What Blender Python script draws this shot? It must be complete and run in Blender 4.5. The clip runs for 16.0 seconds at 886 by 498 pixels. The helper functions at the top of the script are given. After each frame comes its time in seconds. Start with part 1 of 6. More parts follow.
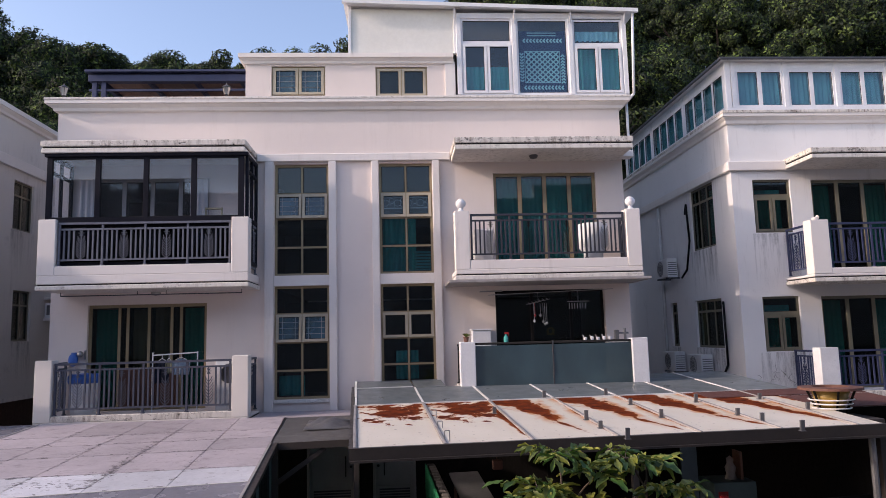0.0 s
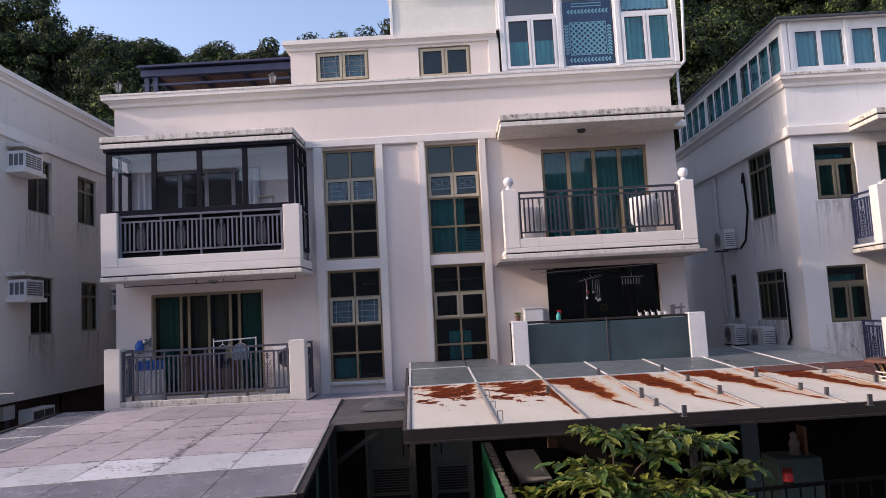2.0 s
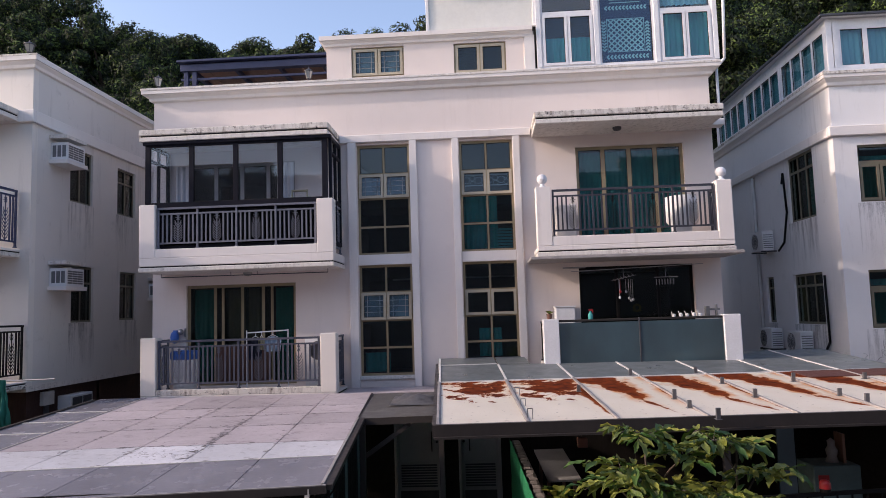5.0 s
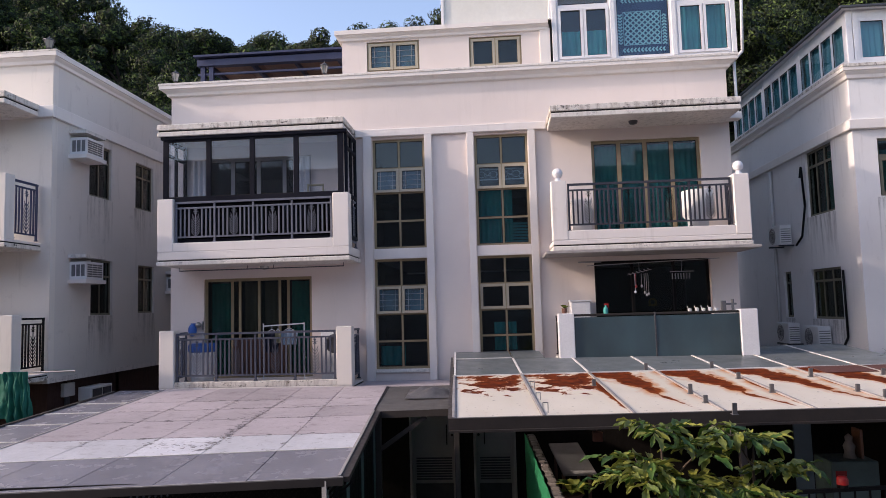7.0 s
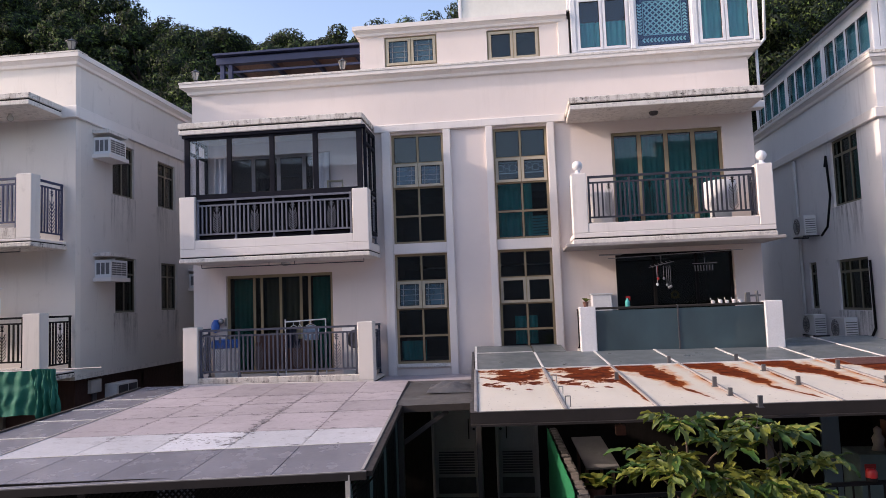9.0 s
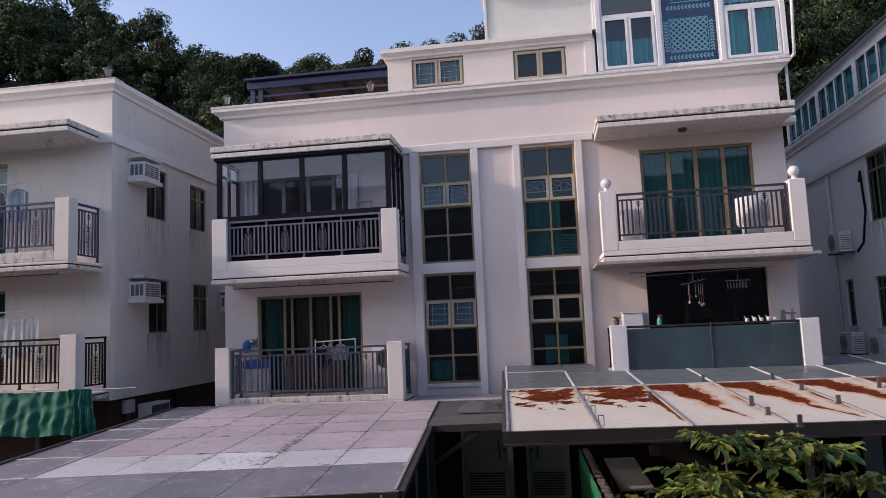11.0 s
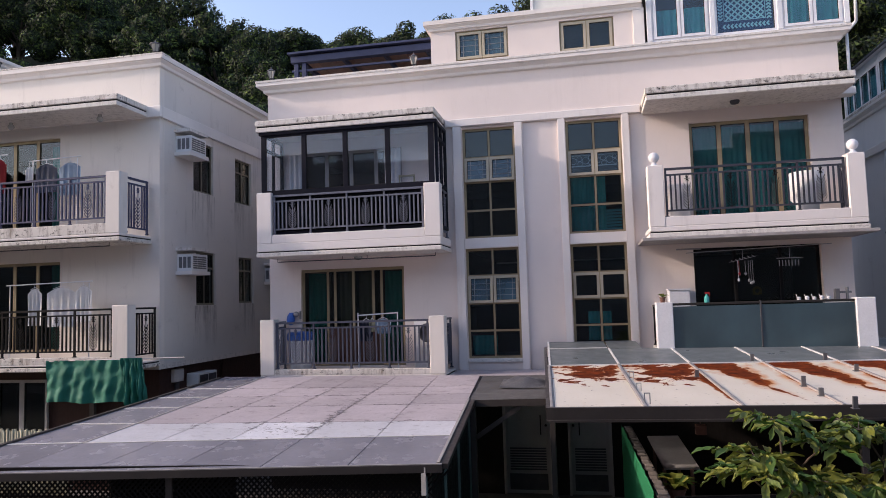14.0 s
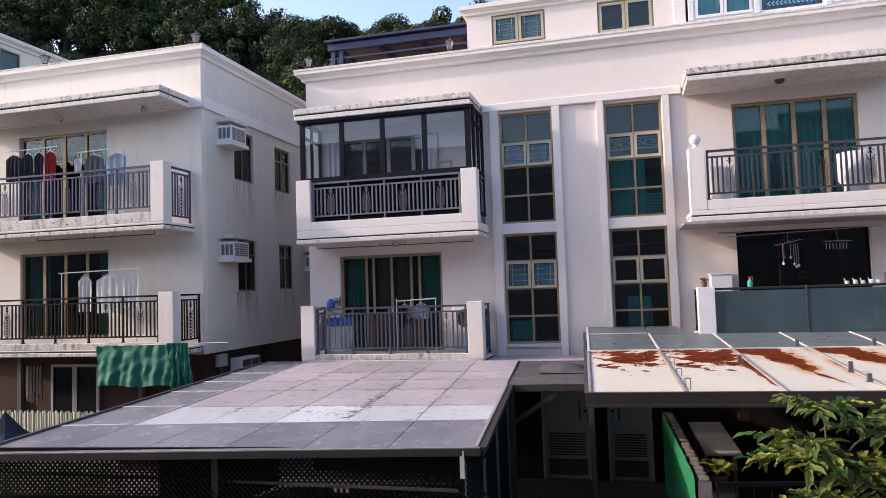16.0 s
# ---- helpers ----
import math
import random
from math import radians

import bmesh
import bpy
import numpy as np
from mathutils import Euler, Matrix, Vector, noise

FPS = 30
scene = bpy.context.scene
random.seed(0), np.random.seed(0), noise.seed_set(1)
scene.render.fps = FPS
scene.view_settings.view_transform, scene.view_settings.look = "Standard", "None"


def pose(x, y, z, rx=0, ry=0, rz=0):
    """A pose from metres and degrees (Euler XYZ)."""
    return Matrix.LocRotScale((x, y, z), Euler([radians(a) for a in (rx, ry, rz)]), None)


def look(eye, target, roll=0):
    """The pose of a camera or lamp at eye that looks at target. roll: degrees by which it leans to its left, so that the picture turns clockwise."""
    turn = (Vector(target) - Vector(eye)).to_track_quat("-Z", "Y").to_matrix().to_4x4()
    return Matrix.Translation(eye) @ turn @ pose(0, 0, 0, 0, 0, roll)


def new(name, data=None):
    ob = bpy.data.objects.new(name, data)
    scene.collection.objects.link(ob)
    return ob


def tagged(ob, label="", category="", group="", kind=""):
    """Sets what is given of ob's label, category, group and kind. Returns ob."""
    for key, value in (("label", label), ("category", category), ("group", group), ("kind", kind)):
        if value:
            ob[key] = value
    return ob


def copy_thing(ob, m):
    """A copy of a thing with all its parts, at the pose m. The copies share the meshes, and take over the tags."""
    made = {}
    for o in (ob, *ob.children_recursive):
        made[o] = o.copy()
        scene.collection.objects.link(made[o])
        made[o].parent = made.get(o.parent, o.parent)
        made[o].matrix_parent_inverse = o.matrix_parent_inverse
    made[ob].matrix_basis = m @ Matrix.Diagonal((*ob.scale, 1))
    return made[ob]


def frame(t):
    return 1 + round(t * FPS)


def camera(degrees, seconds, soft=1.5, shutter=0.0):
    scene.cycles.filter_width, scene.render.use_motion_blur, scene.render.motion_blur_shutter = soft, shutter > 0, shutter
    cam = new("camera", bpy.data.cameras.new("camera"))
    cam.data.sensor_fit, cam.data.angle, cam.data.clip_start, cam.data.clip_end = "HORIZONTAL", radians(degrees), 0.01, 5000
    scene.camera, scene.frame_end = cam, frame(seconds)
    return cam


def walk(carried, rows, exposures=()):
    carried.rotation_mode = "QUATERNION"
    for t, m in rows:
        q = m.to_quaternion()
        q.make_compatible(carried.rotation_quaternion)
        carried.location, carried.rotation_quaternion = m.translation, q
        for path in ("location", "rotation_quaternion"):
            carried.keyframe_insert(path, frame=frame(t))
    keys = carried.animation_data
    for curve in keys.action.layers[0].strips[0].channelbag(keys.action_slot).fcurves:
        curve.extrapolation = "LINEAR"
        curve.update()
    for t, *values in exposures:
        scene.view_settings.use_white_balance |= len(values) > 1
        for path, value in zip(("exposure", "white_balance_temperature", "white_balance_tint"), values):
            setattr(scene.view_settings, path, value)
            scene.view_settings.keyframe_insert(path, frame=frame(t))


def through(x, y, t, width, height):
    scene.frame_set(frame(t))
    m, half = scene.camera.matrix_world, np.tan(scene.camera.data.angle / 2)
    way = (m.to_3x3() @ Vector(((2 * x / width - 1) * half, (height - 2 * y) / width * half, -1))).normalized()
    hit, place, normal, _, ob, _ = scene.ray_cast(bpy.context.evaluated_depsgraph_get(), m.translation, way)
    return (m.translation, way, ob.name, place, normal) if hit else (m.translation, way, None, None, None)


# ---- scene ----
cam = camera(64.7, 16.0, 0.5)
PATH = [
    (0, (1.016, -16.215, 3.935), (1.141, -14.234, 4.179), -1.5),
    (0.5, (1.046, -16.188, 3.967), (1.089, -14.202, 4.195), -1.6),
    (1, (1.072, -16.21, 3.969), (1.072, -14.222, 4.19), -2.3),
    (1.5, (1.072, -16.185, 3.992), (1.064, -14.196, 4.198), -2.7),
    (2, (1.105, -16.198, 3.987), (1.076, -14.207, 4.174), -3.0),
    (2.5, (1.11, -16.179, 3.984), (1.05, -14.187, 4.157), -2.9),
    (3, (1.103, -16.173, 3.985), (1.051, -14.182, 4.162), -2.6),
    (3.5, (1.081, -16.173, 3.972), (1.038, -14.182, 4.155), -2.2),
    (4, (1.083, -16.171, 3.952), (1.015, -14.181, 4.141), -2.1),
    (6.5, (1.069, -16.216, 3.972), (0.919, -14.23, 4.145), -1.4),
    (7, (1.059, -16.221, 3.968), (0.901, -14.234, 4.135), -1.6),
    (7.5, (1.054, -16.139, 3.952), (0.882, -14.152, 4.096), -1.9),
    (8, (1.049, -16.197, 3.946), (0.884, -14.209, 4.095), -2.0),
    (8.5, (1.053, -16.208, 3.962), (0.865, -14.222, 4.11), -2.0),
    (11, (0.985, -16.237, 3.937), (0.701, -14.269, 4.152), -2.4),
    (11.5, (1.013, -16.327, 3.938), (0.701, -14.364, 4.156), -2.1),
    (12, (0.979, -16.237, 3.945), (0.65, -14.275, 4.145), -2.2),
    (12.5, (0.975, -16.227, 3.924), (0.643, -14.263, 4.109), -2.5),
    (13, (0.977, -16.293, 3.944), (0.632, -14.332, 4.122), -2.3),
    (13.5, (0.957, -16.237, 3.927), (0.595, -14.278, 4.099), -1.9),
    (14, (0.908, -16.176, 3.93), (0.509, -14.222, 4.079), -1.7),
    (14.5, (0.924, -16.22, 3.916), (0.489, -14.273, 4.054), -1.6),
    (15, (0.921, -16.269, 3.929), (0.48, -14.323, 4.06), -1.7),
    (15.5, (0.914, -16.206, 3.915), (0.441, -14.266, 4.027), -1.8),
    (16, (0.926, -16.191, 3.91), (0.419, -14.259, 4.024), -1.9),
]
walk(cam, [(t, look(eye, target, roll)) for t, eye, target, roll in PATH],
     [(0.0, 0.02, 6700, 22), (3.5, 0.06, 6750, 22), (6.5, 0.12, 6800, 21), (8.5, 0.27, 6830, 21), (11.0, -0.20, 6650, 23), (12.5, -0.13, 6680, 23), (14.0, 0.12, 6750, 21), (15.0, 0.36, 6720, 19), (16.0, 0.45, 6700, 18)])

# ---- world, sun ----
SUN_WAY = Vector((1.0, 0.226, -0.45)).normalized()
SUN_ELEV = math.asin(-SUN_WAY.z)
SUN_AZ = math.atan2(-SUN_WAY.x, -SUN_WAY.y)
world = bpy.data.worlds.new("world")
scene.world = world
world.use_nodes = True
wn = world.node_tree
sky = wn.nodes.new("ShaderNodeTexSky")
sky.sky_type = "NISHITA"
sky.sun_disc = False
sky.sun_elevation = SUN_ELEV
sky.sun_rotation = SUN_AZ
sky.air_density, sky.dust_density, sky.ozone_density = 1.0, 1.8, 1.3
wn.nodes["Background"].inputs[1].default_value = 0.285
wn.links.new(sky.outputs[0], wn.nodes["Background"].inputs[0])
sun_data = bpy.data.lights.new("sun", "SUN")
sun_data.energy, sun_data.angle, sun_data.color = 2.7, radians(1.6), (1.0, 0.88, 0.74)
sun = new("sun", sun_data)
sun.matrix_world = look((-40, -10, 30), Vector((-40, -10, 30)) + SUN_WAY)

# ---- materials ----
def base_nodes(name):
    m = bpy.data.materials.new(name)
    m.use_nodes = True
    nt = m.node_tree
    return m, nt, nt.nodes["Principled BSDF"]


def node(nt, kind, **kw):
    n = nt.nodes.new(kind)
    for k, v in kw.items():
        n.inputs[k].default_value = v
    return n


def noise_at(nt, scale, detail=5.0, stretch=(1, 1, 1), rough=0.6):
    tc = nt.nodes.new("ShaderNodeTexCoord")
    mp = nt.nodes.new("ShaderNodeMapping")
    mp.inputs["Scale"].default_value = stretch
    nt.links.new(tc.outputs["Object"], mp.inputs[0])
    n = node(nt, "ShaderNodeTexNoise", Scale=scale, Detail=detail, Roughness=rough)
    nt.links.new(mp.outputs[0], n.inputs["Vector"])
    return n.outputs["Fac"]


def ramp(nt, fac, lo, hi, a=0.0, b=1.0):
    r = nt.nodes.new("ShaderNodeMapRange")
    for i, v in ((1, lo), (2, hi), (3, a), (4, b)):
        r.inputs[i].default_value = v
    nt.links.new(fac, r.inputs[0])
    return r.outputs[0]


def mixc(nt, fac, a, b):
    m = nt.nodes.new("ShaderNodeMix")
    m.data_type = "RGBA"
    if isinstance(fac, float):
        m.inputs[0].default_value = fac
    else:
        nt.links.new(fac, m.inputs[0])
    for i, v in ((6, a), (7, b)):
        if isinstance(v, tuple):
            m.inputs[i].default_value = (*v, 1.0)
        else:
            nt.links.new(v, m.inputs[i])
    return m.outputs[2]


def calc(nt, op, a, b=0.0, c=0.0):
    m = nt.nodes.new("ShaderNodeMath")
    m.operation = op
    for i, v in ((0, a), (1, b), (2, c)):
        if isinstance(v, (int, float)):
            m.inputs[i].default_value = v
        else:
            nt.links.new(v, m.inputs[i])
    return m.outputs[0]


def surf(name, col, col2=None, scale=1.5, rough=0.6, metal=0.0, bump=0.0, bump_scale=60.0, stretch=(1, 1, 1),
         stain=None, stain_scale=2.0, stain_lo=0.55, stain_hi=0.75, stain_stretch=(1, 1, 1), each=0.0, spec=0.5):
    m, nt, b = base_nodes(name)
    col2 = col2 or tuple(c * 0.86 for c in col)
    c = mixc(nt, ramp(nt, noise_at(nt, scale, 6, stretch), 0.3, 0.7), col, col2)
    c = mixc(nt, ramp(nt, noise_at(nt, scale * 14, 3), 0.35, 0.75, 0.0, 0.25), c, tuple(x * 0.75 for x in col2))
    if stain:
        f = ramp(nt, noise_at(nt, stain_scale, 8, stain_stretch, 0.7), stain_lo, stain_hi)
        c = mixc(nt, f, c, stain)
    if each:
        oi = nt.nodes.new("ShaderNodeObjectInfo")
        hs = node(nt, "ShaderNodeHueSaturation")
        nt.links.new(ramp(nt, oi.outputs["Random"], 0, 1, 1 - each, 1 + each), hs.inputs["Value"])
        nt.links.new(c, hs.inputs["Color"])
        c = hs.outputs[0]
    nt.links.new(c, b.inputs["Base Color"])
    nt.links.new(ramp(nt, noise_at(nt, scale * 6, 4), 0.3, 0.7, max(0.02, rough - 0.1), min(1, rough + 0.1)), b.inputs["Roughness"])
    b.inputs["Metallic"].default_value = metal
    b.inputs["Specular IOR Level"].default_value = spec
    if bump:
        bp = node(nt, "ShaderNodeBump", Strength=bump, Distance=0.01)
        nt.links.new(noise_at(nt, bump_scale, 6), bp.inputs["Height"])
        nt.links.new(bp.outputs[0], b.inputs["Normal"])
    return m


def plaster(name, col, dirt, amount):
    """Painted render with broad blotches, rain streaks and grime specks."""
    m, nt, b = base_nodes(name)
    c = mixc(nt, ramp(nt, noise_at(nt, 0.7, 6), 0.3, 0.72), col, tuple(x * 0.93 for x in col))
    streak = ramp(nt, noise_at(nt, 1.0, 7, (2.6, 2.6, 0.30), 0.7), 0.56, 0.85, 0.0, amount)
    c = mixc(nt, streak, c, dirt)
    blot = ramp(nt, noise_at(nt, 1.6, 8, (1, 1, 1), 0.72), 0.6, 0.78, 0.0, amount * 0.8)
    c = mixc(nt, blot, c, tuple(x * 1.15 for x in dirt))
    speck = ramp(nt, noise_at(nt, 9, 6, (1, 1, 1), 0.8), 0.7, 0.8, 0.0, amount)
    c = mixc(nt, speck, c, tuple(x * 0.5 for x in dirt))
    nt.links.new(c, b.inputs["Base Color"])
    b.inputs["Roughness"].default_value = 0.75
    bp = node(nt, "ShaderNodeBump", Strength=0.25, Distance=0.008)
    nt.links.new(noise_at(nt, 45, 6), bp.inputs["Height"])
    nt.links.new(bp.outputs[0], b.inputs["Normal"])
    return m


def mouldy(name, col, amount):
    """Painted concrete edge with fine black mould, rain streaks and flaking."""
    m, nt, b = base_nodes(name)
    c = mixc(nt, ramp(nt, noise_at(nt, 1.2, 6), 0.3, 0.7), col, tuple(x * 0.87 for x in col))
    where = ramp(nt, noise_at(nt, 1.3, 5, (1, 1, 1), 0.6), 0.32, 0.52, 0.2, 1.0)
    streak = ramp(nt, noise_at(nt, 9.0, 7, (1, 1, 0.22), 0.7), 0.47, 0.66, 0.0, 0.9 * amount)
    c = mixc(nt, calc(nt, "MULTIPLY", streak, where), c, (0.24, 0.19, 0.155))
    spot = ramp(nt, noise_at(nt, 11.0, 10, (0.7, 0.7, 1.3), 0.82), 0.545, 0.61, 0.0, amount)
    c = mixc(nt, calc(nt, "MULTIPLY", spot, where), c, (0.03, 0.026, 0.024))
    nt.links.new(c, b.inputs["Base Color"])
    b.inputs["Roughness"].default_value = 0.8
    bp = node(nt, "ShaderNodeBump", Strength=0.4, Distance=0.01)
    nt.links.new(noise_at(nt, 25, 8), bp.inputs["Height"])
    nt.links.new(bp.outputs[0], b.inputs["Normal"])
    return m


def glass(name, tint, gloss, rough=0.02, wave=0.0, body=None, solid=0.0):
    """Window glass: lets light through with a tint and mirrors what stands opposite."""
    m = bpy.data.materials.new(name)
    m.use_nodes = True
    nt = m.node_tree
    nt.nodes.clear()
    out = nt.nodes.new("ShaderNodeOutputMaterial")
    tr = node(nt, "ShaderNodeBsdfTransparent", Color=(*tint, 1))
    gl = node(nt, "ShaderNodeBsdfGlossy", Color=(0.95, 0.97, 1, 1), Roughness=rough)
    lw = node(nt, "ShaderNodeLayerWeight", Blend=0.5)
    fr = calc(nt, "MULTIPLY_ADD", calc(nt, "POWER", lw.outputs["Facing"], 4.0), 0.4, 0.022 + gloss)
    mx = nt.nodes.new("ShaderNodeMixShader")
    under = tr.outputs[0]
    if solid:
        df = node(nt, "ShaderNodeBsdfDiffuse")
        cloud = ramp(nt, noise_at(nt, 0.9, 5, (1, 1, 0.6), 0.55), 0.3, 0.7)
        nt.links.new(mixc(nt, cloud, tuple(x * 0.6 for x in body), tuple(x * 1.5 for x in body)), df.inputs[0])
        m2 = node(nt, "ShaderNodeMixShader", Fac=solid)
        nt.links.new(tr.outputs[0], m2.inputs[1])
        nt.links.new(df.outputs[0], m2.inputs[2])
        under = m2.outputs[0]
    if wave:
        bp = node(nt, "ShaderNodeBump", Strength=wave, Distance=0.01)
        nt.links.new(noise_at(nt, 1.6, 2), bp.inputs["Height"])
        nt.links.new(bp.outputs[0], gl.inputs["Normal"])
    nt.links.new(fr, mx.inputs[0])
    nt.links.new(under, mx.inputs[1])
    nt.links.new(gl.outputs[0], mx.inputs[2])
    nt.links.new(mx.outputs[0], out.inputs[0])
    return m


def leafy(name, a, b_, through=0.3, few=1.0):
    m, nt, b = base_nodes(name)
    ge = nt.nodes.new("ShaderNodeNewGeometry")
    oi = nt.nodes.new("ShaderNodeObjectInfo")
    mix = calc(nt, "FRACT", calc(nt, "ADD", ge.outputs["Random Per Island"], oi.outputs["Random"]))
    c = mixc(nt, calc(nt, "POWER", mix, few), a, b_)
    hs = node(nt, "ShaderNodeHueSaturation")
    nt.links.new(ramp(nt, oi.outputs["Random"], 0, 1, 0.75, 1.25), hs.inputs["Value"])
    nt.links.new(c, hs.inputs["Color"])
    nt.links.new(hs.outputs[0], b.inputs["Base Color"])
    b.inputs["Roughness"].default_value = 0.5 if through > 0.2 else 0.85
    tl = nt.nodes.new("ShaderNodeBsdfTranslucent")
    nt.links.new(hs.outputs[0], tl.inputs[0])
    mx = node(nt, "ShaderNodeMixShader", Fac=through)
    nt.links.new(b.outputs[0], mx.inputs[1])
    nt.links.new(tl.outputs[0], mx.inputs[2])
    nt.links.new(mx.outputs[0], nt.nodes["Material Output"].inputs[0])
    return m


def rusty_sheet():
    """White painted steel sheet; rust runs from the back edge towards the front corner. Local x across, local y from the back."""
    m, nt, b = base_nodes("rusty_white_sheet")
    tc = nt.nodes.new("ShaderNodeTexCoord")
    sp = nt.nodes.new("ShaderNodeSeparateXYZ")
    nt.links.new(tc.outputs["Object"], sp.inputs[0])
    oi = nt.nodes.new("ShaderNodeObjectInfo")
    so = nt.nodes.new("ShaderNodeSeparateColor")
    nt.links.new(oi.outputs["Color"], so.inputs[0])
    much, lean = so.outputs[0], so.outputs[1]
    wob = ramp(nt, noise_at(nt, 1.3, 4, (1, 1, 1), 0.5), 0, 1, -0.22, 0.22)
    flaky = ramp(nt, noise_at(nt, 2.6, 10, (1.0, 1.15, 1), 0.66), 0, 1, -1.5, 1.5)
    wob2 = ramp(nt, noise_at(nt, 3.0, 7, (1.0, 0.8, 1), 0.55), 0, 1, -0.42, 0.42)
    v = calc(nt, "MULTIPLY", sp.outputs["Y"], -1.0)
    reach = ramp(nt, much, 0, 1, 0.75, 4.1)
    mid = calc(nt, "MULTIPLY_ADD", v, lean, ramp(nt, much, 0.3, 0.7, 0.55, 0.36))
    left = calc(nt, "MAXIMUM", calc(nt, "SUBTRACT", 1.0, calc(nt, "DIVIDE", v, reach)), 0.0)
    half = calc(nt, "MULTIPLY_ADD", calc(nt, "POWER", left, 1.15), ramp(nt, much, 0.2, 0.6, 0.50, 0.40), -0.02)
    off = calc(nt, "ABSOLUTE", calc(nt, "SUBTRACT", calc(nt, "ADD", sp.outputs["X"], wob), mid))
    rag = calc(nt, "MULTIPLY", wob2, ramp(nt, left, 0, 0.9, 0.25, 1.0))
    edge = calc(nt, "SUBTRACT", calc(nt, "ADD", half, rag), off)
    zone = calc(nt, "MAXIMUM", calc(nt, "DIVIDE", calc(nt, "ABSOLUTE", calc(nt, "SUBTRACT", sp.outputs["X"], 0.66)), 0.62),
                calc(nt, "DIVIDE", calc(nt, "ABSOLUTE", calc(nt, "SUBTRACT", v, 0.72)), 1.0))
    patch = calc(nt, "ADD", flaky, calc(nt, "MULTIPLY_ADD", zone, -0.62, ramp(nt, much, 0.2, 0.4, 0.36, 0.44)))
    long = calc(nt, "GREATER_THAN", much, 0.45)
    edge = calc(nt, "ADD", calc(nt, "MULTIPLY", edge, long), calc(nt, "MULTIPLY", patch, calc(nt, "SUBTRACT", 1.0, long)))
    seam = calc(nt, "SUBTRACT", calc(nt, "MULTIPLY", so.outputs[2], calc(nt, "SUBTRACT", 0.16, calc(nt, "MULTIPLY", calc(nt, "ABSOLUTE", calc(nt, "SUBTRACT", v, 1.5)), 0.10))),
                calc(nt, "SUBTRACT", 1.20, sp.outputs["X"]))
    edge = calc(nt, "MAXIMUM", edge, calc(nt, "MULTIPLY_ADD", wob2, 0.25, seam))
    rust = ramp(nt, edge, 0.0, 0.03)
    halo = calc(nt, "MULTIPLY", ramp(nt, edge, -0.14, 0.0, 0.0, 0.9), ramp(nt, left, 0.08, 0.4, 0.1, 1.0))
    paint = mixc(nt, ramp(nt, noise_at(nt, 1.3, 6), 0.3, 0.7), (0.75, 0.69, 0.59), (0.69, 0.63, 0.53))
    drip = ramp(nt, noise_at(nt, 3.0, 7, (3, 0.4, 1), 0.7), 0.55, 0.75, 0.0, 0.22)
    paint = mixc(nt, drip, paint, (0.62, 0.45, 0.30))
    chips = ramp(nt, noise_at(nt, 8, 4, (1.0, 2.4, 1), 0.6), 0.665, 0.68)
    paint = mixc(nt, chips, paint, (0.16, 0.12, 0.10))
    c = mixc(nt, calc(nt, "MULTIPLY", halo, ramp(nt, noise_at(nt, 3, 5, (1, 0.5, 1)), 0.36, 0.55)), paint, (0.56, 0.21, 0.045))
    rc = mixc(nt, ramp(nt, noise_at(nt, 5, 7), 0.35, 0.65), (0.065, 0.013, 0.007), (0.19, 0.038, 0.010))
    rc = mixc(nt, ramp(nt, edge, 0.0, 0.10, 0.7, 0.0), rc, (0.30, 0.075, 0.014))
    c = mixc(nt, rust, c, rc)
    nt.links.new(c, b.inputs["Base Color"])
    nt.links.new(ramp(nt, rust, 0, 1, 0.42, 0.9), b.inputs["Roughness"])
    nt.links.new(ramp(nt, rust, 0, 1, 0.5, 0.06), b.inputs["Specular IOR Level"])
    bp = node(nt, "ShaderNodeBump", Strength=0.35, Distance=0.004)
    nt.links.new(calc(nt, "ADD", noise_at(nt, 40, 6), rust), bp.inputs["Height"])
    nt.links.new(bp.outputs[0], b.inputs["Normal"])
    return m


def roof_sheet(name, col, dirt, rough, lo, clear=0.0):
    """Weathered roof sheet with scuffs and washed-out dust; clear: the share of light that it lets through."""
    m, nt, b = base_nodes(name)
    oi = nt.nodes.new("ShaderNodeObjectInfo")
    c = mixc(nt, ramp(nt, noise_at(nt, 1.1, 7), 0.3, 0.7), col, tuple(x * 0.8 for x in col))
    c = mixc(nt, ramp(nt, noise_at(nt, 2.5, 9, (1, 2.2, 1), 0.75), lo, lo + 0.14, 0, 0.75), c, dirt)
    c = mixc(nt, ramp(nt, noise_at(nt, 14, 6), 0.4, 0.8, 0, 0.4), c, tuple(x * 0.6 for x in col))
    c = mixc(nt, ramp(nt, noise_at(nt, 6, 8, (0.8, 1.8, 1), 0.8), 0.61, 0.64, 0, 0.7), c, tuple(x * 0.45 for x in dirt))
    hs = node(nt, "ShaderNodeHueSaturation")
    nt.links.new(ramp(nt, oi.outputs["Random"], 0, 1, 0.85, 1.12), hs.inputs["Value"])
    nt.links.new(c, hs.inputs["Color"])
    nt.links.new(hs.outputs[0], b.inputs["Base Color"])
    nt.links.new(ramp(nt, noise_at(nt, 3, 5), 0.3, 0.7, rough, rough + 0.25), b.inputs["Roughness"])
    if clear:
        tr = node(nt, "ShaderNodeBsdfTransparent", Color=(0.75, 0.78, 0.78, 1))
        mx = node(nt, "ShaderNodeMixShader", Fac=clear)
        nt.links.new(b.outputs[0], mx.inputs[1])
        nt.links.new(tr.outputs[0], mx.inputs[2])
        nt.links.new(mx.outputs[0], nt.nodes["Material Output"].inputs[0])
    return m


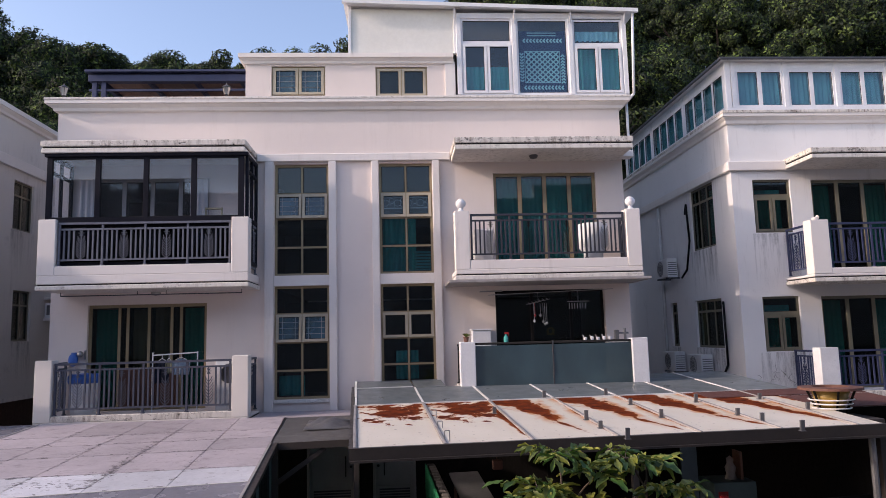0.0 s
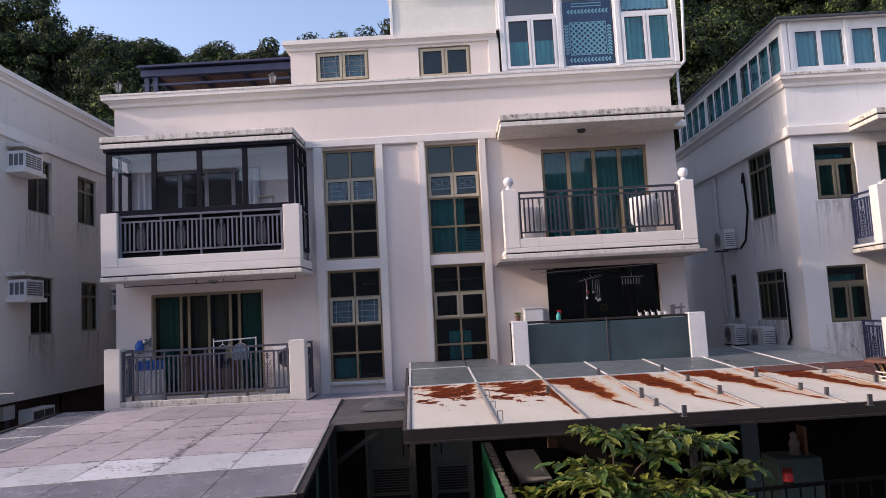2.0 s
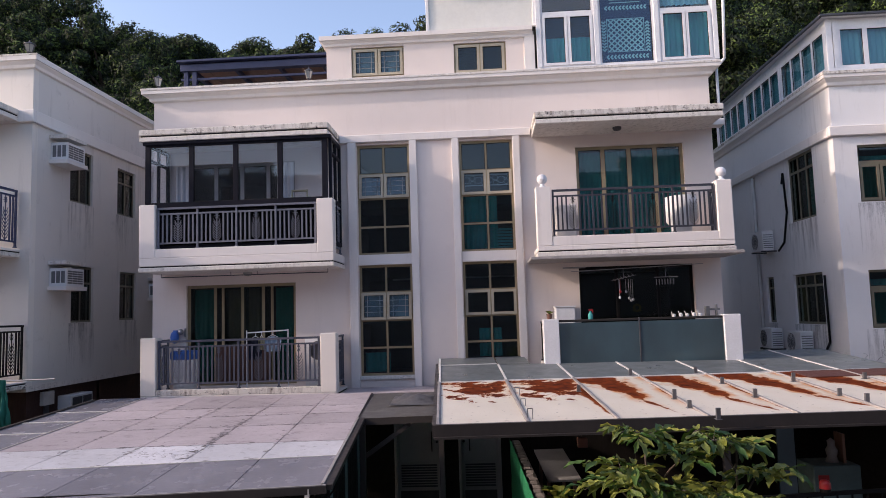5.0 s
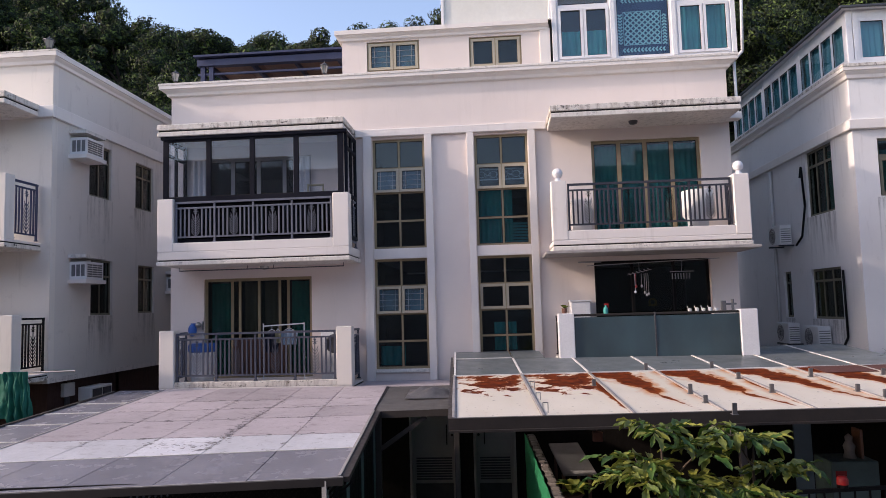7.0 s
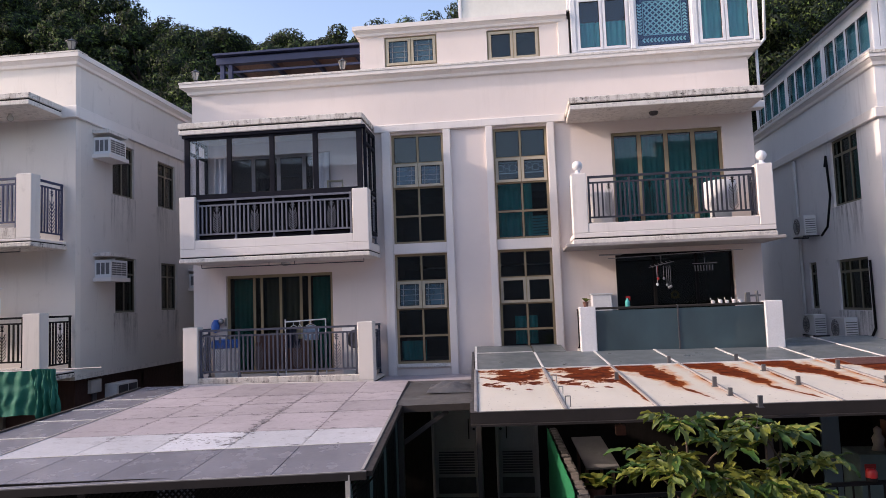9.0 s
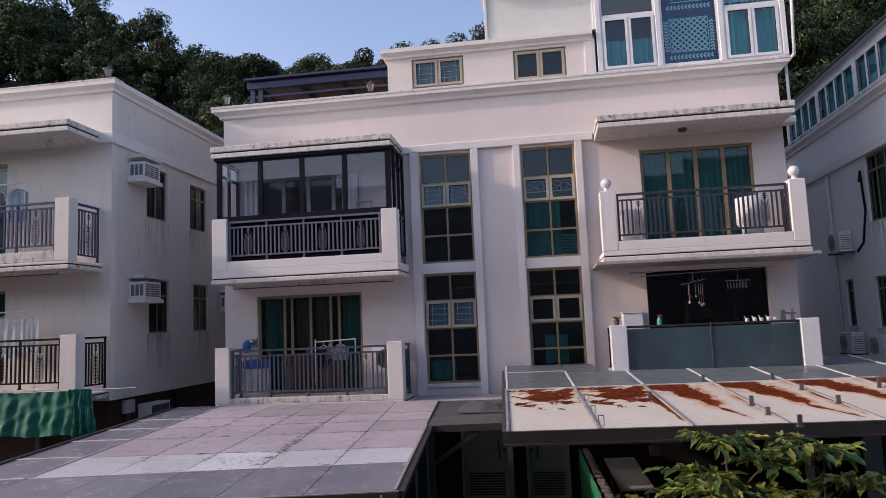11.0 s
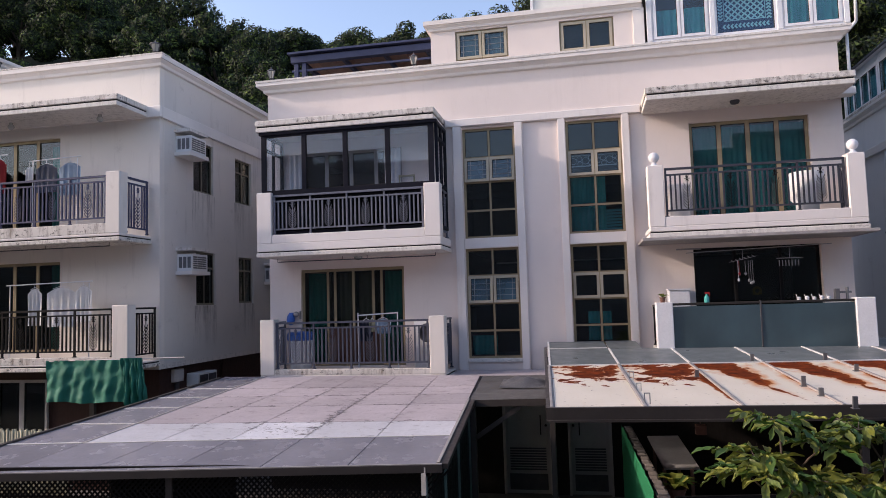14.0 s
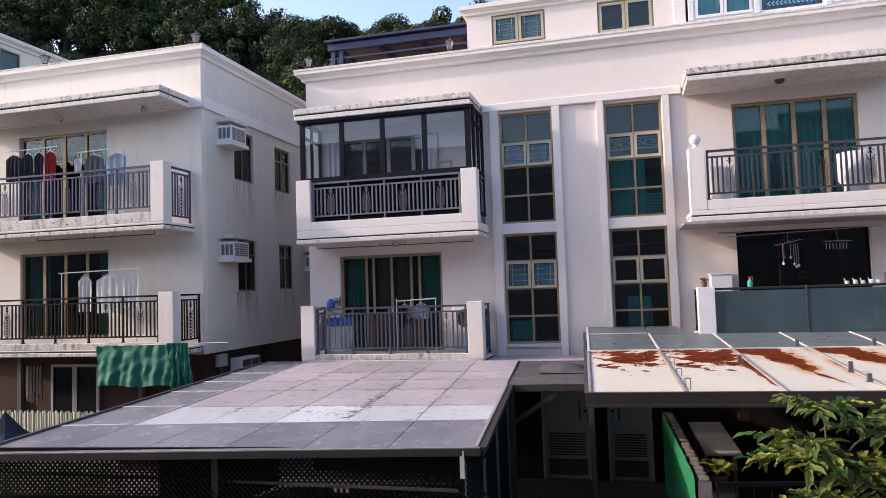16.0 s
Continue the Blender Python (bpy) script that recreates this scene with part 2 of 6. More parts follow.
def rain_stain(name, col, most):
    """Grey runs left by rain below a sill, fading downwards; bare between the runs."""
    m, nt, b = base_nodes(name)
    b.inputs["Base Color"].default_value = (*col, 1)
    b.inputs["Roughness"].default_value = 0.9
    tc = nt.nodes.new("ShaderNodeTexCoord")
    sp = nt.nodes.new("ShaderNodeSeparateXYZ")
    nt.links.new(tc.outputs["Generated"], sp.inputs[0])
    run = ramp(nt, noise_at(nt, 7.0, 5, (1, 1, 0.09), 0.7), 0.44, 0.66)
    fade = calc(nt, "POWER", sp.outputs["Z"], 1.3)
    ragged = ramp(nt, noise_at(nt, 5, 6, (1, 1, 1), 0.7), 0.25, 0.65, 0.2, 1.0)
    fac = calc(nt, "MULTIPLY", calc(nt, "MULTIPLY", run, fade), calc(nt, "MULTIPLY", ragged, most))
    tr = node(nt, "ShaderNodeBsdfTransparent")
    mx = nt.nodes.new("ShaderNodeMixShader")
    nt.links.new(fac, mx.inputs[0])
    nt.links.new(tr.outputs[0], mx.inputs[1])
    nt.links.new(b.outputs[0], mx.inputs[2])
    nt.links.new(mx.outputs[0], nt.nodes["Material Output"].inputs[0])
    return m


M = dict(
    runs=rain_stain("rain_runs", (0.18, 0.155, 0.135), 0.36),
    film=surf("torn_film", (0.15, 0.135, 0.14), (0.09, 0.085, 0.09), 6, 0.6),
    wall=plaster("pinkish_white_render", (0.80, 0.705, 0.655), (0.38, 0.31, 0.26), 0.20),
    wall_old=plaster("weathered_white_render", (0.78, 0.725, 0.665), (0.26, 0.22, 0.19), 0.45),
    # darker base holds the shade of the left house's side; the stains are dirt
    wall_shaded_side=plaster("stained_and_shaded_white_render", (0.70, 0.655, 0.61), (0.20, 0.17, 0.15), 0.60),
    wall_white=plaster("white_render", (0.82, 0.80, 0.79), (0.30, 0.27, 0.25), 0.50),
    trim=plaster("white_trim_render", (0.81, 0.755, 0.715), (0.30, 0.25, 0.21), 0.36),
    edge=mouldy("mouldy_concrete_edge", (0.74, 0.69, 0.63), 1.0),
    edge2=mouldy("stained_concrete_edge", (0.77, 0.72, 0.67), 0.40),
    black=surf("black_joint", (0.02, 0.018, 0.017), rough=0.9),
    gold=surf("champagne_aluminium", (0.36, 0.285, 0.175), (0.28, 0.22, 0.13), 3, 0.42, 0.3),
    white=surf("white_aluminium", (0.80, 0.80, 0.82), (0.70, 0.70, 0.72), 2, 0.35),
    panel=surf("white_panel", (0.78, 0.77, 0.72), (0.72, 0.71, 0.66), 0.8, 0.45),
    dark=surf("dark_slate_aluminium", (0.010, 0.011, 0.017), (0.014, 0.014, 0.022), 3, 0.55, spec=0.08),
    rail=surf("slate_blue_paint", (0.048, 0.060, 0.125), (0.038, 0.046, 0.095), 4, 0.5, spec=0.25),
    rail_mid=surf("slate_grey_paint", (0.085, 0.092, 0.122), (0.06, 0.065, 0.09), 4, 0.45, spec=0.3),
    rail_light=surf("pale_slate_paint", (0.165, 0.175, 0.215), (0.12, 0.125, 0.155), 4, 0.4),
    rail_deep=surf("dark_slate_paint", (0.032, 0.033, 0.046), (0.05, 0.05, 0.062), 5, 0.42),
    # black paint of rails; on the lattice fence the black also holds its shade
    rail_dark=surf("black_paint_and_shade", (0.008, 0.008, 0.009), (0.014, 0.013, 0.013), 4, 0.55, spec=0.1),
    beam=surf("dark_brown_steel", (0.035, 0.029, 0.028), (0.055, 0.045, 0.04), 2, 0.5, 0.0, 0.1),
    batten=surf("weathered_grey_batten", (0.40, 0.37, 0.36), (0.27, 0.25, 0.24), 5, 0.6),
    batten_white=surf("white_sealant_strip", (0.75, 0.74, 0.72), (0.6, 0.58, 0.56), 5, 0.6),
    rust=rusty_sheet(),
    rust_all=surf("rusted_sheet", (0.085, 0.026, 0.022), (0.12, 0.042, 0.03), 2.5, 0.85, 0, 0.3),
    pink=roof_sheet("dusty_pink_sheet", (0.50, 0.445, 0.47), (0.19, 0.15, 0.155), 0.45, 0.545),
    pale=roof_sheet("pale_grey_sheet", (0.69, 0.69, 0.73), (0.17, 0.15, 0.155), 0.45, 0.56),
    smoke=roof_sheet("smoky_clear_sheet", (0.34, 0.335, 0.385), (0.41, 0.40, 0.44), 0.10, 0.55, 0.15),
    grey_sheet=roof_sheet("grey_polycarbonate_sheet", (0.24, 0.27, 0.28), (0.34, 0.36, 0.36), 0.25, 0.6, 0.3),
    passage=roof_sheet("grimy_clear_sheet", (0.26, 0.25, 0.25), (0.36, 0.34, 0.33), 0.3, 0.52, 0.5),
    pane=glass("window_glass", (0.62, 0.72, 0.74), 0.016, 0.015, 0.05),
    pane_blue=glass("sunroom_glass", (0.80, 0.88, 0.92), 0.03, 0.02, 0.05),
    pane_sash=glass("bluish_obscured_glass", (0.5, 0.66, 0.72), 0.02, 0.1, 0.05, (0.07, 0.145, 0.19), 0.62),
    pane_dim=glass("dim_window_glass", (0.52, 0.60, 0.57), 0.006, 0.015, 0.05),
    olive=surf("dull_olive_aluminium", (0.20, 0.18, 0.125), (0.15, 0.135, 0.09), 3, 0.45),
    pane_clear=glass("clear_glass", (0.93, 0.94, 0.96), 0.02, 0.01, 0.04),
    frost=glass("frosted_glass", (0.50, 0.60, 0.62), 0.07, 0.30, 0.0, (0.055, 0.10, 0.118), 0.66),
    teal=surf("teal_curtain", (0.075, 0.47, 0.43), (0.05, 0.33, 0.31), 3, 0.85),
    green_cloth=surf("green_tarpaulin", (0.011, 0.20, 0.135), (0.008, 0.14, 0.095), 3, 0.75, 0, 0.6, 14),
    pale_cloth=surf("pale_curtain", (0.66, 0.66, 0.68), (0.55, 0.55, 0.58), 3, 0.85),
    indigo=surf("indigo_cloth", (0.010, 0.035, 0.11), (0.008, 0.028, 0.085), 3, 0.85),
    batik=surf("pale_aqua_print", (0.42, 0.74, 0.76), (0.36, 0.66, 0.68), 6, 0.85),
    teal_pale=surf("pale_teal_curtain", (0.15, 0.44, 0.46), (0.11, 0.34, 0.36), 3, 0.85),
    tan=surf("brown_curtain", (0.36, 0.235, 0.17), (0.26, 0.17, 0.125), 3, 0.85),
    # room plaster and floor tiles: the rooms' dimness is put into the colour
    room=surf("shade_dark_plaster", (0.11, 0.10, 0.09), rough=0.8),
    room_pale=surf("pale_room_plaster", (0.72, 0.70, 0.70), rough=0.8),
    floor=surf("floor_tiles", (0.18, 0.16, 0.14), (0.14, 0.12, 0.11), 2, 0.5),
    wood=surf("reddish_wood", (0.26, 0.14, 0.10), (0.20, 0.10, 0.07), 2, 0.55, stretch=(1, 8, 8)),
    brown=surf("brown_boards", (0.07, 0.036, 0.03), (0.05, 0.026, 0.022), 2, 0.7, stretch=(8, 8, 1), spec=0.2),
    # near-black boards: the shade under the canopies is put into the colour
    shade_boards=surf("shade_dark_boards", (0.018, 0.015, 0.014), (0.012, 0.010, 0.010), 2, 0.8, stretch=(8, 8, 1), spec=0.2),
    opposite=surf("grey_render", (0.40, 0.38, 0.37), (0.32, 0.30, 0.29), 0.6, 0.85),
    sash=surf("pale_champagne_aluminium", (0.50, 0.44, 0.33), (0.42, 0.36, 0.26), 3, 0.42),
    pane_dark=glass("smoked_glass", (0.16, 0.17, 0.20), 0.01, 0.02),
    ac=surf("off_white_plastic", (0.80, 0.80, 0.80), (0.7, 0.69, 0.68), 3, 0.45),
    grill=surf("grey_grille", (0.20, 0.20, 0.21), (0.15, 0.15, 0.16), 8, 0.5, 0.5),
    ground=surf("concrete_yard", (0.13, 0.125, 0.12), (0.09, 0.085, 0.08), 0.5, 0.85, 0, 0.3, 20),
    soil=surf("forest_floor", (0.05, 0.06, 0.03), (0.03, 0.04, 0.02), 0.3, 0.95),
    # near-black leaves hold the crowns' deep shade, the few bright ones sun highlights
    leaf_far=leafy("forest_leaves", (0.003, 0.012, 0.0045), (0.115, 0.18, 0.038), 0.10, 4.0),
    leaf=leafy("broad_leaves", (0.04, 0.105, 0.018), (0.34, 0.34, 0.06), 0.25, 1.7),
    bark=surf("bark", (0.12, 0.09, 0.07), (0.08, 0.06, 0.05), 6, 0.9, 0, 0.5, 30),
    metal=surf("galvanised_steel", (0.40, 0.40, 0.40), (0.30, 0.30, 0.31), 6, 0.4, 0.8),
    steel_dark=surf("dark_steel", (0.10, 0.10, 0.11), (0.07, 0.07, 0.08), 6, 0.5, 0.5),
    door_grey=surf("grey_door_paint", (0.42, 0.41, 0.41), (0.34, 0.33, 0.33), 2, 0.5),
    # strong green specks put the sunlit sparkle and dark gaps into the colour
    mesh_green=surf("green_netting", (0.02, 0.44, 0.18), (0.003, 0.06, 0.025), 48, 0.7, 0, 1.0, 90),
    stone=surf("rough_grey_stone", (0.30, 0.27, 0.25), (0.18, 0.16, 0.15), 9, 0.9, 0, 0.9, 30),
    ochre=surf("ochre_glaze", (0.42, 0.28, 0.07), (0.32, 0.2, 0.05), 4, 0.4),
    red=surf("red_plastic", (0.45, 0.02, 0.02), (0.35, 0.02, 0.02), 3, 0.35),
    blue=surf("blue_plastic", (0.04, 0.17, 0.58), (0.03, 0.12, 0.44), 3, 0.4),
    navy=surf("navy_cloth", (0.02, 0.03, 0.06), (0.012, 0.015, 0.03), 5, 0.9),
    grey_cloth=surf("grey_cloth", (0.16, 0.17, 0.21), (0.12, 0.13, 0.17), 5, 0.9),
    sky_cloth=surf("light_blue_cloth", (0.36, 0.47, 0.60), (0.3, 0.4, 0.52), 5, 0.9),
    red_cloth=surf("red_cloth", (0.42, 0.02, 0.03), (0.3, 0.015, 0.02), 5, 0.9),
    white_cloth=surf("white_cloth", (0.88, 0.88, 0.88), (0.80, 0.80, 0.81), 5, 0.9),
    teal_metal=surf("grey_green_cabinet", (0.12, 0.19, 0.19), (0.09, 0.14, 0.14), 3, 0.5),
    bamboo=surf("split_bamboo", (0.50, 0.47, 0.33), (0.40, 0.37, 0.24), 4, 0.7, each=0.2),
    pipe=surf("white_pipe", (0.62, 0.60, 0.58), (0.5, 0.48, 0.46), 4, 0.5),
    magenta=surf("magenta_plastic", (0.78, 0.07, 0.36), rough=0.5),
    lamp_glass=glass("lantern_glass", (0.7, 0.7, 0.68), 0.15, 0.1, 0.0, (0.7, 0.68, 0.62), 0.5),
    terracotta=surf("dark_terracotta", (0.16, 0.07, 0.05), rough=0.7),
)

# ---- building helpers ----
def thing(name, at, label, category, group="", kind=""):
    ob = new(name)
    ob.location = at
    return tagged(ob, label, category, group, kind)


def part(name, bm, material, parent, label="", smooth=False):
    me = bpy.data.meshes.new(name)
    if smooth:
        for f in bm.faces:
            f.smooth = True
    bm.to_mesh(me)
    bm.free()
    me.materials.append(M[material])
    ob = new(name, me)
    if parent:
        ob.parent = parent
        if parent.type == "EMPTY":
            ob.matrix_parent_inverse = Matrix.Translation(-parent.location)
    if label:
        ob["label"] = label
    return ob


def solid(name, bm, material, label, category, group="", kind="", smooth=False):
    return tagged(part(name, bm, material, None, "", smooth), label, category, group, kind)


def piece(name, me, parent, m):
    ob = new(name, me)
    ob.parent = parent
    if parent.type == "EMPTY":
        ob.matrix_parent_inverse = Matrix.Translation(-parent.location)
    ob.matrix_basis = m
    return ob


def mesh_of(name, bm, material, smooth=False):
    me = bpy.data.meshes.new(name)
    if smooth:
        for f in bm.faces:
            f.smooth = True
    bm.to_mesh(me)
    bm.free()
    me.materials.append(M[material])
    return me


def B():
    return bmesh.new()


def box(bm, x0, x1, y0, y1, z0, z1, m=None, bevel=0.0):
    x0, x1, y0, y1, z0, z1 = min(x0, x1), max(x0, x1), min(y0, y1), max(y0, y1), min(z0, z1), max(z0, z1)
    vs = [bm.verts.new((x, y, z)) for z in (z0, z1) for y in (y0, y1) for x in (x0, x1)]
    fs = [bm.faces.new([vs[i] for i in q]) for q in ((0, 2, 3, 1), (4, 5, 7, 6), (0, 1, 5, 4), (2, 6, 7, 3), (0, 4, 6, 2), (1, 3, 7, 5))]
    if bevel:
        es = list({e for f in fs for e in f.edges})
        r = bmesh.ops.bevel(bm, geom=es, offset=bevel, segments=1, affect="EDGES")
        vs = list({v for f in r["faces"] for v in f.verts} | {v for v in vs if v.is_valid})
    if m is not None:
        bmesh.ops.transform(bm, matrix=m, verts=vs)
    return bm


def rod(bm, a, b, r, seg=8, r2=None):
    a, b = Vector(a), Vector(b)
    d = b - a
    q = d.to_track_quat("Z", "Y").to_matrix().to_4x4()
    bmesh.ops.create_cone(bm, cap_ends=True, segments=seg, radius1=r, radius2=r if r2 is None else r2, depth=d.length,
                          matrix=Matrix.Translation((a + b) / 2) @ q)
    return bm


def bar(bm, a, b, w, h):
    a, b = Vector(a), Vector(b)
    d = b - a
    q = d.to_track_quat("Y", "Z").to_matrix().to_4x4()
    return box(bm, -w / 2, w / 2, -d.length / 2, d.length / 2, -h / 2, h / 2, Matrix.Translation((a + b) / 2) @ q)


def ball(bm, c, r, sz=1.0, seg=16, ring=10):
    bmesh.ops.create_uvsphere(bm, u_segments=seg, v_segments=ring, radius=r, matrix=Matrix.Translation(c) @ Matrix.Diagonal((1, 1, sz, 1)))
    return bm


def lathe(bm, c, prof, seg=18):
    rings = []
    for r, z in prof:
        rings.append([bm.verts.new((c[0] + r * math.cos(2 * math.pi * i / seg), c[1] + r * math.sin(2 * math.pi * i / seg), c[2] + z)) for i in range(seg)])
    for p, q in zip(rings, rings[1:]):
        for i in range(seg):
            bm.faces.new((p[i], p[(i + 1) % seg], q[(i + 1) % seg], q[i]))
    return bm


class Plane:
    """A wall plane: axis it faces along, its place, and the sign of the way in."""
    def __init__(self, axis, at, inward):
        self.axis, self.at, self.inward = axis, at, inward

    def box(self, bm, u0, u1, w0, w1, z0, z1):
        a, b = self.at + self.inward * w0, self.at + self.inward * w1
        return box(bm, u0, u1, a, b, z0, z1) if self.axis == "y" else box(bm, a, b, u0, u1, z0, z1)

    def point(self, u, w, z):
        a = self.at + self.inward * w
        return (u, a, z) if self.axis == "y" else (a, u, z)


def wall(name, parent, pl, u0, u1, z0, z1, holes, thick, material, label="", w0=0.0):
    """A wall with thickness and openings that go through it."""
    us = sorted({u0, u1, *[h[0] for h in holes], *[h[1] for h in holes]})
    zs = sorted({z0, z1, *[h[2] for h in holes], *[h[3] for h in holes]})
    def full(i, j):
        if not (0 <= i < len(us) - 1 and 0 <= j < len(zs) - 1):
            return False
        u, z = (us[i] + us[i + 1]) / 2, (zs[j] + zs[j + 1]) / 2
        return not any(h[0] < u < h[1] and h[2] < z < h[3] for h in holes)
    bm = B()
    vs = {}
    def V(i, j, k):
        if (i, j, k) not in vs:
            vs[i, j, k] = bm.verts.new(pl.point(us[i], w0 + k * thick, zs[j]))
        return vs[i, j, k]
    for i in range(len(us) - 1):
        for j in range(len(zs) - 1):
            if not full(i, j):
                continue
            for k in (0, 1):
                bm.faces.new((V(i, j, k), V(i + 1, j, k), V(i + 1, j + 1, k), V(i, j + 1, k)))
            for ok, (p, q) in ((full(i - 1, j), ((i, j), (i, j + 1))), (full(i + 1, j), ((i + 1, j), (i + 1, j + 1))),
                               (full(i, j - 1), ((i, j), (i + 1, j))), (full(i, j + 1), ((i, j + 1), (i + 1, j + 1)))):
                if not ok:
                    bm.faces.new((V(*p, 0), V(*q, 0), V(*q, 1), V(*p, 1)))
    bmesh.ops.recalc_face_normals(bm, faces=bm.faces[:])
    return part(name, bm, material, parent, label)


def window(parent, pl, u0, u1, z0, z1, cols, rows, frame="gold", pane="pane", w=0.05, depth=0.09, bar_w=0.045, name="window", opens=(), grille=False, label="", tilt=0):
    """A framed window in an opening. cols, rows: shares of the opening; opens: cells (column, row from the top) with a sash proud of the frame."""
    cu = [u0 + w / 2 + (u1 - u0 - w) * sum(cols[:i]) / sum(cols) for i in range(len(cols) + 1)]
    cz = [z1 - w / 2 - (z1 - z0 - w) * sum(rows[:i]) / sum(rows) for i in range(len(rows) + 1)]
    hu = [w / 2 if i in (0, len(cols)) else bar_w / 2 for i in range(len(cols) + 1)]
    hz = [w / 2 if i in (0, len(rows)) else bar_w / 2 for i in range(len(rows) + 1)]
    gaps = [(cu[i] + hu[i], cu[i + 1] - hu[i + 1], cz[j + 1] + hz[j + 1], cz[j] - hz[j]) for i in range(len(cols)) for j in range(len(rows))]
    ob = wall(name, parent, pl, u0, u1, z0, z1, gaps, 0.06, frame, label, depth)
    for i in range(len(cols)):
        for j in range(len(rows)):
            a, b, c, d = cu[i] + 0.02, cu[i + 1] - 0.02, cz[j + 1] + 0.02, cz[j] - 0.02
            deep = depth + 0.03
            if (i, j) in opens:
                e = 0.05
                sash = wall("sash", ob, pl, a - 0.01, b + 0.01, c - 0.01, d + 0.01, [(a + e, b - e, c + e, d - e)], 0.055, "sash" if frame == "gold" else frame, "", depth - 0.035)
                deep = depth
            g = (cu[i] + hu[i], cu[i + 1] - hu[i + 1], cz[j + 1] + hz[j + 1], cz[j] - hz[j])
            if (i, j) in opens:
                g = (a + 0.05, b - 0.05, c + 0.05, d - 0.05)
            gasket = wall("gasket", ob, pl, *g, [(g[0] + 0.012, g[1] - 0.012, g[2] + 0.012, g[3] - 0.012)], 0.012, "black", "", deep - 0.014)
            pb = B()
            pl.box(pb, a, b, deep, deep + 0.008, c, d)
            pn = part("pane", pb, "pane_sash" if grille and pane == "pane" and (i, j) in opens else pane, ob)
            if tilt and (i, j) in opens:
                top = Vector(pl.point(0, depth, d))
                turn = Matrix.Translation(top) @ Matrix.Rotation(radians(-tilt), 4, "X") @ Matrix.Translation(-top)
                sash.matrix_basis, pn.matrix_basis, gasket.matrix_basis = turn, turn, turn
            if grille and (i, j) in opens:
                gb = B()
                wi, hi = b - a, d - c
                for x in (0.24, 0.76):
                    pl.box(gb, a + wi * x - 0.004, a + wi * x + 0.004, deep - 0.02, deep - 0.012, c + 0.05, d - 0.05)
                for z in (0.28, 0.5, 0.72):
                    pl.box(gb, a + 0.06, b - 0.06, deep - 0.010, deep - 0.003, c + hi * z - 0.004, c + hi * z + 0.004)
                gr = part("grille", gb, "batten", ob)
                if tilt:
                    gr.matrix_basis = turn
    return ob


def curtain(parent, pl, u0, u1, z0, z1, w, material="teal", folds=None, amp=0.03, name="curtain"):
    n = max(8, int((u1 - u0) / 0.03))
    k = folds or (u1 - u0) / 0.13
    ph = (u0 * 7.3 + z0 * 3.1) % 6.28
    bm = B()
    rows = []
    for z, s in ((z1, 0.7), ((z0 + z1) / 2, 1.0), (z0, 1.2)):
        rows.append([bm.verts.new(pl.point(u0 + (u1 - u0) * i / n, w + s * amp * (math.sin(ph + 6.283 * k * i / n) + 0.4 * math.sin(ph * 2 + 6.283 * k * 0.43 * i / n)), z)) for i in range(n + 1)])
    for p, q in zip(rows, rows[1:]):
        for i in range(n):
            bm.faces.new((p[i], p[i + 1], q[i + 1], q[i]))
    return part(name, bm, material, parent, "", True)


def ornament_mesh(h, material):
    """A cast wheat stem: an upright with steep paired leaves and a rosette."""
    bm = B()
    box(bm, -0.007, 0.007, -0.006, 0.006, 0, h)
    n = 8
    for i in range(n):
        z = h * (0.03 + 0.66 * i / n)
        w = 0.078 if i < n - 2 else 0.060
        for s in (-1, 1):
            bar(bm, (s * 0.005, 0, z), (s * w * 0.7, 0, z + 0.062), 0.017, 0.010)
            bar(bm, (s * w * 0.66, 0, z + 0.058), (s * w, 0, z + 0.115), 0.011, 0.009)
    for i in range(6):
        a = i * math.pi / 3
        bar(bm, (0.012 * math.cos(a), 0, h * 0.88 + 0.016 * math.sin(a)), (0.046 * math.cos(a), 0, h * 0.88 + 0.066 * math.sin(a)), 0.022, 0.012)
    return mesh_of("ornament", bm, material)


RAIL_MESH = {}


